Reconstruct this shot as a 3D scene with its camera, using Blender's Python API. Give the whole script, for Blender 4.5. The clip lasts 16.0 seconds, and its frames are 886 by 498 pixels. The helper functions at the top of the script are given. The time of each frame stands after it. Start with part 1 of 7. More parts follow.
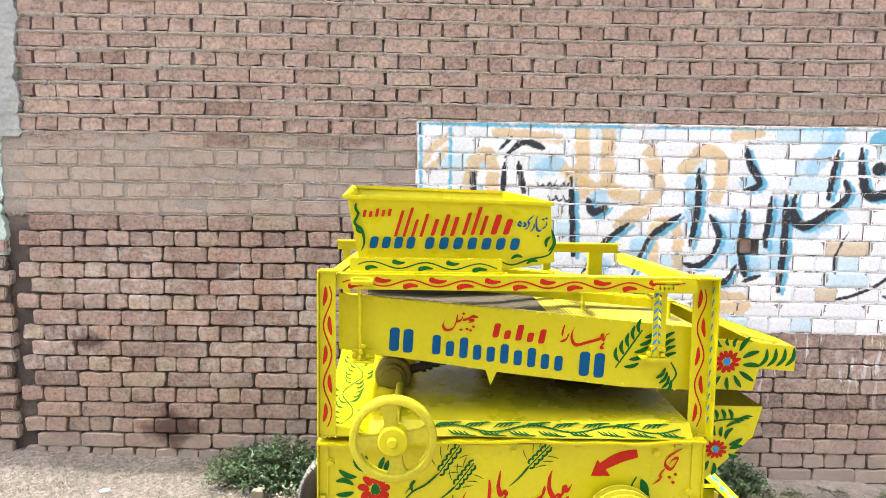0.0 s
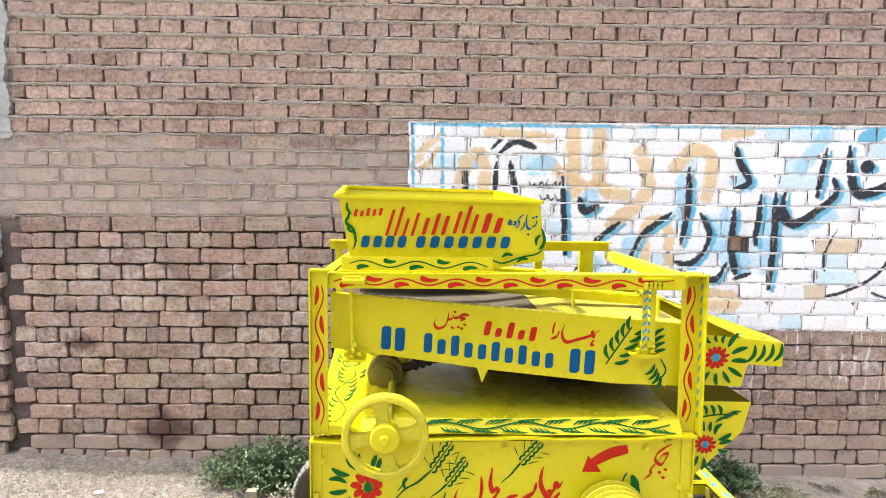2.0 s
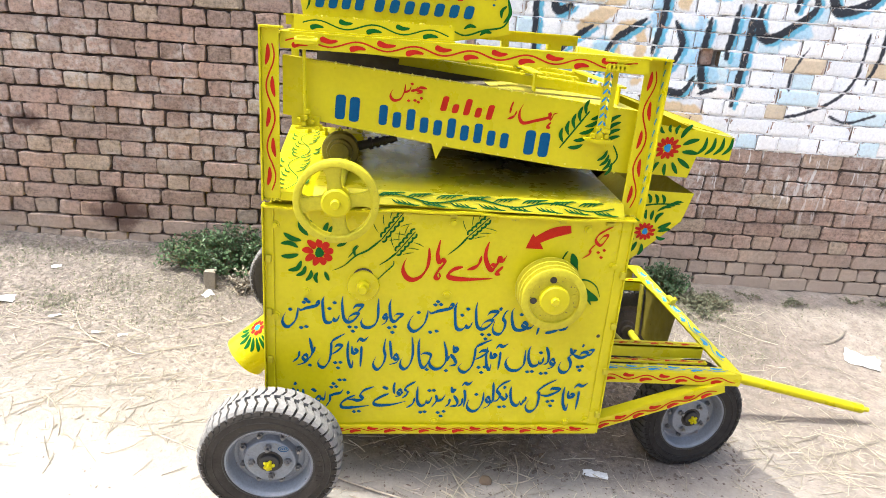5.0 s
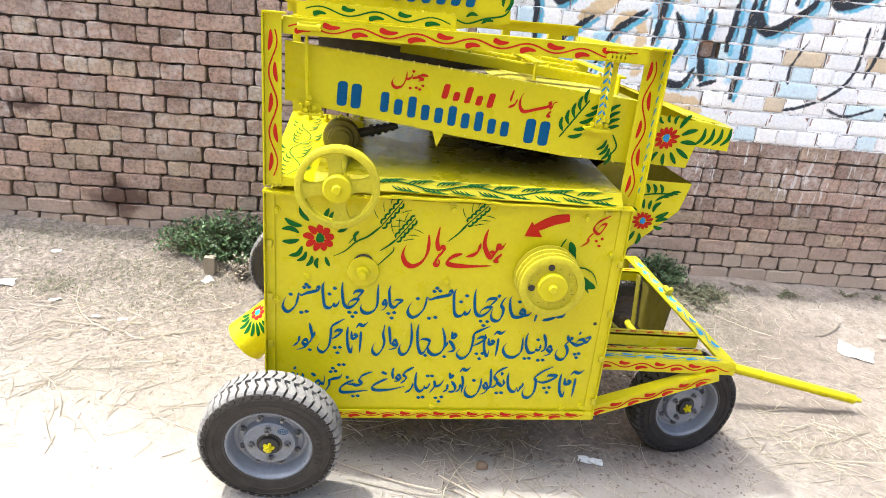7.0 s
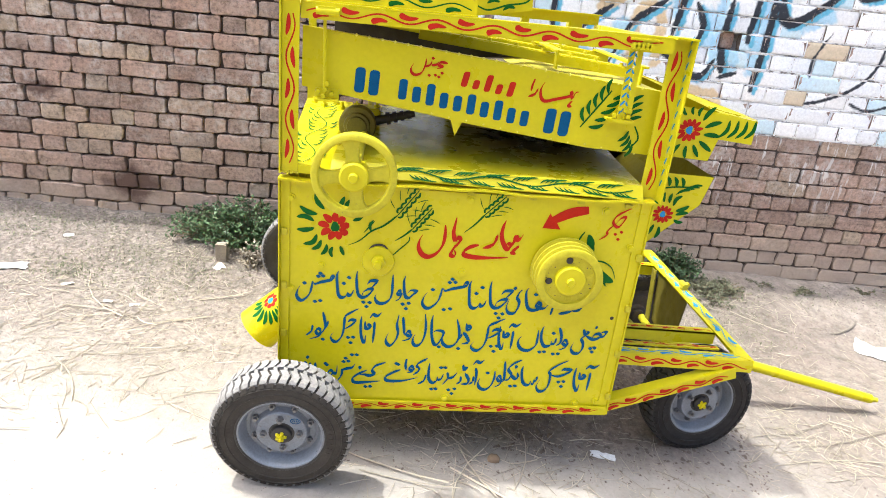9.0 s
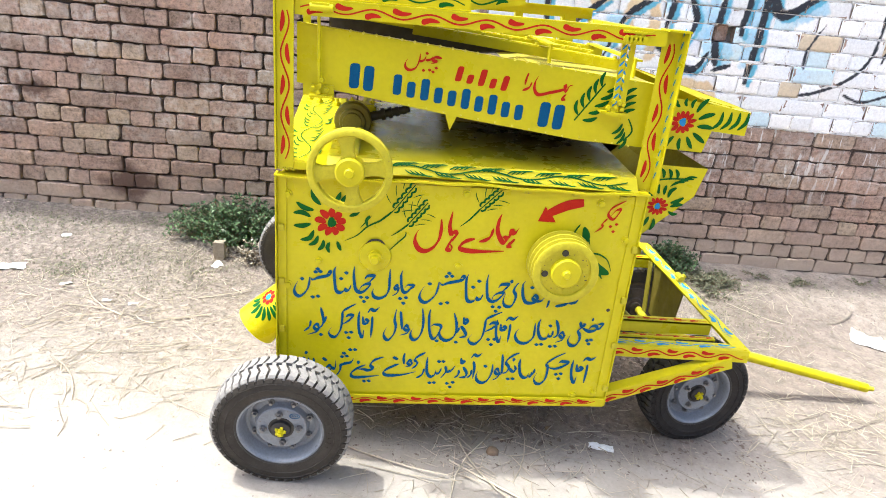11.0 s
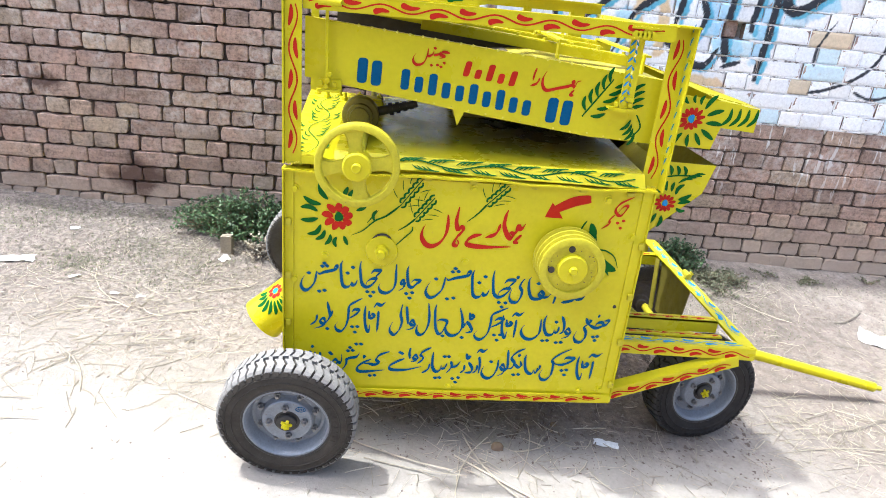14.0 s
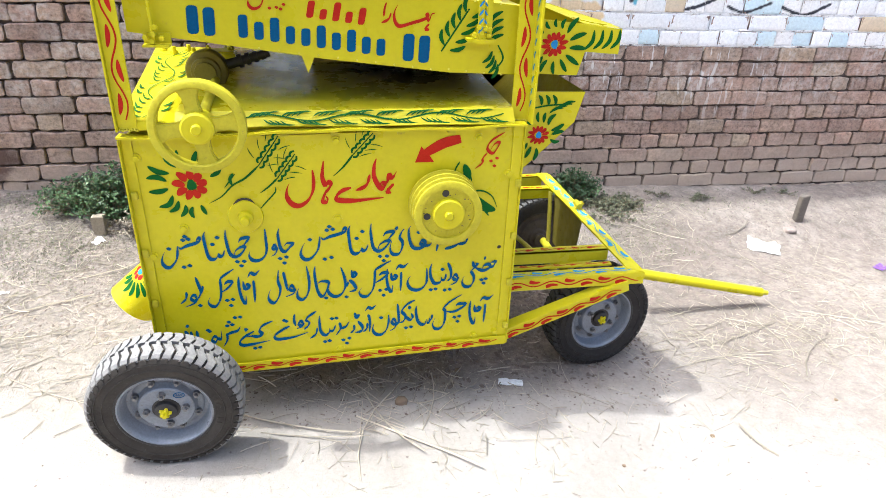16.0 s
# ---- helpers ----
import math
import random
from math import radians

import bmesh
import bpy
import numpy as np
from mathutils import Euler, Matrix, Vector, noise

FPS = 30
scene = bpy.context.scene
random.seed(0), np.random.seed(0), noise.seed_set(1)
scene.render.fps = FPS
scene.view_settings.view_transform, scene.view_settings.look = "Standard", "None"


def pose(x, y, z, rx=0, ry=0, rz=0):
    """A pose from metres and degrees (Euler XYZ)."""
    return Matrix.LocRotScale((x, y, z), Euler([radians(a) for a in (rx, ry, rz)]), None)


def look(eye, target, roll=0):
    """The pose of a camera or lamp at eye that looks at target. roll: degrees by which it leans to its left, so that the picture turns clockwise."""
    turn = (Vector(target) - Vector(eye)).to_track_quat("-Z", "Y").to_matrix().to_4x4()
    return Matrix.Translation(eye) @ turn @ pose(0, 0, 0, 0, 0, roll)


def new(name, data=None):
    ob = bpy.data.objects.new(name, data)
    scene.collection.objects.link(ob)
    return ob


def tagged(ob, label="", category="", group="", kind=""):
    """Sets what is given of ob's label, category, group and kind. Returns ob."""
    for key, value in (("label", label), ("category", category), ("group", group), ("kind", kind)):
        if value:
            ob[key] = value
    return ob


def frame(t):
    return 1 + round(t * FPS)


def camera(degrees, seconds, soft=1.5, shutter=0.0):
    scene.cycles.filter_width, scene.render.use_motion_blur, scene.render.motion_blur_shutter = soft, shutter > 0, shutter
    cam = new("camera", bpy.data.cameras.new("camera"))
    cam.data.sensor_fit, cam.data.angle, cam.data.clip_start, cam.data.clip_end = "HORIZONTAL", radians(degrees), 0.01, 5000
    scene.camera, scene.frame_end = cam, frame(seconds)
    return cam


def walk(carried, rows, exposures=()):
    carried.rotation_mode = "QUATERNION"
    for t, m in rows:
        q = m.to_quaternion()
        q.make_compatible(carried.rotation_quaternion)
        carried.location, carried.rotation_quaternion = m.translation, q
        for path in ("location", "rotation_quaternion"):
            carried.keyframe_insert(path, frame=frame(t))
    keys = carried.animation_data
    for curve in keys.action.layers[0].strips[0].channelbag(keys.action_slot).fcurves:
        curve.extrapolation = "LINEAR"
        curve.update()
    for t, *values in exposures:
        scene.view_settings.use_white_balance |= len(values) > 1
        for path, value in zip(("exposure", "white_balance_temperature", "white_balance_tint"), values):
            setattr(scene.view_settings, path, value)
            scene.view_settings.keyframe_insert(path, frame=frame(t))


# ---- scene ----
cam = camera(68.9, 16.0, 0.8)
PATH = [
    (0, (-0.013, 0.092, 1.637), (0.001, 2.085, 1.465), 0.8),
    (0.5, (-0.01, 0.089, 1.638), (0.001, 2.082, 1.467), 0.6),
    (1, (-0.008, 0.087, 1.636), (0.004, 2.08, 1.469), 0.7),
    (1.5, (-0.01, 0.083, 1.638), (0.001, 2.076, 1.476), 0.8),
    (2, (-0.003, 0.079, 1.633), (0.028, 2.072, 1.463), 0.5),
    (2.5, (0.016, 0.086, 1.62), (0.08, 2.071, 1.383), 0.3),
    (3, (0.032, 0.083, 1.594), (0.103, 2.057, 1.278), 1.0),
    (3.5, (0.047, 0.137, 1.526), (0.153, 2.082, 1.073), 1.5),
    (4, (0.043, 0.099, 1.503), (0.19, 2.009, 0.928), 3.1),
    (4.5, (0.034, 0.072, 1.492), (0.2, 1.958, 0.848), 3.8),
    (5, (0.03, 0.061, 1.486), (0.186, 1.935, 0.804), 4.6),
    (7.3, (0.02, 0.04, 1.477), (0.183, 1.901, 0.763), 5.4),
    (7.5, (0.015, 0.043, 1.474), (0.173, 1.903, 0.755), 5.4),
    (8, (0.009, 0.046, 1.474), (0.179, 1.907, 0.762), 6.0),
    (8.5, (0.002, 0.055, 1.47), (0.157, 1.912, 0.745), 6.2),
    (9, (0.001, 0.067, 1.47), (0.144, 1.921, 0.732), 6.0),
    (11.5, (0.012, 0.05, 1.466), (0.161, 1.898, 0.716), 5.3),
    (12, (0.018, 0.048, 1.466), (0.165, 1.893, 0.708), 5.3),
    (12.5, (0.019, 0.046, 1.466), (0.171, 1.89, 0.707), 5.6),
    (13, (0.013, 0.044, 1.466), (0.154, 1.891, 0.711), 5.5),
    (13.5, (0.009, 0.047, 1.466), (0.149, 1.893, 0.709), 5.5),
    (14, (0.006, 0.052, 1.465), (0.136, 1.898, 0.706), 5.6),
    (14.5, (-0.002, 0.063, 1.461), (0.115, 1.904, 0.688), 6.0),
    (15, (-0.002, 0.069, 1.462), (0.136, 1.907, 0.685), 6.3),
    (15.5, (0.042, 0.084, 1.457), (0.285, 1.882, 0.616), 5.2),
    (16, (0.165, 0.123, 1.448), (0.519, 1.878, 0.558), 2.2),
]
# the film camera cools its picture a little towards the end
walk(cam, [(t, look(eye, target, roll)) for t, eye, target, roll in PATH],
     [(0, 2.06, 6350, 6), (3, 2.05, 6290, 6), (5, 2.00, 6210, 6), (9, 1.97, 6140, 6), (12.5, 1.95, 5970, 6), (14.0, 1.92, 5740, 6), (15, 1.90, 5730, 6), (16, 1.88, 5810, 6)])
# ---- end of camera ----


# ---- light ----
world = bpy.data.worlds.new("sky")
scene.world = world
world.use_nodes = True
_wn = world.node_tree
_sky = _wn.nodes.new("ShaderNodeTexSky")
_sky.sky_type = "NISHITA"
_sky.sun_disc = False
SUN_TO = Vector((-0.40, 0.068, 1.0)).normalized()
_sky.sun_elevation = math.asin(SUN_TO.z)
_sky.sun_rotation = math.atan2(SUN_TO.x, SUN_TO.y)
_sky.dust_density = 6.5
_sky.air_density = 0.75
_wn.nodes["Background"].inputs["Strength"].default_value = 0.15
_wn.links.new(_sky.outputs["Color"], _wn.nodes["Background"].inputs["Color"])
_sun = bpy.data.lights.new("sun", "SUN")
_sun.energy = 1.6
_sun.angle = radians(1.4)
_sun.color = (1.0, 0.96, 0.885)
_so = new("sun", _sun)
_so.rotation_euler = (-SUN_TO).to_track_quat("-Z", "Y").to_euler()


# ---- materials ----
def nodes_of(name):
    m = bpy.data.materials.new(name)
    m.use_nodes = True
    nt = m.node_tree
    b = nt.nodes["Principled BSDF"]
    return m, nt, b


def add(nt, kind, **values):
    n = nt.nodes.new(kind)
    for k, v in values.items():
        n.inputs[k].default_value = v
    return n


def position(nt):
    return nt.nodes.new("ShaderNodeNewGeometry").outputs["Position"]


def noise_of(nt, scale, detail=4.0, rough=0.6, vec=None):
    n = add(nt, "ShaderNodeTexNoise", Scale=scale, Detail=detail, Roughness=rough)
    nt.links.new(vec or position(nt), n.inputs["Vector"])
    return n.outputs["Fac"]


def ramp(nt, fac, stops):
    r = nt.nodes.new("ShaderNodeValToRGB")
    while len(r.color_ramp.elements) < len(stops):
        r.color_ramp.elements.new(0.5)
    for e, (p, c) in zip(r.color_ramp.elements, stops):
        e.position = p
        e.color = (*c, 1.0) if len(c) == 3 else c
    nt.links.new(fac, r.inputs["Fac"])
    return r.outputs["Color"]


def mixed(nt, fac, a, b, mode="MIX"):
    n = nt.nodes.new("ShaderNodeMix")
    n.data_type = "RGBA"
    n.blend_type = mode
    for sock, v in ((n.inputs["Factor"], fac), (n.inputs["A"], a), (n.inputs["B"], b)):
        if isinstance(v, bpy.types.NodeSocket):
            nt.links.new(v, sock)
        elif isinstance(v, tuple):
            sock.default_value = (*v, 1.0)
        else:
            sock.default_value = v
    return n.outputs["Result"]


def maths(nt, op, a, b=0.0, clamp=False):
    n = nt.nodes.new("ShaderNodeMath")
    n.operation = op
    n.use_clamp = clamp
    for sock, v in ((n.inputs[0], a), (n.inputs[1], b)):
        if isinstance(v, bpy.types.NodeSocket):
            nt.links.new(v, sock)
        else:
            sock.default_value = v
    return n.outputs[0]


def grey(v):
    return (v, v, v)


def bump(nt, b, height, strength, distance=0.002):
    n = add(nt, "ShaderNodeBump", Strength=strength, Distance=distance)
    nt.links.new(height, n.inputs["Height"])
    nt.links.new(n.outputs["Normal"], b.inputs["Normal"])


def worn(name, a, c, rough=0.5, metal=0.0, scale=6.0, fine=90.0, relief=0.25, spots=None, coat=0.0, grainy=0.35, gloss=0.5):
    """A surface between two shades, with large patches, a fine grain and relief; spots: a third shade in small chips."""
    m, nt, b = nodes_of(name)
    col = mixed(nt, noise_of(nt, scale, 5), a, c)
    grain = noise_of(nt, fine, 3)
    col = mixed(nt, grainy, col, ramp(nt, grain, [(0.3, grey(0.35)), (0.7, grey(1.0))]), "MULTIPLY")
    if spots:
        s = ramp(nt, noise_of(nt, fine * 0.45, 6, 0.7), [(0.64, grey(0)), (0.70, grey(1))])
        col = mixed(nt, s, col, spots)
    nt.links.new(col, b.inputs["Base Color"])
    rr = ramp(nt, noise_of(nt, scale * 2.5, 4), [(0.3, grey(max(0.02, rough - 0.12))), (0.7, grey(min(1, rough + 0.15)))])
    nt.links.new(rr, b.inputs["Roughness"])
    b.inputs["Metallic"].default_value = metal
    b.inputs["Coat Weight"].default_value = coat
    b.inputs["Specular IOR Level"].default_value = gloss
    bump(nt, b, grain, relief)
    return m


YELLOW = worn("yellow_paint", (0.485, 0.424, 0.004), (0.585, 0.520, 0.006), 0.33, 0, 5, 60, 0.05, (0.48, 0.40, 0.015), grainy=0.12, gloss=0.24)
YELLOW_DULL = worn("yellow_paint_dusty", (0.42, 0.37, 0.015), (0.54, 0.48, 0.022), 0.5, 0, 9, 70, 0.15, (0.20, 0.165, 0.05), grainy=0.3, gloss=0.25)
RUST = worn("rusty_drum", (0.045, 0.036, 0.028), (0.12, 0.092, 0.068), 0.8, 0.1, 18, 140, 0.4, (0.02, 0.016, 0.012))
# yellow darkened to hold the shade inside the chute and under the platform
SHADED_YELLOW = worn("shaded_yellow_paint", (0.24, 0.21, 0.02), (0.36, 0.32, 0.025), 0.55, 0, 12, 110, 0.2, (0.10, 0.085, 0.03))
# dark brown that stands for the shade inside the sieve box
SIEVE_SHADE = worn("sieve_shade_brown", (0.040, 0.032, 0.020), (0.085, 0.068, 0.036), 0.85, 0, 12, 120, 0.3, (0.05, 0.04, 0.03))
MOSS = worn("dry_ground_moss", (0.13, 0.14, 0.08), (0.24, 0.24, 0.15), 0.85, 0, 14, 200, 0.2)
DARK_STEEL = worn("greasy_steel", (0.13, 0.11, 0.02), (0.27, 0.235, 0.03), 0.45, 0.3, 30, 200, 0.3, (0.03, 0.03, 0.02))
RED = worn("red_paint", (0.36, 0.012, 0.005), (0.48, 0.022, 0.008), 0.55, 0, 30, 220, 0.05, grainy=0.25, gloss=0.12)
GREEN = worn("green_paint", (0.003, 0.060, 0.010), (0.008, 0.13, 0.016), 0.55, 0, 40, 220, 0.05, grainy=0.25, gloss=0.12)
BLUE = worn("blue_paint", (0.001, 0.050, 0.145), (0.004, 0.100, 0.220), 0.55, 0, 40, 220, 0.05, grainy=0.25, gloss=0.12)
SKYBLUE = worn("light_blue_paint", (0.02, 0.19, 0.45), (0.05, 0.28, 0.55), 0.55, 0, 40, 220, 0.05, grainy=0.25, gloss=0.12)
LEMON = worn("pale_yellow_paint", (0.66, 0.61, 0.06), (0.72, 0.67, 0.10), 0.4, 0, 20, 220, 0.1)
RUBBER = worn("tyre_rubber", (0.020, 0.018, 0.016), (0.072, 0.063, 0.051), 0.78, 0, 12, 160, 0.5, (0.09, 0.08, 0.07), gloss=0.25)
# black rubber copies with the platform's shade in their colour
RUBBER_SHADED = worn("shaded_tyre_rubber", (0.012, 0.011, 0.0105), (0.034, 0.031, 0.028), 0.7, 0, 12, 160, 0.5, (0.05, 0.046, 0.04), gloss=0.3)
TREAD_SHADED = worn("shaded_tread_rubber", (0.022, 0.021, 0.020), (0.085, 0.080, 0.074), 0.8, 0, 25, 150, 0.4, (0.015, 0.014, 0.013), gloss=0.25)
# dust and sunlight on the tread are both in this pale colour
TREAD = worn("dusty_sunlit_tread_rubber", (0.12, 0.117, 0.113), (0.32, 0.31, 0.29), 0.8, 0, 25, 150, 0.4, (0.035, 0.033, 0.03), gloss=0.25)
RIM = worn("grey_rim_paint", (0.165, 0.185, 0.212), (0.255, 0.28, 0.315), 0.38, 0.1, 14, 160, 0.15, (0.13, 0.115, 0.095))
# plate yellow with grease and the body's shade both in its colour
GREASY_SHADED = worn("greasy_shaded_plate", (0.10, 0.082, 0.016), (0.24, 0.205, 0.028), 0.55, 0, 9, 90, 0.3, (0.05, 0.04, 0.015))
# black of real grease, and of the shade in holes and slots
GREASE_AND_GAPS = worn("dark_grease_and_gaps", (0.012, 0.011, 0.010), (0.03, 0.028, 0.025), 0.5, 0, 40, 200, 0.3)
STEEL = worn("dull_nut_steel", (0.16, 0.16, 0.165), (0.28, 0.28, 0.28), 0.4, 0.7, 40, 200, 0.2)
PAPER = worn("white_litter", (0.72, 0.72, 0.70), (0.82, 0.82, 0.80), 0.7, 0, 20, 90, 0.3)
PURPLE = worn("purple_wrapper", (0.12, 0.05, 0.28), (0.25, 0.12, 0.45), 0.35, 0, 30, 90, 0.3)
WOOD = worn("weathered_wood", (0.19, 0.16, 0.12), (0.34, 0.29, 0.22), 0.85, 0, 30, 120, 0.6)
WOOD_DARK = worn("old_grey_wood", (0.10, 0.085, 0.07), (0.19, 0.165, 0.135), 0.88, 0, 30, 120, 0.6)
STRAW = worn("dry_straw", (0.31, 0.265, 0.195), (0.52, 0.46, 0.36), 0.75, 0, 3, 60, 0.3)
TWIG = worn("brown_twig", (0.16, 0.11, 0.07), (0.26, 0.19, 0.12), 0.85, 0, 8, 90, 0.3)
LEAFM = worn("weed_leaf", (0.045, 0.094, 0.030), (0.095, 0.165, 0.060), 0.55, 0, 14, 200, 0.2)
LEAFD = worn("dusty_weed_leaf", (0.06, 0.10, 0.035), (0.13, 0.17, 0.07), 0.65, 0, 14, 200, 0.2)


def vary_islands(m, low, high):
    """Single stalks lighter and darker."""
    nt = m.node_tree
    b = nt.nodes["Principled BSDF"]
    isl = nt.nodes.new("ShaderNodeNewGeometry").outputs["Random Per Island"]
    old = b.inputs["Base Color"].links[0].from_socket
    nt.links.new(mixed(nt, 1.0, old, ramp(nt, isl, [(0.0, grey(low)), (1.0, grey(high))]), "MULTIPLY"), b.inputs["Base Color"])


CLOD = worn("brown_clod", (0.105, 0.080, 0.062), (0.20, 0.160, 0.128), 0.97, 0, 8, 150, 0.3)
CRUMB = worn("soil_crumb", (0.20, 0.16, 0.135), (0.34, 0.285, 0.25), 0.97, 0, 8, 150, 0.3)
vary_islands(STRAW, 0.5, 1.2)
vary_islands(CRUMB, 0.65, 1.3)
vary_islands(LEAFM, 0.5, 1.5)
vary_islands(MOSS, 0.5, 1.4)
vary_islands(LEAFD, 0.5, 1.4)
def shade_sheet(m):
    """Puts the sieve box's shade and dark reflection into the covered sheet's colour."""
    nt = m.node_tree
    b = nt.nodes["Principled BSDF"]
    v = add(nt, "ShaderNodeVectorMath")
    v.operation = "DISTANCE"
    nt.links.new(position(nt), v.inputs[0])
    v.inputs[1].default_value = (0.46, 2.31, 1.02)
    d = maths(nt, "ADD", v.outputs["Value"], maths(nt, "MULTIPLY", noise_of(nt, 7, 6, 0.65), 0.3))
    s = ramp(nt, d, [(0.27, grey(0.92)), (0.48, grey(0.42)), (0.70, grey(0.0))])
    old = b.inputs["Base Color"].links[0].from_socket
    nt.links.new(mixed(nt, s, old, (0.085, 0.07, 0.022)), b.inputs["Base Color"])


SHEET = worn("shaded_yellow_sheet", (0.470, 0.412, 0.004), (0.550, 0.486, 0.006), 0.27, 0, 5, 60, 0.03, (0.40, 0.34, 0.03), grainy=0.12, gloss=0.55)
shade_sheet(SHEET)
SCREEN = worn("perforated_sieve_sheet", (0.42, 0.37, 0.03), (0.55, 0.49, 0.05), 0.45, 0.1, 6, 120, 0.1)


def make_screen(m):
    nt = m.node_tree
    b = nt.nodes["Principled BSDF"]
    v = add(nt, "ShaderNodeTexVoronoi", Scale=95.0, Randomness=0.0)
    nt.links.new(position(nt), v.inputs["Vector"])
    hole = ramp(nt, v.outputs["Distance"], [(0.30, grey(1)), (0.36, grey(0))])
    old = b.inputs["Base Color"].links[0].from_socket
    nt.links.new(mixed(nt, hole, old, (0.05, 0.045, 0.01)), b.inputs["Base Color"])


make_screen(SCREEN)


def brick_material():
    m, nt, b = nodes_of("old_red_brick")
    rnd = nt.nodes.new("ShaderNodeObjectInfo").outputs["Random"]
    isl = nt.nodes.new("ShaderNodeNewGeometry").outputs["Random Per Island"]
    pick = maths(nt, "FRACT", maths(nt, "ADD", rnd, isl))
    col = ramp(nt, pick, [(0.0, (0.190, 0.122, 0.091)), (0.25, (0.281, 0.185, 0.143)), (0.55, (0.316, 0.217, 0.173)),
                          (0.8, (0.357, 0.226, 0.169)), (0.93, (0.355, 0.277, 0.191)), (1.0, (0.230, 0.170, 0.132))])
    # pinker and paler above the lower courses
    high = nt.nodes.new("ShaderNodeSeparateXYZ")
    nt.links.new(position(nt), high.inputs[0])
    upper_tint = ramp(nt, maths(nt, "MULTIPLY", high.outputs["Z"], 0.4), [(0.772, grey(0.0)), (0.776, grey(0.45))])
    col = mixed(nt, upper_tint, col, mixed(nt, pick, (0.40, 0.255, 0.195), (0.54, 0.375, 0.295)))
    dust = ramp(nt, noise_of(nt, 2.3, 6, 0.62), [(0.35, grey(0.0)), (0.75, grey(0.6))])
    col = mixed(nt, dust, col, (0.45, 0.354, 0.278))
    mott = noise_of(nt, 52, 8, 0.78)
    col = mixed(nt, 0.85, col, ramp(nt, mott, [(0.33, grey(0.42)), (0.50, grey(1.02)), (0.66, grey(1.36))]), "MULTIPLY")
    blot = ramp(nt, noise_of(nt, 13, 6, 0.7), [(0.36, (0.74, 0.72, 0.68)), (0.5, grey(1.0)), (0.64, (1.16, 1.10, 1.06))])
    col = mixed(nt, 0.75, col, blot, "MULTIPLY")
    lay = add(nt, "ShaderNodeMapping")
    nt.links.new(position(nt), lay.inputs["Vector"])
    lay.inputs["Scale"].default_value = (9, 9, 62)
    drag = noise_of(nt, 1.0, 6, 0.7, lay.outputs["Vector"])
    col = mixed(nt, 0.50, col, ramp(nt, drag, [(0.30, grey(0.45)), (0.48, grey(1.0)), (0.70, grey(1.18))]), "MULTIPLY")
    scuff = ramp(nt, noise_of(nt, 17, 6, 0.75), [(0.53, grey(0)), (0.68, grey(0.4))])
    col = mixed(nt, scuff, col, (0.52, 0.42, 0.335))
    pits = ramp(nt, noise_of(nt, 95, 4, 0.7), [(0.64, grey(0)), (0.70, grey(0.45))])
    col = mixed(nt, pits, col, (0.10, 0.065, 0.055))
    sep = nt.nodes.new("ShaderNodeSeparateXYZ")
    nt.links.new(position(nt), sep.inputs[0])
    # a skim of cement smeared over some courses beside the sign
    skim = ramp(nt, maths(nt, "ADD", maths(nt, "MULTIPLY", sep.outputs["Z"], 0.5), maths(nt, "MULTIPLY", noise_of(nt, 3.0, 5, 0.65), 0.10)),
                [(0.790, grey(0.0)), (0.815, grey(0.85)), (0.985, grey(0.75)), (1.0, grey(0.0))])
    skim = mixed(nt, 1.0, skim, ramp(nt, maths(nt, "ADD", maths(nt, "MULTIPLY", sep.outputs["X"], 0.5), 0.5), [(0.42, grey(1)), (0.46, grey(0))]), "MULTIPLY")
    skim = mixed(nt, 1.0, skim, ramp(nt, noise_of(nt, 9, 6, 0.7), [(0.36, grey(0.35)), (0.56, grey(1))]), "MULTIPLY")
    col = mixed(nt, skim, col, (0.44, 0.357, 0.284))
    # lime bloom on single bricks, in a band over the foot of the wall
    salt = ramp(nt, noise_of(nt, 22, 6, 0.75), [(0.45, grey(0)), (0.58, grey(0.5))])
    zband = ramp(nt, maths(nt, "MULTIPLY", sep.outputs["Z"], 0.5), [(0.24, grey(0)), (0.36, grey(1)), (0.62, grey(1)), (0.74, grey(0.06))])
    salt = mixed(nt, 1.0, salt, mixed(nt, 1.0, zband, ramp(nt, noise_of(nt, 2.6, 2), [(0.44, grey(0)), (0.56, grey(1))]), "MULTIPLY"), "MULTIPLY")
    col = mixed(nt, salt, col, (0.62, 0.57, 0.51))
    # paint drips under the sign
    drip_v = add(nt, "ShaderNodeMapping")
    nt.links.new(position(nt), drip_v.inputs["Vector"])
    drip_v.inputs["Scale"].default_value = (42, 1, 7)
    drip = ramp(nt, noise_of(nt, 1.0, 3, 0.5, drip_v.outputs["Vector"]), [(0.615, grey(0)), (0.65, grey(0.9))])
    dz = ramp(nt, sep.outputs["Z"], [(0.45, grey(0)), (0.66, grey(0.8)), (0.80, grey(1)), (0.955, grey(1)), (0.97, grey(0))])
    dx = ramp(nt, maths(nt, "MULTIPLY", sep.outputs["X"], 0.2), [(0.25, grey(0)), (0.31, grey(1)), (0.49, grey(1)), (0.6, grey(0.2))])
    drip = mixed(nt, 1.0, drip, mixed(nt, 1.0, dz, dx, "MULTIPLY"), "MULTIPLY")
    col = mixed(nt, drip, col, (0.66, 0.64, 0.60))
    low = ramp(nt, maths(nt, "ADD", sep.outputs["Z"], maths(nt, "MULTIPLY", noise_of(nt, 4, 4), 0.3)), [(0.30, grey(0.8)), (0.58, grey(0.0))])
    col = mixed(nt, low, col, (0.45, 0.37, 0.29))
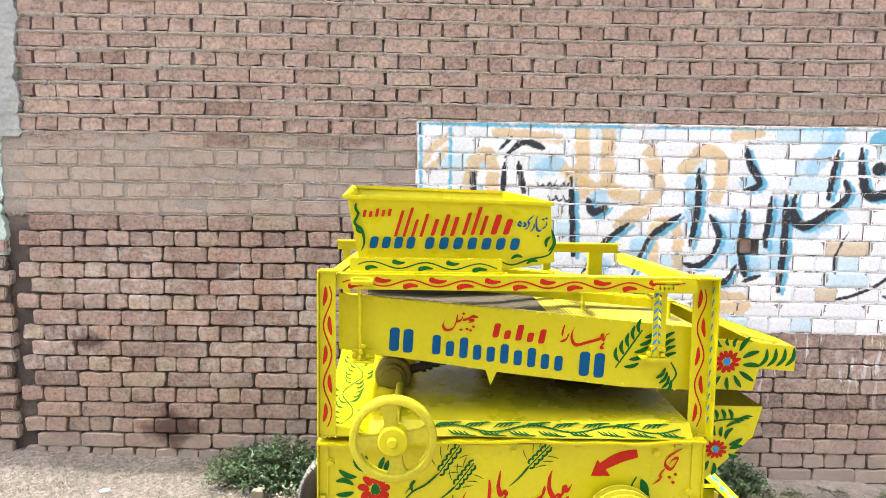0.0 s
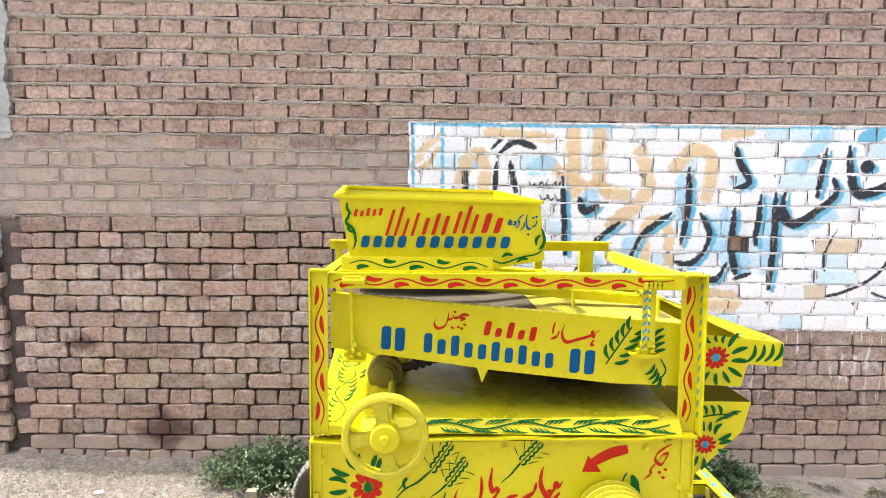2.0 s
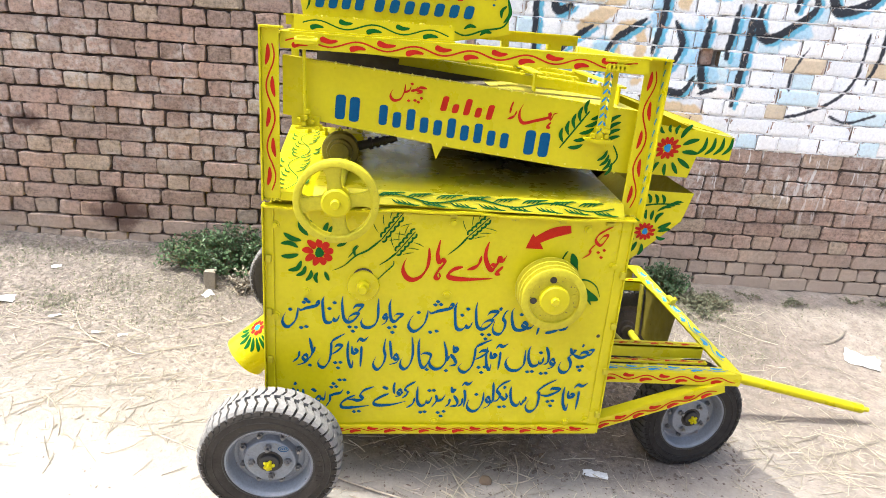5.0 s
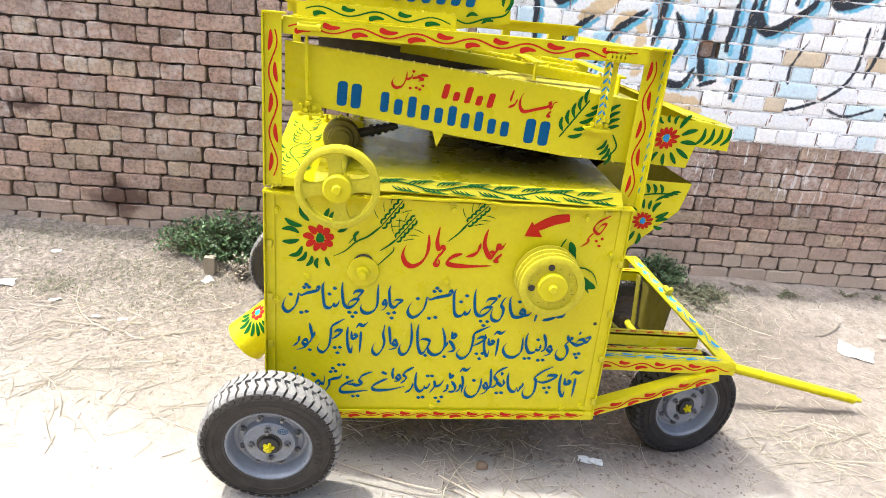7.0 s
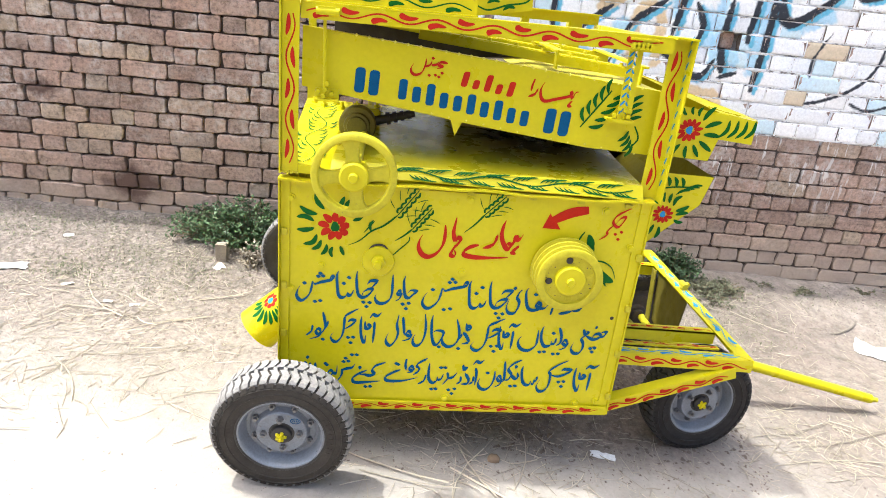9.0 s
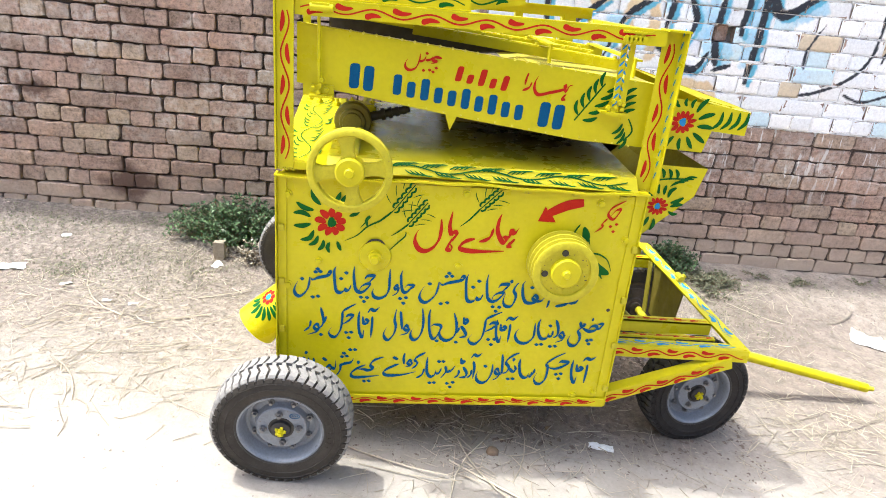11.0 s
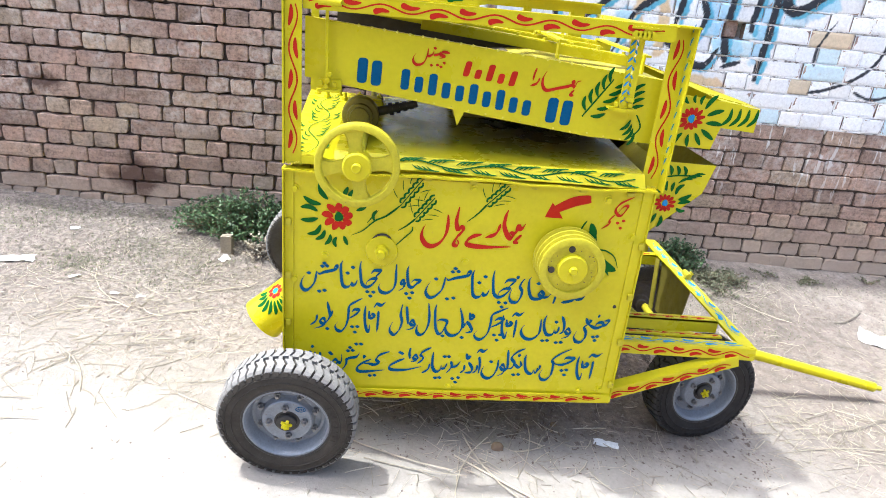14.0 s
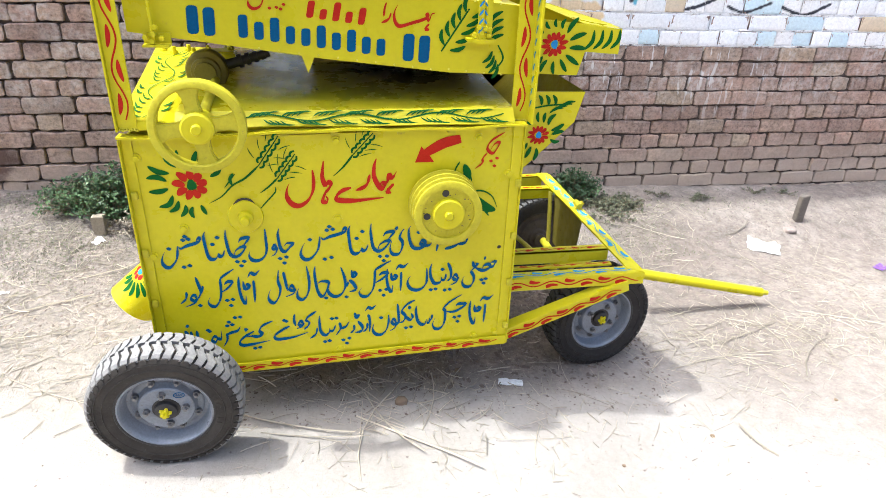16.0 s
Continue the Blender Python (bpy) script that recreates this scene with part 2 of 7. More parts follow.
    # oily stains
    for cx, cz, r in ((-1.88, 0.82, 0.25), (-1.44, 0.35, 0.33)):
        d = maths(nt, "ADD", maths(nt, "ABSOLUTE", maths(nt, "SUBTRACT", sep.outputs["X"], cx)),
                  maths(nt, "ABSOLUTE", maths(nt, "MULTIPLY", maths(nt, "SUBTRACT", sep.outputs["Z"], cz), 1.5)))
        d = maths(nt, "ADD", d, maths(nt, "MULTIPLY", noise_of(nt, 14, 7, 0.7), 0.30))
        s = ramp(nt, d, [(r * 0.8, grey(0.9)), (r * 1.15, grey(0))])
        col = mixed(nt, s, col, (0.085, 0.045, 0.032))
    nt.links.new(col, b.inputs["Base Color"])
    b.inputs["Roughness"].default_value = 0.92
    bump(nt, b, noise_of(nt, 40, 9, 0.74), 1.0, 0.013)
    return m


def mortar_material():
    m, nt, b = nodes_of("lime_mortar")
    col = ramp(nt, noise_of(nt, 8, 6), [(0.3, (0.06, 0.045, 0.036)), (0.6, (0.12, 0.092, 0.075)), (0.8, (0.24, 0.195, 0.165))])
    sep = nt.nodes.new("ShaderNodeSeparateXYZ")
    nt.links.new(position(nt), sep.inputs[0])
    newer = ramp(nt, maths(nt, "MULTIPLY", sep.outputs["Z"], 0.4), [(0.56, grey(0.0)), (0.62, grey(0.7))])
    col = mixed(nt, newer, col, (0.50, 0.432, 0.355))
    col = mixed(nt, 0.6, col, ramp(nt, noise_of(nt, 110, 4), [(0.3, grey(0.5)), (0.7, grey(1.1))]), "MULTIPLY")
    # limewash of the sign runs over the joints
    lo = maths(nt, "ADD", sep.outputs["Z"], maths(nt, "MULTIPLY", sep.outputs["X"], 0.02))
    wash = maths(nt, "MULTIPLY", maths(nt, "GREATER_THAN", lo, 0.93), maths(nt, "LESS_THAN", sep.outputs["Z"], 2.01))
    wash = maths(nt, "MULTIPLY", wash, maths(nt, "MULTIPLY", maths(nt, "GREATER_THAN", sep.outputs["X"], -0.13), maths(nt, "LESS_THAN", sep.outputs["X"], 3.9)))
    thin = ramp(nt, noise_of(nt, 21, 6, 0.7), [(0.36, grey(0.1)), (0.50, grey(0.92))])
    col = mixed(nt, mixed(nt, 1.0, thin, wash, "MULTIPLY"), col, (0.80, 0.79, 0.77))
    nt.links.new(col, b.inputs["Base Color"])
    b.inputs["Roughness"].default_value = 0.95
    bump(nt, b, noise_of(nt, 90, 6, 0.7), 0.9, 0.008)
    return m


BRICK = brick_material()
MORTAR = mortar_material()
PLASTER = worn("grey_plaster", (0.30, 0.30, 0.272), (0.46, 0.46, 0.42), 0.93, 0, 9, 60, 1.0, (0.26, 0.25, 0.22))
PLASTER_GREEN = worn("pale_green_limewash", (0.42, 0.55, 0.46), (0.62, 0.68, 0.60), 0.9, 0, 6, 70, 0.7, (0.36, 0.32, 0.28))


def sign_material():
    m, nt, b = nodes_of("hand_painted_limewash")
    a = nt.nodes.new("ShaderNodeAttribute")
    a.attribute_name = "paint"
    col = a.outputs["Color"]
    wear = ramp(nt, noise_of(nt, 38, 7, 0.72), [(0.59, grey(0)), (0.68, grey(0.6))])
    col = mixed(nt, wear, col, (0.52, 0.45, 0.40))
    col = mixed(nt, 0.5, col, ramp(nt, noise_of(nt, 70, 5, 0.7), [(0.32, grey(0.7)), (0.6, grey(1.08))]), "MULTIPLY")
    tint = ramp(nt, noise_of(nt, 3.2, 4), [(0.3, (0.93, 0.97, 1.0)), (0.7, (1.0, 0.97, 0.91))])
    col = mixed(nt, 1.0, col, tint, "MULTIPLY")
    nt.links.new(col, b.inputs["Base Color"])
    b.inputs["Roughness"].default_value = 0.8
    bump(nt, b, noise_of(nt, 70, 6, 0.7), 0.6, 0.005)
    return m


SIGN = sign_material()


def soil_material():
    m, nt, b = nodes_of("dusty_trodden_soil")
    big = noise_of(nt, 1.3, 6, 0.6)
    col = ramp(nt, big, [(0.3, (0.262, 0.226, 0.196)), (0.55, (0.350, 0.310, 0.274)), (0.75, (0.44, 0.398, 0.356))])
    sep = nt.nodes.new("ShaderNodeSeparateXYZ")
    nt.links.new(position(nt), sep.inputs[0])
    verge = maths(nt, "ADD", maths(nt, "MULTIPLY", sep.outputs["Y"], 0.4), maths(nt, "MULTIPLY", noise_of(nt, 1.1, 4), 0.5))
    verge = ramp(nt, verge, [(0.86, grey(0.0)), (1.0, grey(0.75))])
    west = ramp(nt, maths(nt, "MULTIPLY", sep.outputs["X"], 0.25), [(0.30, grey(1.0)), (0.42, grey(0.2))])
    verge = mixed(nt, 1.0, verge, west, "MULTIPLY")
    col = mixed(nt, verge, col, mixed(nt, 1.0, col, (0.74, 0.70, 0.66), "MULTIPLY"))
    mid = noise_of(nt, 17, 7, 0.72)
    col = mixed(nt, 0.7, col, ramp(nt, mid, [(0.32, grey(0.42)), (0.62, grey(1.14))]), "MULTIPLY")
    fine = noise_of(nt, 75, 6, 0.75)
    col = mixed(nt, 0.32, col, ramp(nt, fine, [(0.32, grey(0.45)), (0.50, grey(1.0)), (0.66, grey(1.3))]), "MULTIPLY")
    clump = ramp(nt, noise_of(nt, 42, 4, 0.6), [(0.40, grey(0.58)), (0.52, grey(1.0)), (0.62, grey(1.22))])
    bank = ramp(nt, maths(nt, "MULTIPLY", sep.outputs["Y"], 0.25), [(0.42, grey(0.12)), (0.62, grey(0.85))])
    col = mixed(nt, mixed(nt, 1.0, bank, west, "MULTIPLY"), col, mixed(nt, 1.0, col, clump, "MULTIPLY"))
    chaff = ramp(nt, noise_of(nt, 120, 5, 0.75), [(0.57, grey(0)), (0.64, grey(0.55))])
    patch = ramp(nt, noise_of(nt, 2.1, 4), [(0.42, grey(0.15)), (0.62, grey(1))])
    col = mixed(nt, mixed(nt, 1.0, chaff, patch, "MULTIPLY"), col, (0.53, 0.475, 0.39))
    dark = ramp(nt, noise_of(nt, 45, 6, 0.75), [(0.54, grey(0)), (0.66, grey(0.55))])
    col = mixed(nt, dark, col, (0.19, 0.145, 0.11))
    trod = ramp(nt, maths(nt, "ADD", maths(nt, "MULTIPLY", sep.outputs["Y"], 0.3), maths(nt, "MULTIPLY", noise_of(nt, 1.6, 5, 0.65), 0.26)), [(0.67, grey(0.85)), (0.88, grey(0.25)), (1.0, grey(0.05))])
    trod = mixed(nt, 1.0, trod, ramp(nt, maths(nt, "ADD", maths(nt, "MULTIPLY", sep.outputs["X"], 0.25), maths(nt, "MULTIPLY", sep.outputs["Y"], 0.25)), [(0.72, grey(1.0)), (0.95, grey(0.35))]), "MULTIPLY")
    east = ramp(nt, maths(nt, "ADD", maths(nt, "MULTIPLY", sep.outputs["X"], 0.3), maths(nt, "MULTIPLY", noise_of(nt, 1.8, 4), 0.2)), [(0.50, grey(0.0)), (0.62, grey(1.0))])
    col = mixed(nt, east, col, mixed(nt, 1.0, col, (0.90, 0.87, 0.84), "MULTIPLY"))
    # the machine's shade is put into the soil colour beneath it
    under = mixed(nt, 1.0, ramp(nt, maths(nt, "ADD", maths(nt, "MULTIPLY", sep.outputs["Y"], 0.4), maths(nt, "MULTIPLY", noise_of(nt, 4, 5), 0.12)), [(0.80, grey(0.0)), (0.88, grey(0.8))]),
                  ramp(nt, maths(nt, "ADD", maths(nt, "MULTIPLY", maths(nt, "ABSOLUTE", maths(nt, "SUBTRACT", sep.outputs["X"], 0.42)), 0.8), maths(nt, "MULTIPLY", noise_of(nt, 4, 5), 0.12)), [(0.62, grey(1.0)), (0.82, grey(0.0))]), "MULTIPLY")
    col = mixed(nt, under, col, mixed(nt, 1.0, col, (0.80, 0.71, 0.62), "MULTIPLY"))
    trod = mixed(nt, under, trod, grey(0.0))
    pale = ramp(nt, noise_of(nt, 2.4, 6, 0.65), [(0.3, (0.243, 0.221, 0.193)), (0.7, (0.335, 0.310, 0.276))])
    pale = mixed(nt, 0.30, pale, ramp(nt, noise_of(nt, 60, 5, 0.7), [(0.34, grey(0.6)), (0.55, grey(1.05))]), "MULTIPLY")
    col = mixed(nt, trod, col, pale)
    nt.links.new(col, b.inputs["Base Color"])
    b.inputs["Roughness"].default_value = 0.97
    h = mixed(nt, 0.5, noise_of(nt, 25, 8, 0.7), noise_of(nt, 160, 4, 0.7))
    h = mixed(nt, maths(nt, "MULTIPLY", trod, 0.85), h, grey(0.5))
    bump(nt, b, h, 1.0, 0.02)
    return m


SOIL = soil_material()


# ---- building helpers ----
def box(bm, x0, x1, y0, y1, z0, z1):
    vs = [bm.verts.new((x, y, z)) for x in (x0, x1) for y in (y0, y1) for z in (z0, z1)]
    for f in ((0, 1, 3, 2), (4, 6, 7, 5), (0, 4, 5, 1), (2, 3, 7, 6), (0, 2, 6, 4), (1, 5, 7, 3)):
        bm.faces.new([vs[i] for i in f])
    return vs


def prism(bm, poly, y0, y1):
    """A polygon in x and z, pushed from y0 to y1."""
    a = [bm.verts.new((x, y0, z)) for x, z in poly]
    c = [bm.verts.new((x, y1, z)) for x, z in poly]
    n = len(poly)
    bm.faces.new(a)
    bm.faces.new(c[::-1])
    for i in range(n):
        bm.faces.new((a[i], c[i], c[(i + 1) % n], a[(i + 1) % n]))


def tube(bm, p, q, r0, r1=None, n=16, caps=True):
    p, q = Vector(p), Vector(q)
    r1 = r0 if r1 is None else r1
    d = (q - p).normalized()
    s = d.cross(Vector((0, 0, 1)) if abs(d.z) < 0.9 else Vector((1, 0, 0))).normalized()
    t = d.cross(s)
    rings = []
    for c, r in ((p, r0), (q, r1)):
        rings.append([bm.verts.new(c + r * (math.cos(2 * math.pi * i / n) * s + math.sin(2 * math.pi * i / n) * t)) for i in range(n)])
    for i in range(n):
        bm.faces.new((rings[0][i], rings[0][(i + 1) % n], rings[1][(i + 1) % n], rings[1][i]))
    if caps:
        bm.faces.new(rings[0][::-1])
        bm.faces.new(rings[1])


def lathe(bm, profile, cx, cy, cz, n=48):
    """Turns (radius, y) pairs about an axis along y."""
    rings = []
    for r, y in profile:
        if r < 1e-6:
            rings.append([bm.verts.new((cx, cy + y, cz))])
        else:
            rings.append([bm.verts.new((cx + r * math.cos(2 * math.pi * i / n), cy + y, cz + r * math.sin(2 * math.pi * i / n))) for i in range(n)])
    for a, c in zip(rings, rings[1:]):
        for i in range(n):
            j = (i + 1) % n
            if len(a) == 1 and len(c) == 1:
                continue
            if len(a) == 1:
                bm.faces.new((a[0], c[i], c[j]))
            elif len(c) == 1:
                bm.faces.new((a[i], c[0], a[j]))
            else:
                bm.faces.new((a[i], c[i], c[j], a[j]))


def beam(bm, p, q, w, h):
    """A bar of section w across and h high from p to q (centres)."""
    p, q = Vector(p), Vector(q)
    d = (q - p).normalized()
    s = d.cross(Vector((0, 0, 1))).normalized() * w / 2
    u = s.cross(d).normalized() * h / 2
    vs = [bm.verts.new(c + a * s + b * u) for c in (p, q) for a, b in ((-1, -1), (1, -1), (1, 1), (-1, 1))]
    for f in ((3, 2, 1, 0), (4, 5, 6, 7), (0, 1, 5, 4), (1, 2, 6, 5), (2, 3, 7, 6), (3, 0, 4, 7)):
        bm.faces.new([vs[i] for i in f])


def part(name, bm, material, parent=None, label="", bevel=0.0, smooth=False, seg=2):
    """Links a bmesh as one mesh object, under a thing or a part."""
    bmesh.ops.recalc_face_normals(bm, faces=bm.faces)
    if bevel:
        es = [e for e in bm.edges if len(e.link_faces) == 2 and e.calc_face_angle(0) > 0.5]
        bmesh.ops.bevel(bm, geom=es, offset=bevel, segments=seg, affect="EDGES", clamp_overlap=True)
    me = bpy.data.meshes.new(name)
    bm.to_mesh(me)
    bm.free()
    me.materials.append(material)
    if smooth:
        me.polygons.foreach_set("use_smooth", [True] * len(me.polygons))
        me.set_sharp_from_angle(angle=radians(38))
    ob = new(name, me)
    if parent:
        attach(ob, parent)
    if label:
        ob["label"] = label
    return ob


def attach(ob, parent):
    ob.parent = parent
    if parent.type == "EMPTY":
        ob.matrix_parent_inverse = Matrix.Translation(-parent.location)


def again(ob, m, parent=None):
    """Another object on the same mesh, moved by m."""
    o = new(ob.name.split(".")[0], ob.data)
    attach(o, parent or ob.parent)
    o.matrix_basis = m
    if "label" in ob:
        o["label"] = ob["label"]
    return o


class Plane:
    """A painted face: u along it, v up it, lifted off by its normal."""

    def __init__(self, origin, u, v, lift=0.0012):
        self.o, self.u, self.v = Vector(origin), Vector(u).normalized(), Vector(v).normalized()
        n = self.u.cross(self.v).normalized()
        self.o = self.o + n * lift
        self.n, self.count = n, 0

    def __call__(self, a, b):
        return self.o + self.u * a + self.v * b

    def over(self):
        """The same face a hair further out, so that each stroke lies on the last."""
        self.count += 1
        p = Plane(self.o, self.u, self.v, 0.00007 * (self.count % 30))
        return p


def curve_points(pts, n=8):
    """A smooth line through 2D points."""
    if len(pts) == 2:
        (ax, ay), (bx, by) = pts
        return [(ax + (bx - ax) * i / n, ay + (by - ay) * i / n) for i in range(n + 1)]
    out = []
    p = [pts[0], *pts, pts[-1]]
    for k in range(1, len(p) - 2):
        for i in range(n):
            t = i / n
            out.append(tuple(0.5 * (2 * p[k][d] + (p[k + 1][d] - p[k - 1][d]) * t + (2 * p[k - 1][d] - 5 * p[k][d] + 4 * p[k + 1][d] - p[k + 2][d]) * t * t
                                    + (3 * p[k][d] - p[k - 1][d] - 3 * p[k + 1][d] + p[k + 2][d]) * t ** 3) for d in (0, 1)))
    out.append(pts[-1])
    return out


def stroke(bm, pl, pts, width, shape="leaf", n=8):
    """A brush stroke along pts; leaf: pointed at both ends; drop: pointed at its end; flat: even."""
    if isinstance(pl, Plane):
        pl = pl.over()
    c = curve_points(pts, n)
    m = len(c) - 1
    left, right = [], []
    for i, (x, y) in enumerate(c):
        a, b = c[max(0, i - 1)], c[min(m, i + 1)]
        dx, dy = b[0] - a[0], b[1] - a[1]
        l = math.hypot(dx, dy) or 1
        t = i / m
        w = {"leaf": math.sin(math.pi * min(1, 0.03 + 0.94 * t)) ** 0.8, "drop": math.sqrt(max(0, 1 - t)) * min(1, 0.35 + 5 * t), "flat": 0.75 + 0.25 * math.sin(math.pi * t)}[shape]
        w = max(0.06, w) * width / 2
        left.append(bm.verts.new(pl(x - dy / l * w, y + dx / l * w)))
        right.append(bm.verts.new(pl(x + dy / l * w, y - dx / l * w)))
    for i in range(m):
        bm.faces.new((right[i], right[i + 1], left[i + 1], left[i]))


def blob(bm, pl, x, y, rx, ry=None, n=18, wob=0.0, turn=0.0):
    if isinstance(pl, Plane):
        pl = pl.over()
    ry = rx if ry is None else ry
    ca, sa = math.cos(turn), math.sin(turn)
    vs = []
    for i in range(n):
        a = 2 * math.pi * i / n
        k = 1 + wob * math.sin(3 * a + x * 90)
        ex, ey = rx * k * math.cos(a), ry * k * math.sin(a)
        vs.append(bm.verts.new(pl(x + ex * ca - ey * sa, y + ex * sa + ey * ca)))
    bm.faces.new(vs)


def leaf(bm, pl, x, y, angle, length, width, bend=0.2):
    a = radians(angle)
    ex, ey = x + length * math.cos(a), y + length * math.sin(a)
    mx, my = (x + ex) / 2 - bend * length * math.sin(a), (y + ey) / 2 + bend * length * math.cos(a)
    stroke(bm, pl, [(x, y), (mx, my), (ex, ey)], width, "leaf", 4)


def painted(name, bm, material, parent, label=""):
    me = bpy.data.meshes.new(name)
    bm.to_mesh(me)
    bm.free()
    me.materials.append(material)
    ob = new(name, me)
    ob.parent = parent
    if label:
        ob["label"] = label
    return ob


def wave_vine(name, pl, a, b, amp, width, leaf_mat, line_mat, parent, period=0.17, size=0.042, label=""):
    """A wavy line from a to b with a leaf in every bend."""
    (ax, ay), (bx, by) = a, b
    length = math.hypot(bx - ax, by - ay)
    dx, dy = (bx - ax) / length, (by - ay) / length
    bl, bf = bmesh.new(), bmesh.new()
    n = max(8, int(length / 0.012))
    pts = []
    for i in range(n + 1):
        s = length * i / n
        o = amp * math.sin(2 * math.pi * s / period)
        pts.append((ax + dx * s - dy * o, ay + dy * s + dx * o))
    stroke(bl, pl, pts, width, "flat", 1)
    k = 0
    s = period * 0.25
    while s < length - 0.01:
        side = -1 if k % 2 == 0 else 1
        o = side * amp * 1.1
        ang = math.degrees(math.atan2(dy, dx)) + side * -5
        l = size * random.uniform(0.95, 1.2)
        ca, sa = math.cos(radians(ang)), math.sin(radians(ang))
        mx, my = ax + dx * s - dy * o, ay + dy * s + dx * o
        stroke(bf, pl, [(mx - ca * l / 2, my - sa * l / 2), (mx + sa * l * 0.10 * side, my - ca * l * 0.10 * side), (mx + ca * l / 2, my + sa * l / 2)], size * 0.40, "drop", 5)
        s += period / 2
        k += 1
    painted(name, bl, line_mat, parent, label)
    painted("painted_leaves", bf, leaf_mat, parent)


def flower(pl, x, y, r, parent, petals=10, core=SKYBLUE, leaves=(), leaf_len=0.05):
    bp, bc, bl = bmesh.new(), bmesh.new(), bmesh.new()
    for i in range(petals):
        a = 2 * math.pi * i / petals + 0.2
        k = 1.0 + 0.10 * math.sin(5.3 * i + 40 * x)
        blob(bp, pl, x + 0.66 * r * k * math.cos(a), y + 0.66 * r * k * math.sin(a), r * 0.34 * k, r * (2.0 / petals), 12, 0.08, a + 0.12 * math.sin(3 * i))
    blob(bc, pl, x, y, r * 0.27, r * 0.33, 14, 0.10)
    for d, rr, s in leaves:
        a = radians(d)
        leaf(bl, pl, x + rr * math.cos(a), y + rr * math.sin(a), d + random.uniform(-10, 14), leaf_len * s, 0.0135 * s ** 0.5, random.uniform(-0.2, 0.25))
    painted("painted_petals", bp, RED, parent, "red painted flower petals")
    painted("painted_flower_centre", bc, core, parent)
    if leaves:
        painted("painted_leaves", bl, GREEN, parent, "green painted leaf strokes")


# the painter's joined letters: brush strokes and dots of each word, in millimetres from its lower corner
HAND = {}
HAND["مشین"] = ((((97, 76), (101, 85), (106, 88), (107, 81), (100, 75), (85, 70), (69, 65), (54, 58), (49, 65)), ((46, 67), (44, 47), (38, 24), (22, 4), (9, 2), (0, 16), (3, 35), (11, 51)),), ((69, 94), (63, 84), (77, 86), (23, 59), (55, 0), (71, 4), ))
HAND["چھاننا"] = ((((5, 113), (0, 96), (2, 62), (6, 36), (15, 26), (28, 31), (34, 46)), ((34, 44), (37, 34), (46, 39), (51, 54)), ((60, 116), (58, 94), (61, 60), (66, 40), (77, 31), (91, 36), (104, 51), (107, 61), (93, 59), (80, 48), (77, 32)), ((91, 75), (100, 87), (120, 88), (111, 74), (103, 64)),), ((36, 93), (21, 73), (82, 14), (101, 14), (92, 0), ))
HAND["چاول"] = ((((50, 111), (50, 79), (50, 48), (43, 26), (26, 13), (8, 15), (0, 30), (4, 44)), ((77, 47), (73, 59), (67, 53), (70, 46), (78, 50), (74, 33), (61, 23)), ((88, 110), (84, 92), (87, 57), (93, 40), (103, 38), (115, 51), (125, 61), (107, 63), (97, 52)),), ((85, 15), (103, 19), (96, 0), ))
HAND["صفائی"] = ((((42, 81), (35, 73), (29, 54), (37, 39), (35, 17), (25, 0), (8, 1), (0, 19), (6, 48)), ((61, 89), (55, 76), (58, 44), (68, 20), (83, 15), (102, 21), (105, 35), (96, 42), (91, 32), (103, 24), (118, 25), (126, 35), (132, 41)), ((16, 88), (20, 83), (16, 80)),), ((85, 68), ))
HAND["گندم"] = ((((5, 27), (3, 12), (0, 0)), ((26, 7), (47, 12), (63, 20), (68, 33)), ((66, 21), (83, 23), (92, 30), (92, 47)),), ())
HAND["بلور"] = ((((21, 50), (17, 28), (0, 11)), ((47, 24), (41, 38), (31, 30), (37, 19), (47, 24), (38, 11), (12, 0)), ((51, 97), (57, 69), (60, 48), (54, 32), (47, 25)), ((68, 67), (64, 50), (58, 40)),), ((53, 2), ))
HAND["چکی"] = ((((81, 120), (61, 107), (42, 91), (40, 68), (38, 41), (32, 18), (19, 1), (6, 4), (0, 18), (8, 34)), ((50, 71), (60, 80), (73, 77), (58, 59), (40, 46)),), ((53, 18), (69, 20), (62, 0), ))
HAND["آٹا"] = ((((2, 92), (0, 59), (4, 21), (14, 0), (17, 28)), ((13, 76), (16, 51), (30, 56), (23, 65), (16, 52)), ((42, 77), (42, 46), (40, 1)), ((27, 87), (36, 101), (49, 97), (63, 111)),), ())
HAND["والی"] = ((((35, 109), (31, 74), (36, 48), (30, 20), (15, 0), (3, 8), (0, 24), (8, 46)), ((48, 103), (52, 72), (56, 38)), ((77, 43), (69, 55), (62, 45), (70, 38), (77, 43), (72, 28), (50, 19)),), ())
HAND["جالی"] = ((((31, 113), (36, 72), (35, 39), (26, 11), (12, 0), (1, 9), (0, 27), (6, 41)), ((56, 111), (53, 86), (58, 34), (69, 8), (82, 18), (93, 53), (72, 59), (61, 52)),), ((83, 1), ))
HAND["ڈبل"] = ((((41, 103), (51, 67), (52, 35), (40, 12), (21, 4), (5, 15), (0, 34), (3, 51)), ((52, 35), (59, 42), (61, 54)), ((65, 59), (77, 44), (84, 25), (64, 17)), ((72, 91), (76, 69), (86, 74), (79, 83), (76, 70)),), ((55, 0), ))
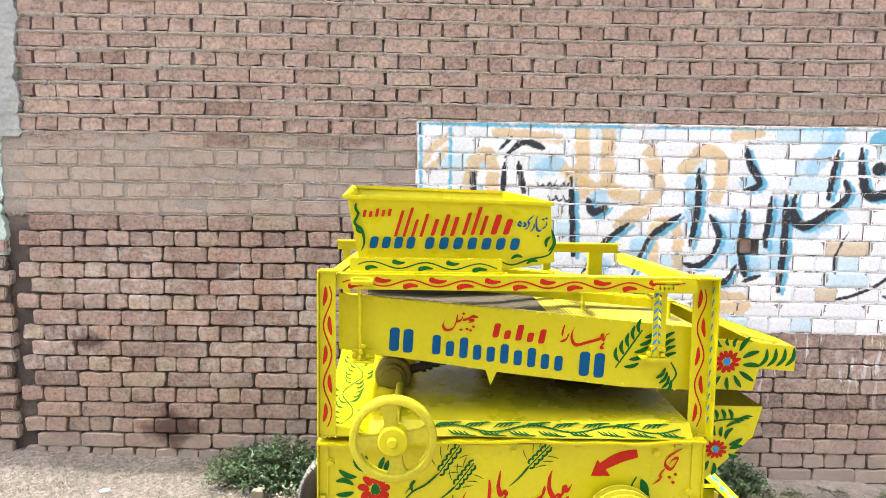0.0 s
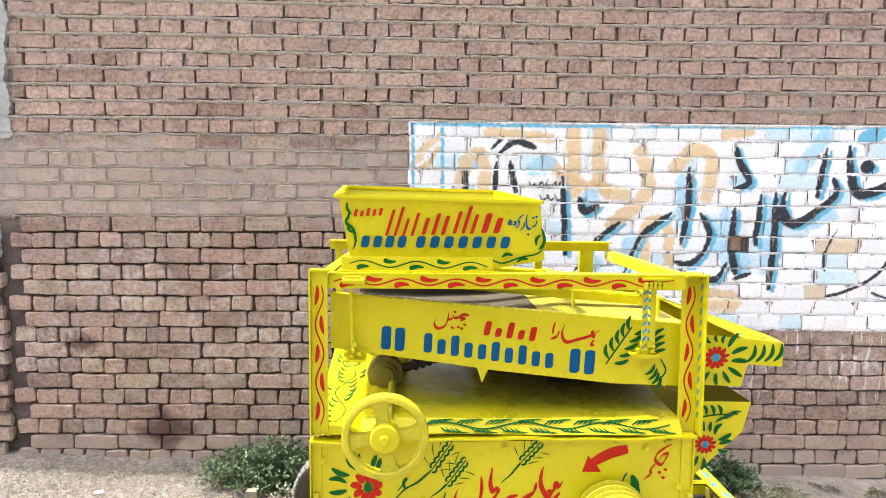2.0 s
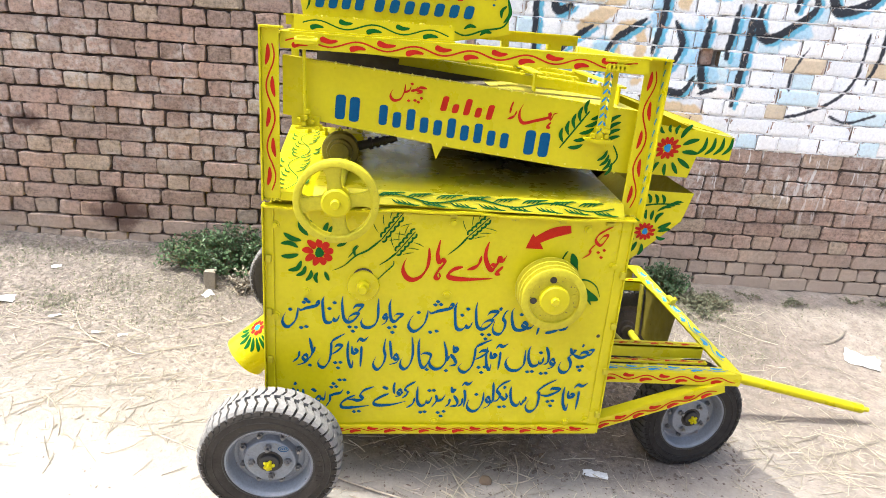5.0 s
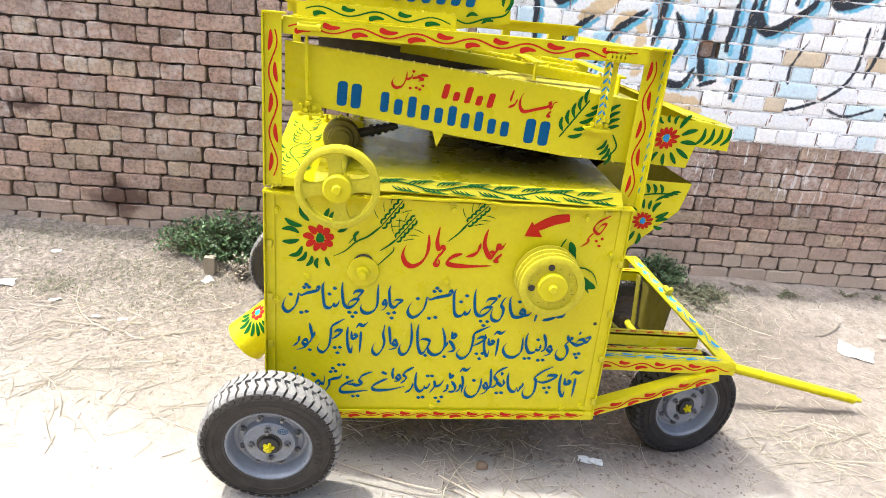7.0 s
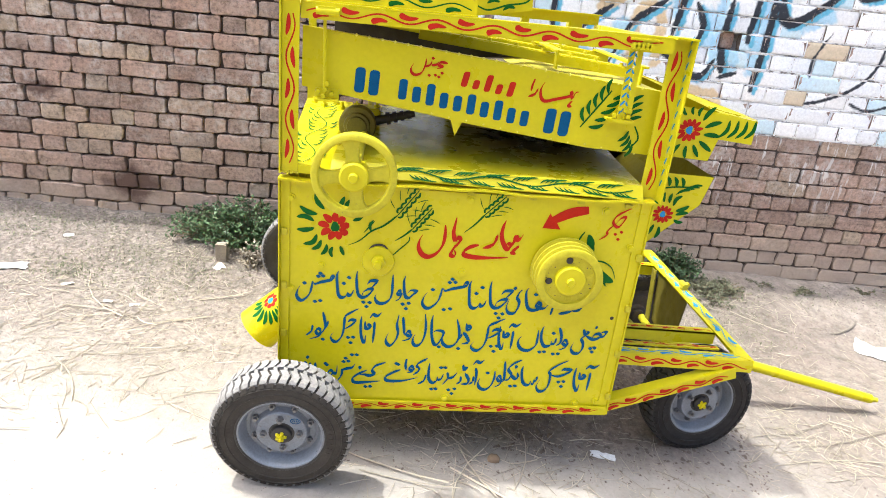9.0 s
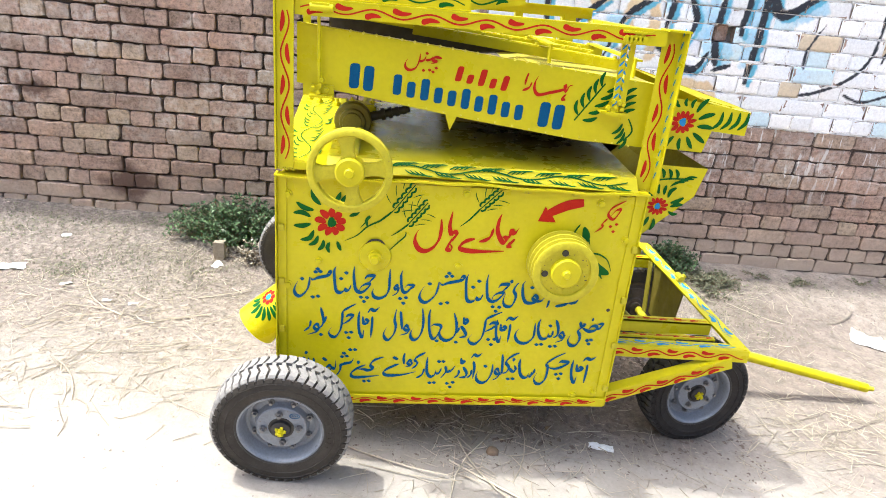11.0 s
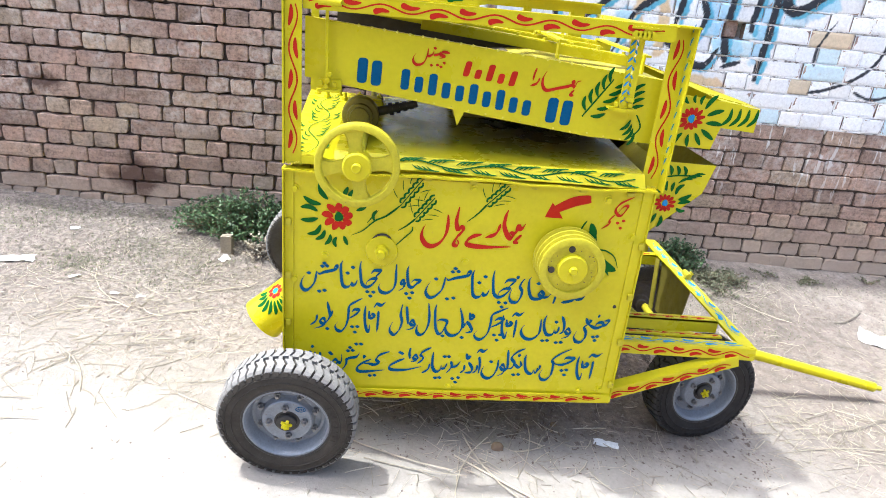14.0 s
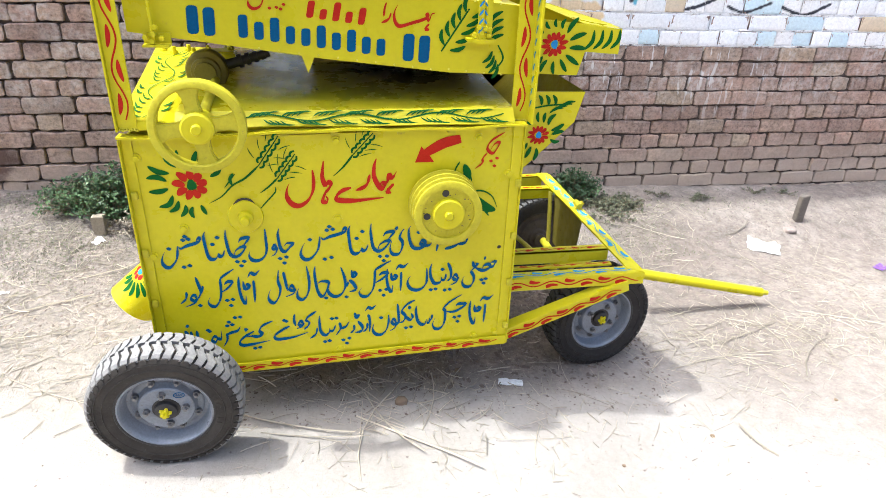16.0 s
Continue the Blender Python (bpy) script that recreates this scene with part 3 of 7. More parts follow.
HAND["ویلنیاں"] = ((((57, 81), (58, 49), (55, 26), (37, 8), (14, 9), (0, 26), (0, 45), (8, 57)), ((73, 97), (68, 77), (70, 50), (80, 29), (91, 26), (102, 33), (103, 48)), ((104, 35), (115, 40), (117, 59)), ((122, 96), (132, 68), (132, 42), (120, 31)), ((155, 43), (147, 53), (140, 43), (149, 34), (155, 43), (150, 26), (130, 16)),), ((71, 4), (86, 6), (115, 0), (131, 2), (106, 74), ))
HAND["پھٹی"] = ((((39, 65), (28, 53), (36, 35), (36, 16), (26, 0), (10, 0), (0, 16), (6, 38)), ((39, 65), (64, 53), (85, 62), (82, 74), (67, 70), (60, 55)), ((85, 62), (97, 68), (103, 82), (87, 80)), ((30, 87), (36, 70), (46, 75), (40, 81)), ((65, 97), (72, 95)),), ((62, 20), (75, 23), (69, 8), ))
HAND["لائیں"] = ((((2, 40), (8, 20), (0, 5)), ((18, 37), (18, 3)), ((34, 38), (36, 0)), ((6, 57), (11, 54), (8, 49)),), ())
HAND["تشریف"] = ((((25, 33), (17, 42), (8, 31), (16, 21), (25, 33), (35, 32), (37, 63)), ((52, 49), (51, 25), (37, 0)), ((51, 43), (65, 50), (84, 56), (93, 71)),), ((0, 64), (4, 60), (56, 75), (71, 78), (62, 88), (81, 102), (96, 103), ))
HAND["کیلئے"] = ((((44, 62), (17, 46), (0, 28), (7, 14), (44, 17), (89, 25)), ((101, 94), (71, 80), (60, 62), (68, 50), (54, 42), (37, 45), (21, 44)), ((16, 70), (23, 69), (19, 62)),), ((42, 0), (57, 2), ))
HAND["کروانے"] = ((((47, 44), (30, 36), (5, 19), (0, 7), (12, 0), (56, 4), (103, 19)), ((64, 86), (61, 66), (64, 43)), ((88, 50), (81, 60), (74, 51), (82, 43), (88, 50), (83, 40), (67, 34)), ((106, 57), (103, 43), (88, 28)), ((129, 92), (104, 74), (97, 62), (106, 54)),), ((32, 66), (38, 63), ))
HAND["تیار"] = ((((25, 53), (19, 30), (0, 15)), ((33, 96), (32, 65), (35, 38), (47, 24), (60, 33), (62, 49)), ((62, 35), (74, 41), (80, 59)),), ((46, 0), (60, 2), (70, 82), (84, 83), ))
HAND["پر"] = ((((13, 80), (16, 58), (0, 32)), ((16, 57), (33, 64), (44, 83)),), ((23, 13), (42, 18), (34, 0), ))
HAND["آرڈر"] = ((((13, 31), (12, 12), (0, 0)), ((25, 43), (38, 22), (35, 6), (15, 2)), ((16, 75), (20, 57), (28, 62), (22, 67)), ((54, 34), (52, 14), (40, 2)), ((57, 66), (62, 39), (60, 0)), ((48, 77), (57, 90), (69, 86), (82, 98)),), ())
HAND["سائیکلون"] = ((((50, 72), (50, 43), (41, 14), (25, 0), (8, 5), (0, 23), (5, 44)), ((74, 42), (66, 55), (60, 46), (67, 35), (74, 42), (70, 23), (53, 11)), ((78, 110), (81, 74), (82, 43), (74, 31)), ((132, 119), (107, 104), (92, 82), (103, 63), (96, 44), (83, 40)), ((103, 62), (117, 48), (126, 56), (121, 73)), ((111, 93), (117, 92), (114, 85)), ((138, 97), (136, 77), (142, 43), (154, 28), (166, 30), (170, 46)), ((171, 32), (179, 35), (181, 51)), ((181, 38), (187, 49), (188, 63)),), ((27, 63), (105, 19), (121, 21), ))
HAND["چکی wide"] = ((((91, 120), (58, 100), (35, 77), (39, 64), (40, 41), (36, 16), (23, 0), (8, 1), (0, 18), (8, 41)), ((73, 79), (81, 87), (105, 85), (89, 70), (64, 59), (41, 63)),), ((70, 38), (86, 41), (81, 22), ))
HAND["ہاں"] = ((((72, 103), (74, 73), (70, 41), (55, 14), (32, 0), (12, 6), (0, 27), (1, 50), (9, 68)), ((103, 129), (100, 107), (98, 81), (105, 60), (114, 67), (120, 59), (112, 45), (104, 35), (96, 13), (106, 8), (110, 17), (105, 27)),), ())
HAND["ہمارے"] = ((((40, 39), (16, 31), (0, 17), (0, 5), (20, 0), (64, 0), (131, 6)), ((92, 76), (86, 51), (73, 38), (52, 30)), ((111, 122), (105, 101), (104, 71), (115, 44), (127, 33), (134, 45), (126, 51), (118, 44)), ((132, 46), (142, 56), (145, 75), (152, 65), (160, 70), (167, 83)), ((159, 47), (150, 36), (141, 25), (152, 19)),), ())
HAND["چکر"] = ((((80, 105), (44, 82), (33, 59), (51, 45), (68, 75), (54, 73), (40, 52)), ((34, 47), (21, 30), (21, 17), (0, 0)),), ((46, 22), (63, 30), (57, 7), ))
HAND["ہمارا"] = ((((13, 67), (8, 50), (6, 32)), ((25, 42), (18, 26), (0, 17)), ((42, 61), (34, 43), (35, 22), (48, 9), (79, 17), (110, 26), (123, 33), (119, 41), (125, 23), (132, 39), (142, 43)), ((127, 16), (117, 4), (127, 0)),), ())
HAND["چینل"] = ((((40, 46), (38, 27), (29, 7), (13, 0), (2, 6), (0, 18), (7, 31)), ((38, 24), (51, 30), (56, 41)), ((55, 29), (69, 33), (74, 41)), ((100, 38), (82, 40), (74, 32), (87, 28), (71, 22)),), ((51, 2), (58, 48), (68, 4), (78, 0), (86, 11), ))
HAND["تیار کردہ"] = ((((46, 35), (44, 22), (34, 10)), ((54, 59), (51, 43), (54, 20), (63, 16), (71, 25)), ((70, 21), (79, 29), (81, 42)), ((45, 60), (29, 44), (31, 34), (27, 24), (18, 18)), ((16, 39), (22, 30), (12, 27)), ((9, 33), (3, 40), (0, 32), (7, 29), (9, 33)),), ((71, 48), (80, 51), (58, 0), ))


def pen(bm, pl, pts, nib, n=5):
    """A broad-nibbed stroke: thick along the line of writing, thin up the slant, pointed where it ends."""
    pl = pl.over()
    c = curve_points(pts, n)
    m = len(c) - 1
    left, right = [], []
    for i, (x, y) in enumerate(c):
        a, b = c[max(0, i - 1)], c[min(m, i + 1)]
        dx, dy = b[0] - a[0], b[1] - a[1]
        l = math.hypot(dx, dy) or 1
        turn = abs(math.sin(math.atan2(dy, dx) - radians(62)))
        ends = min(1.0, 0.30 + 5.0 * i / m) * min(1.0, 0.16 + 3.2 * (m - i) / m)
        w = nib * (0.34 + 0.66 * turn) * ends / 2
        lift = pl.n * (0.000015 * i)
        left.append(bm.verts.new(pl(x - dy / l * w, y + dx / l * w) + lift))
        right.append(bm.verts.new(pl(x + dy / l * w, y - dx / l * w) + lift))
    for i in range(m):
        bm.faces.new((right[i], right[i + 1], left[i + 1], left[i]))


def write(word, pl, x0, z0, material, parent, nib=0.0125, wide=1.0, high=1.0):
    """One hand-painted word with its lower corner at x0, z0 of the plane."""
    lines, dots = HAND[word]
    bm = bmesh.new()
    k, h = 0.001 * wide, 0.001 * high
    for pts in lines:
        pen(bm, pl, [(x0 + k * a, z0 + h * b) for a, b in pts], nib)
    r = nib * 0.56
    for a, b in dots:
        x, z = x0 + k * a, z0 + h * b
        p = pl.over()
        bm.faces.new([bm.verts.new(p(x + r * u, z + r * v)) for u, v in ((-1.1, 0.1), (-0.45, -0.62), (0.2, -0.85), (0.85, -0.3), (1.05, 0.1), (0.4, 0.66), (-0.1, 0.85), (-0.8, 0.45))])
    return painted("painted_word", bm, material, parent)


def bars(name, pl, x0, x1, y0, y1, count, material, parent, slope=0.0, tall=(1.0,), fill=0.62, lean=0.12, label=""):
    """A row of plain brushed bars where writing stands that is not repeated."""
    step = (x1 - x0) / count
    h = y1 - y0
    for i in range(count):
        bm = bmesh.new()
        x = x0 + step * (i + 0.5)
        b = y0 + slope * (x - x0)
        t = h * tall[i % len(tall)]
        w = step * fill / 2
        c = 0.3 * min(w * 2, t)
        pts = [(-w + c, 0), (w - c, 0), (w - c * 0.3, c * 0.3), (w, c), (w, t - c), (w - c * 0.3, t - c * 0.3), (w - c, t), (-w + c, t), (-w + c * 0.3, t - c * 0.3), (-w, t - c), (-w, c), (-w + c * 0.3, c * 0.3)]
        bm.faces.new([bm.verts.new(pl(x + p + lean * q, b + q)) for p, q in pts])
        painted(name, bm, material, parent, label)


# ---- ground ----
def smooth01(t):
    t = min(1.0, max(0.0, t))
    return t * t * (3 - 2 * t)


def ground_height(x, y):
    xc = min(3.2, max(-3.2, x))
    near = 0.015 - 0.06 * xc
    if xc > 1.3:
        near = 0.015 - 0.078 - 0.012 * (xc - 1.3)
    far = 0.15 - 0.028 * xc
    s = smooth01((y - 2.75) / 0.75)
    z = near * (1 - s) + far * s
    if -6 < x < 6 and -3 < y < 5:
        rough = smooth01((y - 2.0) / 0.9) * (1.0 - 0.6 * smooth01((x - 0.9) / 0.8))
        z += 0.004 * noise.noise((x * 19, y * 19, 5.0)) * (0.3 + smooth01((y - 1.6) / 1.2)) + 0.007 * rough * noise.noise((x * 41, y * 41, 2.0))
        z += 0.012 * noise.noise((x * 1.7, y * 1.7, 3.0)) + 0.006 * noise.noise((x * 6, y * 6, 9.0)) * (0.4 + s)
    return z


def span(lo, hi, step, far, grow=1.35):
    a = list(np.arange(lo, hi + 1e-6, step))
    d, x = step, hi
    while x < far:
        d *= grow
        x += d
        a.append(x)
    d, x = step, lo
    while x > -far:
        d *= grow
        x -= d
        a.insert(0, x)
    return a


def make_ground():
    xs, ys = span(-3.0, 4.2, 0.021, 400), span(0.6, 3.6, 0.021, 400)
    vs = [(x, y, ground_height(x, y)) for y in ys for x in xs]
    w = len(xs)
    fs = [(j * w + i, j * w + i + 1, j * w + i + 1 + w, j * w + i + w) for j in range(len(ys) - 1) for i in range(w - 1)]
    me = bpy.data.meshes.new("ground")
    me.from_pydata(vs, [], fs)
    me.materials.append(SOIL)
    me.polygons.foreach_set("use_smooth", [True] * len(me.polygons))
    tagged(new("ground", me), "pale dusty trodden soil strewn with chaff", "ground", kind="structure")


make_ground()


# ---- machine ----
machine = tagged(new("grain_cleaning_machine"), "bright yellow hand-painted grain cleaning machine on four small tyres", "farm machine")
machine.location = (0.2, 2.3, 0.0)
PX0, PX1, PY, PB, PT = -0.335, 0.728, 1.83, 0.205, 0.955
BACK = 2.80


def out_of_square(bm):
    """The sheet rises a little towards the tow bar, at its foot and at its head."""
    for v in bm.verts:
        if v.co.z < PB + 0.03:
            v.co.z += 0.002 + 0.036 * (v.co.x + 0.11)
        elif v.co.z > PT - 0.02:
            v.co.z += 0.0165 * (v.co.x - 0.42)


def build_body():
    bm = bmesh.new()
    box(bm, PX0 + 0.012, PX1 - 0.012, BACK - 0.006, BACK, PB, PT)
    box(bm, PX0 + 0.006, PX0 + 0.012, PY + 0.006, BACK, PB, PT)
    box(bm, PX1 - 0.012, PX1 - 0.006, PY + 0.006, BACK, PB, PT)
    box(bm, PX0 + 0.012, PX1 - 0.012, PY + 0.006, BACK, PB, PB + 0.006)
    out_of_square(bm)
    part("body_shell", bm, YELLOW, machine)

    bm = bmesh.new()
    box(bm, PX0 + 0.006, PX1 - 0.006, PY, PY + 0.005, PB, PT - 0.006)
    out_of_square(bm)
    panel = part("front_panel", bm, YELLOW, machine, "flat yellow sheet panel with hand-painted lettering")

    # the front corners: angle bars that stand open to the outside
    for x0, x1, s in ((PX0, PX0 + 0.026, -1), (PX1 - 0.03, PX1, 1)):
        bm = bmesh.new()
        box(bm, x0, x1, PY - 0.005, PY, PB - 0.006, PT)
        e = x0 if s < 0 else x1
        box(bm, min(e, e + s * 0.004), max(e, e + s * 0.004), PY - 0.014 if s > 0 else PY - 0.022, PY + 0.02, PB - 0.006, PT)
        out_of_square(bm)
        bar = part("corner_angle", bm, YELLOW, machine, bevel=0.001)
        for z in (0.30, 0.46, 0.62, 0.79):
            bmt = bmesh.new()
            box(bmt, e - 0.014 if s > 0 else e + 0.004, e + 0.004 if s > 0 else e + 0.020, PY - 0.016, PY - 0.005, z - 0.011, z + 0.011)
            part("weld_tab", bmt, YELLOW_DULL, bar, bevel=0.002)

    # the ledge at the top of the panel, a little buckled
    bm = bmesh.new()
    n = 40
    rows = []
    for i in range(n + 1):
        x = PX0 - 0.006 + (PX1 - PX0 + 0.012) * i / n
        w = 0.0035 * math.sin(x * 9) + 0.002 * math.sin(x * 31)
        rows.append([bm.verts.new((x, y, z + w)) for y, z in ((PY - 0.018, PT), (PY + 0.02, PT), (PY + 0.02, PT + 0.006), (PY - 0.018, PT + 0.006))])
    for a, c in zip(rows, rows[1:]):
        for k in range(4):
            bm.faces.new((a[k], a[(k + 1) % 4], c[(k + 1) % 4], c[k]))
    bm.faces.new(rows[0]), bm.faces.new(rows[-1][::-1])
    out_of_square(bm)
    part("panel_ledge", bm, YELLOW, machine)
    for x in (-0.10, -0.05, 0.0, 0.07, 0.20, 0.38, 0.52, 0.66):
        bm = bmesh.new()
        box(bm, x - 0.011, x + 0.011, PY - 0.008, PY, PT - 0.014, PT - 0.002)
        part("ledge_tab", bm, YELLOW_DULL, panel, bevel=0.002)

    # bolts on the panel
    bolt = None
    for x, z in ((-0.306, 0.889), (-0.217, 0.687), (0.2, 0.697), (0.192, 0.251), (0.622, 0.263), (0.694, 0.816), (0.204, 0.925), (-0.306, 0.606), (0.60, 0.925), (0.69, 0.272)):
        if bolt is None:
            bm = bmesh.new()
            lathe(bm, [(0.0135, 0.0), (0.0135, -0.003), (0.0085, -0.0032), (0.0085, -0.009), (0.0, -0.0105)], 0, 0, 0, 14)
            bolt = part("bolt", bm, YELLOW, panel, smooth=True)
            bolt.matrix_basis = Matrix.Translation((x, PY, z))
        else:
            again(bolt, Matrix.Translation((x, PY, z)))
    # dark disc in place of the shade in an open hole
    bm = bmesh.new()
    lathe(bm, [(0.006, 0.0), (0.0045, -0.0015), (0.0, -0.0015)], 0.684, PY, 0.58, 12)
    part("bolt_hole", bm, GREASE_AND_GAPS, panel)

    # painted strip along the bottom edge
    bm = bmesh.new()
    box(bm, PX0, PX1, PY - 0.012, PY - 0.006, PB - 0.006, PB + 0.022)
    box(bm, PX0, PX1, PY - 0.012, PY + 0.03, PB - 0.010, PB - 0.006)
    out_of_square(bm)
    strip = part("bottom_rail", bm, YELLOW, machine, bevel=0.001)
    wave_vine("painted_vine", Plane((0, PY - 0.012, 0), (1, 0, 0), (0, 0, 1)), (PX0 + 0.03, PB + 0.002), (PX1 - 0.03, PB + 0.039), 0.006, 0.003, RED, RED, strip, 0.11, 0.034)

    # top sheet of the body, rising to the back
    bm = bmesh.new()
    a = [bm.verts.new(p) for p in ((-0.20, PY + 0.028, 1.000), (0.70, PY + 0.028, 1.000), (0.70, 2.62, 1.035), (-0.20, 2.62, 1.035))]
    bm.faces.new(a)
    bmesh.ops.subdivide_edges(bm, edges=bm.edges[:], cuts=14, use_grid_fill=True)
    for v in bm.verts:
        v.co.z += 0.004 * noise.noise((v.co.x * 3, v.co.y * 3, 5))
    r = bmesh.ops.extrude_face_region(bm, geom=bm.faces[:])
    for v in [g for g in r["geom"] if isinstance(g, bmesh.types.BMVert)]:
        v.co.z -= 0.003
    cover = part("top_sheet", bm, SHEET, machine, "glossy yellow sheet with the sieve box's shade painted into its colour")
    # folded front lip with a painted border
    bm = bmesh.new()
    n = 30
    rows = []
    for i in range(n + 1):
        x = -0.20 + 0.90 * i / n
        w = 0.004 * math.sin(x * 8 + 1)
        rows.append([bm.verts.new((x, y, z)) for y, z in ((PY - 0.006 + w, 0.966 + abs(w) * 0.7), (PY + 0.028, 1.002), (PY + 0.030, 0.999), (PY - 0.003 + w, 0.963 + abs(w) * 0.7))])
    for a, c in zip(rows, rows[1:]):
        for k in range(4):
            bm.faces.new((a[k], a[(k + 1) % 4], c[(k + 1) % 4], c[k]))
    bm.faces.new(rows[0]), bm.faces.new(rows[-1][::-1])
    lip = part("front_lip", bm, YELLOW, machine)
    pl = Plane((0, PY - 0.004, 0.967), (1, 0, 0), (0, 0.69, 0.73), 0.004)
    bm, bl = bmesh.new(), bmesh.new()
    stroke(bl, pl, [(-0.03 + 0.02 * i, 0.024 + 0.010 * math.sin(i * 0.55)) for i in range(36)], 0.005, "flat", 2)
    for i in range(8):
        for up in (1, -1):
            x = -0.02 + 0.083 * i + (0.0 if up > 0 else 0.040)
            for k in range(4):
                leaf(bm, pl, x + 0.014 * k, 0.022 + up * (0.003 + 0.0012 * k), up * 19, 0.040, 0.0050, 0.14 * up)
    painted("painted_leaves", bm, GREEN, lip, "green painted leaf strokes")
    painted("painted_vine", bl, GREEN, lip)
    bm = bmesh.new()
    for x, y in ((0.25, 2.18), (0.40, 2.25), (0.16, 2.06)):
        bmesh.ops.create_icosphere(bm, subdivisions=1, radius=0.0035, matrix=Matrix.Translation((x, y, 1.003 + 0.04 * (y - PY))) @ Matrix.Diagonal((1.8, 1, 0.5, 1)))
    tagged(part("grease_specks", bm, GREASE_AND_GAPS, cover), kind="stuff")

    # raised cover along the end, with a painted slope
    bm = bmesh.new()
    v = [bm.verts.new(p) for p in ((PX0, PY, 0.962), (PX0 + 0.145, PY, 0.962), (PX0 + 0.105, PY + 0.005, 0.985), (PX0, PY + 0.005, 0.985),
                                   (-0.375, 2.56, 1.0), (-0.20, 2.56, 1.0), (-0.205, 2.55, 1.05), (-0.375, 2.55, 1.05))]
    for q in ((0, 1, 2, 3), (7, 6, 5, 4), (3, 2, 6, 7), (1, 5, 6, 2), (0, 3, 7, 4), (0, 4, 5, 1)):
        bm.faces.new([v[i] for i in q])
    end = part("end_cover", bm, YELLOW, machine, "bright yellow end cover with green painted leaves", bevel=0.002)
    pl = Plane((PX0 + 0.052, PY + 0.01, 0.9855), (1, 0, 0), (-0.04, 2.3, 0.2093), 0.003)
    flat = pl
    pl = lambda a, b: flat(a, b * 2.3)
    bm, bl = bmesh.new(), bmesh.new()
    stroke(bl, pl, [(0.024 * math.sin(math.pi * i / 3) + 0.004, 0.006 + 0.0215 * i) for i in range(14)], 0.0034, "flat", 3)
    for i in range(4):
        y = 0.0385 + 0.0645 * i
        s = 1 if i % 2 == 0 else -1
        for k in range(5):
            leaf(bm, pl, -s * (0.012 - 0.004 * abs(k - 2)) + 0.004, y - 0.030 + 0.015 * k, 90 + s * 52, 0.036, 0.0044, 0.2 * s)
        for k in range(2):
            leaf(bm, pl, s * 0.036 + 0.004, y - 0.012 + 0.018 * k, 90 - s * 48, 0.026, 0.006, -0.2 * s)
    painted("painted_vine", bl, GREEN, end)
    painted("painted_leaves", bm, GREEN, end, "green painted leaf strokes")
    return panel


panel = build_body()
FRONT = Plane((0, PY, 0), (1, 0, 0), (0, 0, 1))


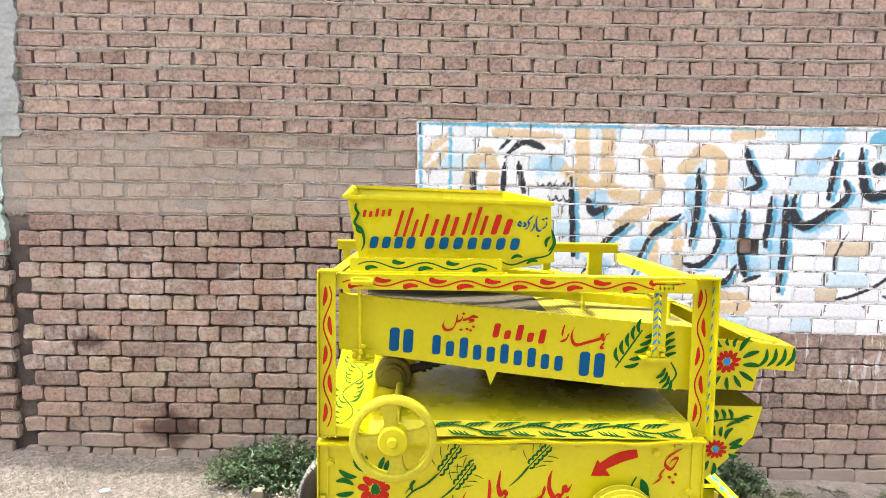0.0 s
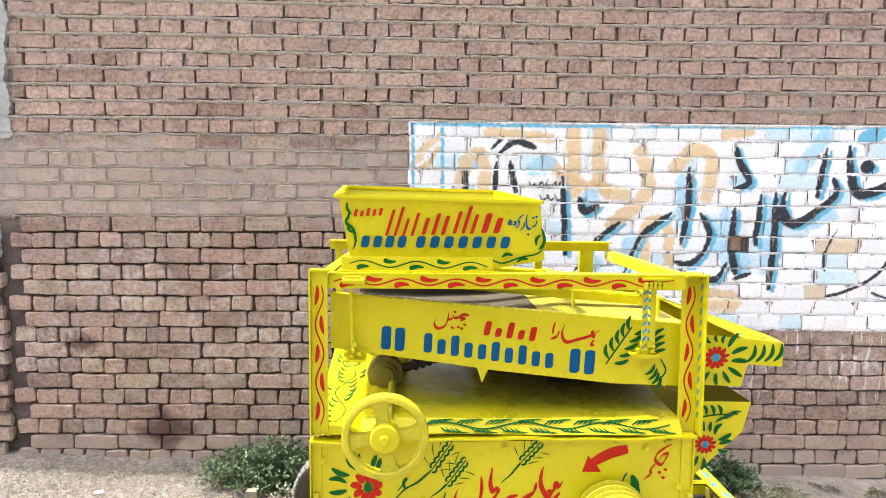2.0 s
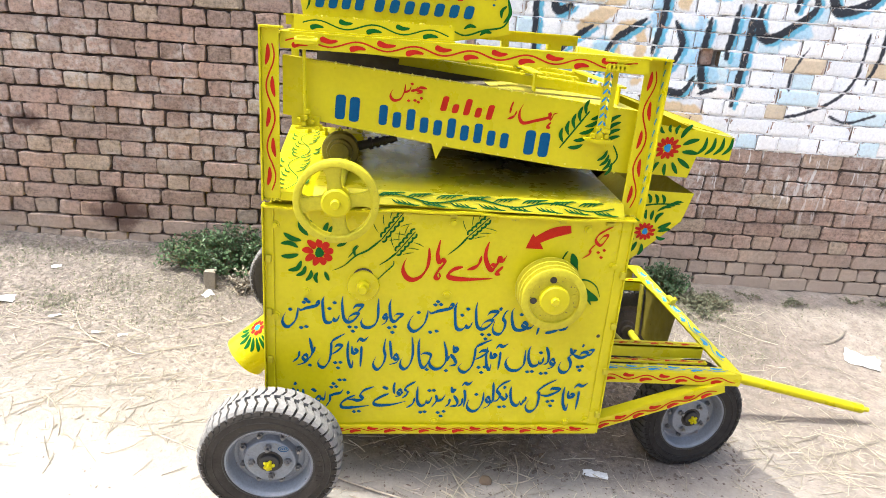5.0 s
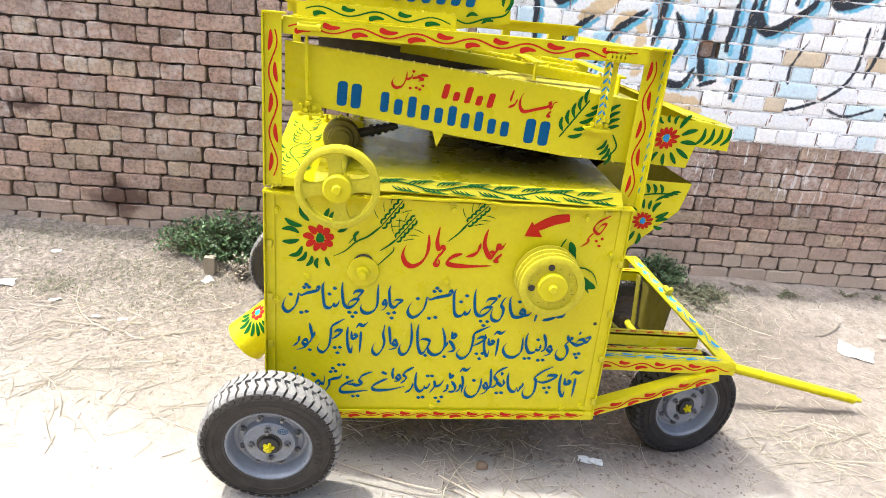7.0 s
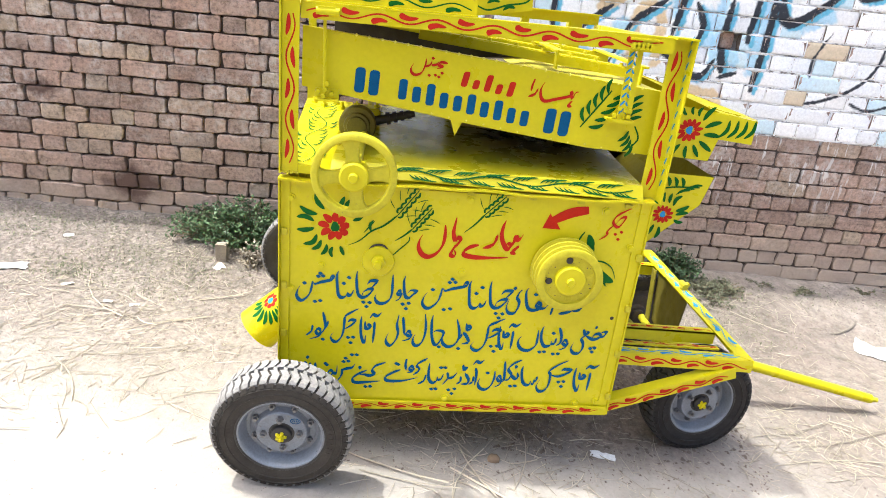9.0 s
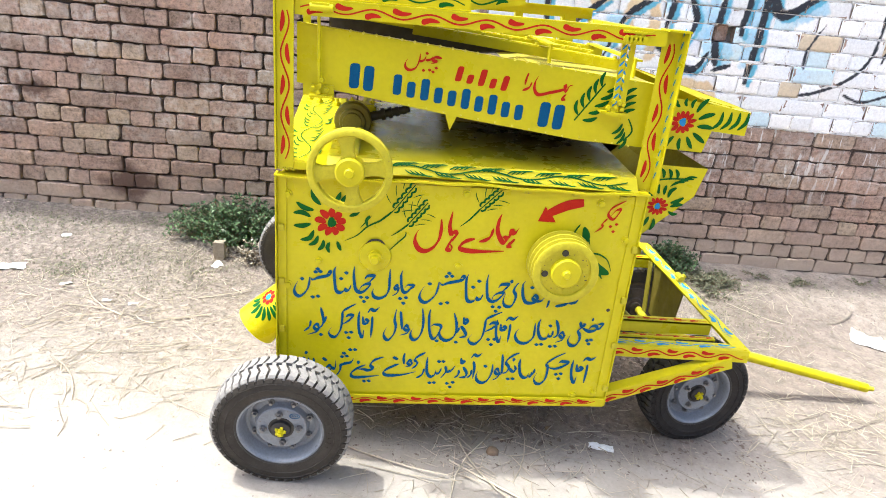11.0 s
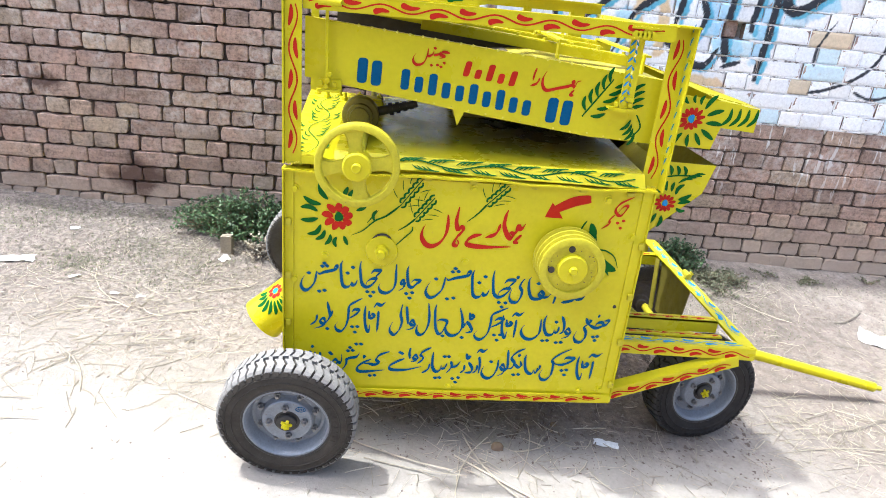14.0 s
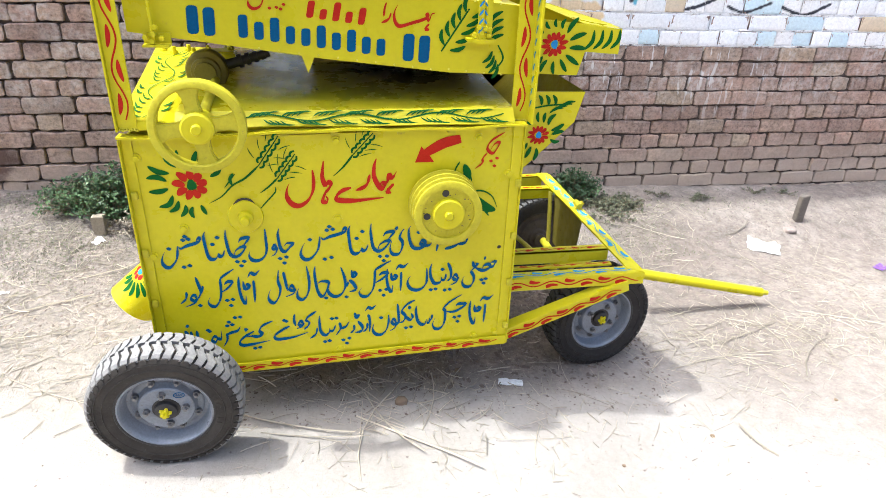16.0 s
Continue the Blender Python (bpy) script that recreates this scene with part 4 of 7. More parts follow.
def paint_panel():
    lv = [(100, 0.055, 1.1), (122, 0.060, 1.3), (146, 0.062, 1.3), (168, 0.062, 1.2), (188, 0.060, 1.2), (208, 0.058, 1.2), (228, 0.058, 1.0),
          (248, 0.060, 0.9), (266, 0.062, 0.8), (286, 0.06, 0.75), (60, 0.055, 1.0), (80, 0.055, 1.0), (25, 0.055, 0.9), (42, 0.055, 0.9)]
    flower(FRONT, -0.180, 0.812, 0.046, panel, 9, GREEN, lv, 0.042)
    # ears of wheat: a bowed stalk, fat grains in pairs, loose awns
    for stalk, ear, awns in ((((-0.142, 0.758), (-0.108, 0.776), (-0.075, 0.808), (-0.040, 0.828), (-0.002, 0.863)), (0.054, 0.942), (118, 96, 72, 8, -6, 20)),
                             (((-0.007, 0.782), (0.018, 0.800), (0.042, 0.823)), (0.094, 0.892), (105, 88, 70, 12, -4, -22)),
                             (((0.192, 0.824), (0.222, 0.852), (0.248, 0.885)), (0.304, 0.945), (112, 86, 66, 14, 2, -12))):
        bs, bg = bmesh.new(), bmesh.new()
        stroke(bs, FRONT, list(reversed(stalk)), 0.0068, "drop", 5)
        ax, az = stalk[-1]
        dx, dz = ear[0] - ax, ear[1] - az
        a = math.degrees(math.atan2(dz, dx))
        for k in range(5):
            t = 0.20 * k - 0.04
            for side in (-1, 1):
                q = t + (0.08 if side > 0 else 0.0)
                x, z = ax + dx * q - side * 0.003, az + dz * q + side * 0.003
                stroke(bg, FRONT, [(x, z), (x + 0.006 * math.cos(radians(a + side * 62)), z + 0.006 * math.sin(radians(a + side * 62))), (x + 0.013 * math.cos(radians(a + side * 34)), z + 0.013 * math.sin(radians(a + side * 34))),
                                   (x + 0.019 * math.cos(radians(a + side * 6)), z + 0.019 * math.sin(radians(a + side * 6)))], 0.0062, "flat", 3)
        stroke(bg, FRONT, [(ax, az), (ax + dx * 0.5, az + dz * 0.5), ear], 0.0036, "flat", 3)
        for k, d in enumerate(awns):
            t = 0.10 + 0.28 * (k % 3)
            side = 1 if k < 3 else -1
            x, z = ax + dx * t - side * 0.20 * dz, az + dz * t + side * 0.20 * dx
            leaf(bs, FRONT, x, z, d, 0.034, 0.0026, 0.05)
        tagged(painted("painted_ear", bg, GREEN, panel, "green painted ear of wheat"), kind="stuff")
        tagged(painted("painted_stalk", bs, GREEN, panel), kind="stuff")
    bm = bmesh.new()
    leaf(bm, FRONT, -0.098, 0.800, 52, 0.052, 0.0040, 0.0)
    leaf(bm, FRONT, -0.076, 0.806, 82, 0.036, 0.0095, 0.2)
    stroke(bm, FRONT, [(0.036, 0.798), (0.034, 0.784), (0.012, 0.760), (-0.011, 0.735)], 0.0040, "flat", 5)
    # two feathered leaves beside the pulley
    stroke(bm, FRONT, [(0.548, 0.858), (0.536, 0.835), (0.533, 0.812), (0.537, 0.795)], 0.0055, "drop", 5)
    leaf(bm, FRONT, 0.561, 0.850, -84, 0.062, 0.024, 0.12)
    for x, z, d, l in ((0.562, 0.842, -62, 0.036), (0.565, 0.826, -55, 0.036), (0.566, 0.812, -66, 0.046), (0.569, 0.800, -58, 0.034)):
        leaf(bm, FRONT, x, z, d, l, 0.0055, 0.15)
    stroke(bm, FRONT, [(0.592, 0.768), (0.622, 0.766), (0.650, 0.748), (0.667, 0.712)], 0.0062, "drop", 6)
    leaf(bm, FRONT, 0.596, 0.752, -36, 0.082, 0.030, -0.12)
    for x, z, d, l in ((0.612, 0.728, -50, 0.040), (0.626, 0.728, -66, 0.046), (0.640, 0.726, -88, 0.040)):
        leaf(bm, FRONT, x, z, d, l, 0.0065, -0.12)
    painted("painted_leaves", bm, GREEN, panel, "green painted leaf strokes")
    # red arrow that shows the turning direction
    bm = bmesh.new()
    stroke(bm, FRONT, [(0.548, 0.924), (0.500, 0.912), (0.450, 0.885)], 0.030, "flat", 6)
    bm.faces.new([bm.verts.new(FRONT(x, z)) for x, z in ((0.420, 0.858), (0.474, 0.858), (0.462, 0.876), (0.446, 0.893), (0.437, 0.905))])
    painted("painted_arrow", bm, RED, panel, "curved red painted arrow")
    # readable words, line by line
    for word, x, z in (("ہاں", 0.065, 0.741), ("ہمارے", 0.201, 0.751)):
        write(word, FRONT, x, z, RED, panel, 0.0165)
    write("چکر", FRONT, 0.593, 0.835, RED, panel, 0.010)
    for word, x, z, wide, high in (("مشین", -0.287, 0.568, 1, 1), ("چھاننا", -0.169, 0.562, 1, 1), ("چاول", -0.053, 0.564, 1, 1), ("مشین", 0.091, 0.570, 1.22, 1.10),
                                   ("چھاننا", 0.229, 0.555, 1.10, 1.06), ("صفائی", 0.349, 0.575, 1, 1), ("گندم", 0.488, 0.576, 1, 1),
                                   ("بلور", -0.258, 0.437, 1, 1), ("چکی", -0.181, 0.433, 1, 1), ("آٹا", -0.091, 0.436, 1, 1), ("والی", -0.011, 0.433, 1, 1), ("جالی", 0.073, 0.438, 1, 1),
                                   ("ڈبل", 0.162, 0.438, 1, 1), ("چکی", 0.255, 0.435, 1.20, 0.99), ("آٹا", 0.339, 0.445, 1.04, 0.88), ("ویلنیاں", 0.404, 0.440, 1, 1), ("پھٹی", 0.573, 0.449, 1, 1),
                                   ("لائیں", -0.260, 0.317, 1, 1), ("تشریف", -0.194, 0.288, 1, 1), ("کیلئے", -0.107, 0.276, 1, 1), ("کروانے", -0.004, 0.303, 1, 1), ("تیار", 0.100, 0.282, 1, 1),
                                   ("پر", 0.179, 0.269, 1, 1), ("آرڈر", 0.224, 0.305, 1, 1), ("سائیکلون", 0.294, 0.292, 1, 1), ("چکی wide", 0.484, 0.300, 1, 1), ("آٹا", 0.602, 0.309, 1.20, 0.94)):
        write(word, FRONT, x, z, BLUE, panel, 0.0122, wide, high)


paint_panel()


def build_frame():
    # posts
    for x0, x1, y, s, z1 in ((PX0, PX0 + 0.045, PY, -1, 1.420), (0.698, 0.748, PY + 0.035, 1, 1.412)):
        bm = bmesh.new()
        box(bm, x0, x1, y, y + 0.005, PT + 0.006, z1)
        e = x0 if s < 0 else x1
        box(bm, min(e, e + s * 0.005), max(e, e + s * 0.005), y - (0.045 if s > 0 else 0.012), y + 0.03, PT + 0.006, z1)
        box(bm, x0 - 0.004, x1 + 0.008, y - 0.012 if s < 0 else y - 0.045, y + 0.03, z1, z1 + 0.006)
        post = part("post", bm, YELLOW, machine, bevel=0.001)
        pl = Plane(((x0 + x1) / 2, y, 0), (1, 0, 0), (0, 0, 1))
        bl, bf = bmesh.new(), bmesh.new()
        stroke(bl, pl, [(0.011 * math.sin(i * 0.95), PT + 0.035 + 0.0245 * i) for i in range(17)], 0.0045, "flat", 3)
        for i in range(5):
            z = PT + 0.035 + 0.0245 * (1.65 + 3.307 * i)
            leaf(bf, pl, 0.011 if i % 2 else -0.011, z - 0.027, 96 if i % 2 else 84, 0.054, 0.0115, 0.05 if i % 2 else -0.05)
        painted("painted_vine", bl, RED, post)
        painted("painted_leaves", bf, RED, post, "red painted leaf strokes")
        if s > 0:
            pl = Plane((x1, y, 0), (0, -1, 0), (0, 0, 1))
            bt = bmesh.new()
            for i in range(13):
                leaf(bt, pl, 0.012, PT + 0.05 + 0.033 * i, 62, 0.026, 0.008, 0.1)
            painted("painted_ticks", bt, SKYBLUE, post, "light blue painted ticks")
        bm = bmesh.new()
        q = s * 0.06
        xa = x0 + 0.022
        prism(bm, [(xa, PT + 0.006), (xa - q, PT + 0.006), (xa, PT + 0.045)], y + 0.004, y + 0.009)
        part("gusset", bm, YELLOW, machine)
        bm = bmesh.new()
        for k in range(9):
            bmesh.ops.create_icosphere(bm, subdivisions=1, radius=0.0042, matrix=Matrix.Translation((x0 - 0.002 + 0.006 * k, y - 0.002, PT + 0.009 + 0.002 * math.sin(k * 2.2))))
        part("weld_bead", bm, YELLOW_DULL, machine, smooth=True)
    # front top rail
    bm = bmesh.new()
    box(bm, PX0 + 0.045, 0.70, PY + 0.012, PY + 0.017, 1.372, 1.410)
    box(bm, PX0 + 0.045, 0.70, PY + 0.012, PY + 0.055, 1.410, 1.415)
    rail = part("top_rail", bm, YELLOW, machine, bevel=0.001)
    wave_vine("painted_vine", Plane((0, PY + 0.012, 0), (1, 0, 0), (0, 0, 1)), (PX0 + 0.06, 1.391), (0.665, 1.391), 0.009, 0.0045, RED, RED, rail, 0.15, 0.042, label="red painted wavy line")
    # back frame
    bm = bmesh.new()
    box(bm, -0.42, 0.715, 2.70, 2.705, 1.405, 1.445)
    box(bm, -0.42, 0.715, 2.655, 2.70, 1.44, 1.445)
    part("back_rail", bm, YELLOW, machine, bevel=0.001)
    for x in (-0.40, 0.60, 0.415):
        bm = bmesh.new()
        box(bm, x, x + (0.055 if x > 0.5 else 0.03), 2.706, 2.711, 1.0, 1.44)
        box(bm, x, x + 0.005, 2.711, 2.745, 1.0, 1.44)
        part("back_post", bm, YELLOW, machine, bevel=0.001)
    for x in (-0.33, 0.70):
        bm = bmesh.new()
        box(bm, x, x + 0.035, PY + 0.055, 2.70, 1.402, 1.407)
        box(bm, x, x + 0.005, PY + 0.055, 2.70, 1.372, 1.402)
        part("side_rail", bm, YELLOW, machine)


build_frame()


def build_shaker():
    SY = 1.90
    top = lambda x: 1.349 - 0.083 * (x + 0.293)
    # near side board
    bm = bmesh.new()
    prism(bm, [(-0.293, 1.349), (-0.293, 1.192), (0.186, 1.127), (0.523, 1.091), (0.735, 1.084), (0.735, 1.264)], SY, SY + 0.005)
    beam(bm, (-0.293, SY + 0.014, 1.349), (0.735, SY + 0.014, 1.264), 0.028, 0.004)
    beam(bm, (-0.28, SY + 0.012, 1.192), (0.186, SY + 0.012, 1.129), 0.022, 0.004)
    board = part("shaker_side", bm, YELLOW, machine, "tilted yellow side board of the shaking sieve", bevel=0.0008)
    pl = Plane((0, SY, 0), (1, 0, 0), (0, 0, 1))
    # trade name kept as plain blue shapes, other words written
    bars("painted_bar", pl, -0.156, -0.078, 1.190, 1.258, 2, BLUE, board, -0.11, (1.0, 1.0), 0.72, 0.05, "plain blue painted bar")
    bars("painted_bar", pl, -0.036, 0.352, 1.182, 1.238, 10, BLUE, board, -0.125, (1.0, 0.78, 1.06, 0.78, 0.78, 1.0, 0.78, 1.0, 0.78, 0.78), 0.60, 0.05, "plain blue painted bar")
    bars("painted_bar", pl, 0.385, 0.470, 1.124, 1.195, 2, BLUE, board, -0.10, (1.0, 1.0), 0.70, 0.05, "plain blue painted bar")
    bars("painted_bar", pl, 0.135, 0.298, 1.232, 1.278, 5, RED, board, -0.12, (0.9, 0.55, 1.0, 0.6, 0.9), 0.55, 0.2, "plain red painted bar")
    write("ہمارا", pl, 0.336, 1.203, RED, board, 0.0105)
    write("چینل", pl, 0.003, 1.250, RED, board, 0.0085)
    bm = bmesh.new()
    stroke(bm, pl, [(0.497, 1.148), (0.535, 1.205), (0.570, 1.258)], 0.005, "flat", 5)
    for k in range(5):
        x, z = 0.505 + 0.014 * k, 1.165 + 0.021 * k
        leaf(bm, pl, x, z, 100 - 4 * k, 0.042, 0.011, 0.15)
        leaf(bm, pl, x + 0.016, z - 0.014, 14 + 5 * k, 0.044, 0.012, -0.1)
    for k in range(4):
        leaf(bm, pl, 0.625, 1.170 + 0.017 * k, 28 + 4 * k, 0.050, 0.011, 0.1)
        leaf(bm, pl, 0.640 + 0.006 * k, 1.150 - 0.012 * k, -130 + 6 * k, 0.042, 0.010, 0.15)
    stroke(bm, pl, [(0.655, 1.165), (0.672, 1.130), (0.652, 1.100)], 0.005, "flat", 5)
    painted("painted_leaves", bm, GREEN, board, "green painted leaf strokes")
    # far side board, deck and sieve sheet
    # this board is coloured dark for the shade in the box
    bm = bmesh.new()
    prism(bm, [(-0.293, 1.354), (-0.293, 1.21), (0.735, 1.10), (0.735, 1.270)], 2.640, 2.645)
    far = part("shaker_side", bm, SIEVE_SHADE, machine, "inner side of the sieve box, darkened for its shade")
    bm = bmesh.new()
    beam(bm, (-0.293, 2.625, 1.362), (0.735, 2.625, 1.277), 0.03, 0.004)
    beam(bm, (-0.293, 2.639, 1.352), (0.735, 2.639, 1.267), 0.003, 0.022)
    part("flange", bm, YELLOW, far)
    bm = bmesh.new()
    # it lies deep under the hopper and comes up to the rim at the low end
    rows = []
    for x, down in ((-0.29, 0.110), (-0.05, 0.100), (0.20, 0.070), (0.42, 0.024), (0.75, 0.006)):
        rows.append([bm.verts.new((x, y, top(x) - down - d)) for y, d in ((SY + 0.006, 0), (2.638, 0), (2.638, 0.003), (SY + 0.006, 0.003))])
    for a, c in zip(rows, rows[1:]):
        for k in range(4):
            bm.faces.new((a[k], a[(k + 1) % 4], c[(k + 1) % 4], c[k]))
    bm.faces.new(rows[0]), bm.faces.new(rows[-1][::-1])
    part("sieve_sheet", bm, SCREEN, machine, "yellow perforated sieve sheet")
    # dark sheet added where the hopper's shade falls
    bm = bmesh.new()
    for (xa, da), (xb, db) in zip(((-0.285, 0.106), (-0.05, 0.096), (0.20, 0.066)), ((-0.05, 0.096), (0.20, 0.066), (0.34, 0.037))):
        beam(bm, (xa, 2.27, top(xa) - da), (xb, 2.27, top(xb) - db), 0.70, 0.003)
    part("shade_layer", bm, SIEVE_SHADE, machine, "added dark layer that paints in the shade under the hopper")
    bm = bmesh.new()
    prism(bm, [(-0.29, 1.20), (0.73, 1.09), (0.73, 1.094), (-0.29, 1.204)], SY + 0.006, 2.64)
    # unseen box added to keep light off the sheet below
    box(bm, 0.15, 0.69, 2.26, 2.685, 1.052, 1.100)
    part("shaker_floor", bm, DARK_STEEL, machine, "dark steel underside of the sieve box with an added light-blocking box")
    # frames that hold the sieve down
    for y, lift, x0, x1 in ((2.22, 0.016, 0.02, 0.74), (2.40, 0.022, -0.10, 0.66), (2.58, 0.030, -0.29, 0.74)):
        bm = bmesh.new()
        beam(bm, (x0, y, top(x0) + lift), (x1, y, top(x1) + lift), 0.026, 0.030)
        beam(bm, (x0, y + 0.02, top(x0) + lift + 0.016), (x1, y + 0.02, top(x1) + lift + 0.016), 0.05, 0.004)
        fr = part("sieve_rail", bm, YELLOW, machine, bevel=0.001)
        for k in range(8):
            x = x0 + 0.05 + (x1 - x0 - 0.1) * k / 7
            bm = bmesh.new()
            tube(bm, (x, y + 0.02, top(x) + lift + 0.018), (x, y + 0.02, top(x) + lift + 0.026), 0.007, 0.006, 8)
            part("rail_bolt", bm, YELLOW_DULL, fr)
    for x in (0.44, 0.70):
        bm = bmesh.new()
        beam(bm, (x, 2.04, top(x) + 0.05), (x, 2.60, top(x) + 0.055), 0.028, 0.006)
        box(bm, x - 0.012, x - 0.006, 2.03, 2.06, top(x) + 0.0, top(x) + 0.055)
        part("cross_bar", bm, YELLOW, machine)
    # clinch marks under the front lip
    bm = bmesh.new()
    for k in range(24):
        x = -0.15 + 0.035 * k
        bmesh.ops.create_icosphere(bm, subdivisions=1, radius=0.0045, matrix=Matrix.Translation((x, SY + 0.001, top(x) + 0.002)))
    for k in range(14):
        x = 0.02 + 0.05 * k
        bmesh.ops.create_icosphere(bm, subdivisions=1, radius=0.0035, matrix=Matrix.Translation((x, SY + 0.001, 1.150 - 0.118 * (x - 0.02) * (1 if x < 0.5 else 0.9) + 0.004)))
    tagged(part("clinch_marks", bm, LEMON, board, smooth=True), kind="stuff")
    bm = bmesh.new()
    prism(bm, [(0.125, 1.138), (0.160, 1.134), (0.141, 1.090)], SY + 0.002, SY + 0.008)
    part("steel_tab", bm, YELLOW, board)
    # spout at the low end
    bm = bmesh.new()
    prism(bm, [(0.740, 1.236), (0.740, 1.086), (0.900, 1.080), (0.916, 1.146), (1.018, 1.139), (1.020, 1.208), (0.900, 1.222)], SY + 0.012, SY + 0.016)
    spout = part("spout_side", bm, YELLOW, machine, "yellow spout side with a painted flower", bevel=0.0008)
    flower(Plane((0, SY + 0.012, 0), (1, 0, 0), (0, 0, 1)), 0.822, 1.166, 0.037, spout, 12, SKYBLUE,
           [(d, 0.046, s) for d, s in ((15, 1.1), (-12, 1.1), (42, 1.1), (-38, 1.1), (-62, 0.9), (-88, 0.8), (-112, 0.8), (-135, 0.9), (-160, 0.8), (66, 0.6), (88, 0.5), (112, 0.5), (140, 0.6))], 0.046)
    bm = bmesh.new()
    pl = Plane((0, SY + 0.012, 0), (1, 0, 0), (0, 0, 1))
    for k in range(4):
        leaf(bm, pl, 0.912 + 0.026 * k, 1.152 + 0.001 * k, 66, 0.058, 0.012, -0.18)
    painted("painted_leaves", bm, GREEN, spout, "green painted leaf strokes")
    for pts, nm in ((((0.74, SY + 0.02, 1.150), (1.016, SY + 0.02, 1.142), (1.016, 2.02, 1.142), (0.74, 2.64, 1.150)), "spout_floor"),
                    (((0.74, 2.64, 1.285), (1.022, 2.02, 1.212), (1.022, 2.02, 1.142), (0.74, 2.64, 1.150)), "spout_side"),
                    (((0.905, SY + 0.016, 1.222), (1.022, SY + 0.016, 1.209), (1.022, 2.02, 1.212), (0.80, 2.55, 1.268)), "spout_lid")):
        bm = bmesh.new()
        bm.faces.new([bm.verts.new(p) for p in pts])
        bmesh.ops.solidify(bm, geom=bm.faces[:], thickness=0.003)
        part(nm, bm, YELLOW, machine)
    # lower chute beside the body
    CY = 1.922
    bm = bmesh.new()
    prism(bm, [(0.738, 1.032), (0.738, 0.770), (0.775, 0.806), (0.915, 0.940), (0.938, 1.030)], CY, CY + 0.004)
    ch = part("chute_side", bm, YELLOW, machine, "yellow chute side with a painted flower", bevel=0.0008)
    pl = Plane((0, CY, 0), (1, 0, 0), (0, 0, 1))
    flower(pl, 0.806, 0.902, 0.032, ch, 12, SKYBLUE, [(d, 0.040, s) for d, s in ((20, 1.0), (48, 0.9), (2, 0.9), (72, 0.7), (96, 0.7), (122, 0.6), (-20, 0.7), (-120, 0.9), (-145, 0.8), (-95, 0.9))], 0.044)
    bm = bmesh.new()
    stroke(bm, pl, [(0.745, 1.012), (0.770, 0.985), (0.83, 0.992), (0.90, 0.995)], 0.005, "flat", 5)
    for k in range(4):
        leaf(bm, pl, 0.772 + 0.022 * k, 1.022, -70, 0.032, 0.011, 0.15)
        leaf(bm, pl, 0.832 + 0.012 * k, 0.968 + 0.006 * k, 20, 0.045, 0.008, 0.15)
    painted("painted_leaves", bm, GREEN, ch, "green painted leaf strokes")
    # chute sheets carry the shade of the chute's inside in their colour
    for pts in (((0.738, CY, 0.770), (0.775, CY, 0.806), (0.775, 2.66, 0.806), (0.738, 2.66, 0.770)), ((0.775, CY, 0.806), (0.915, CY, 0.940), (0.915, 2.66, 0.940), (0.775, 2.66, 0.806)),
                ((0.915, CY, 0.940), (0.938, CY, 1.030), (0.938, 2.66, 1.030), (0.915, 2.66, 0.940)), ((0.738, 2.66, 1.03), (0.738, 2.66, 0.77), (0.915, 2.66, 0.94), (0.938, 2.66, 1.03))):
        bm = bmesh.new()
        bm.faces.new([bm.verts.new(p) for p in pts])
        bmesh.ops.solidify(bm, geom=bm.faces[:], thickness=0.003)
        part("chute_sheet", bm, SHADED_YELLOW, machine)
    # hangers
    bm = bmesh.new()
    tube(bm, (-0.232, 1.872, 1.405), (-0.228, 1.880, 1.18), 0.0045, n=8)
    hang = part("hanger_rod", bm, YELLOW, machine, smooth=True)
    bm = bmesh.new()
    box(bm, -0.255, -0.190, 1.862, 1.898, 1.160, 1.166)
    box(bm, -0.255, -0.190, 1.892, 1.898, 1.160, 1.192)
    part("bracket", bm, YELLOW, hang, bevel=0.0015)
    bm = bmesh.new()
    for dx, dz in ((-0.02, 0.018), (0.0, 0.026), (0.018, 0.016), (-0.005, 0.008), (0.005, 0.042)):
        tube(bm, (-0.226 + dx, 1.880, 1.165 + dz), (-0.226 + dx, 1.866, 1.165 + dz), 0.0075, 0.0065, 6)
    part("bolt_cluster", bm, YELLOW, hang, bevel=0.001)
    bm = bmesh.new()
    tube(bm, (-0.25, 1.838, 1.394), (-0.19, 1.838, 1.394), 0.010, n=10)
    box(bm, -0.245, -0.20, 1.83, 1.87, 1.400, 1.406)
    part("hanger_pin", bm, YELLOW, hang, smooth=True)
    for k in (0, 1):
        bm = bmesh.new()
        beam(bm, (0.600 + 0.024 * k, 1.872 + 0.01 * k, 1.395), (0.592 + 0.024 * k, 1.880 + 0.01 * k, 1.185), 0.003, 0.004)
        box(bm, 0.590 + 0.024 * k, 0.606 + 0.024 * k, 1.872 + 0.006 * k, 1.877 + 0.006 * k, 1.185, 1.40)
        sl = part("hanger_slat", bm, YELLOW, machine)
        pl = Plane((0.598 + 0.024 * k, 1.872 + 0.006 * k, 0), (1, 0, 0), (0, 0, 1))
        bt = bmesh.new()
        for i in range(9):
            leaf(bt, pl, -0.007, 1.20 + 0.022 * i, 52 if k == 0 else 128, 0.02, 0.006, 0.0)
        painted("painted_ticks", bt, SKYBLUE, sl, "light blue painted ticks")
    bm = bmesh.new()
    prism(bm, [(0.560, 1.180), (0.600, 1.172), (0.640, 1.178), (0.640, 1.184), (0.560, 1.186)], 1.862, 1.899)
    br = part("bracket", bm, YELLOW, machine, bevel=0.001)
    bm = bmesh.new()
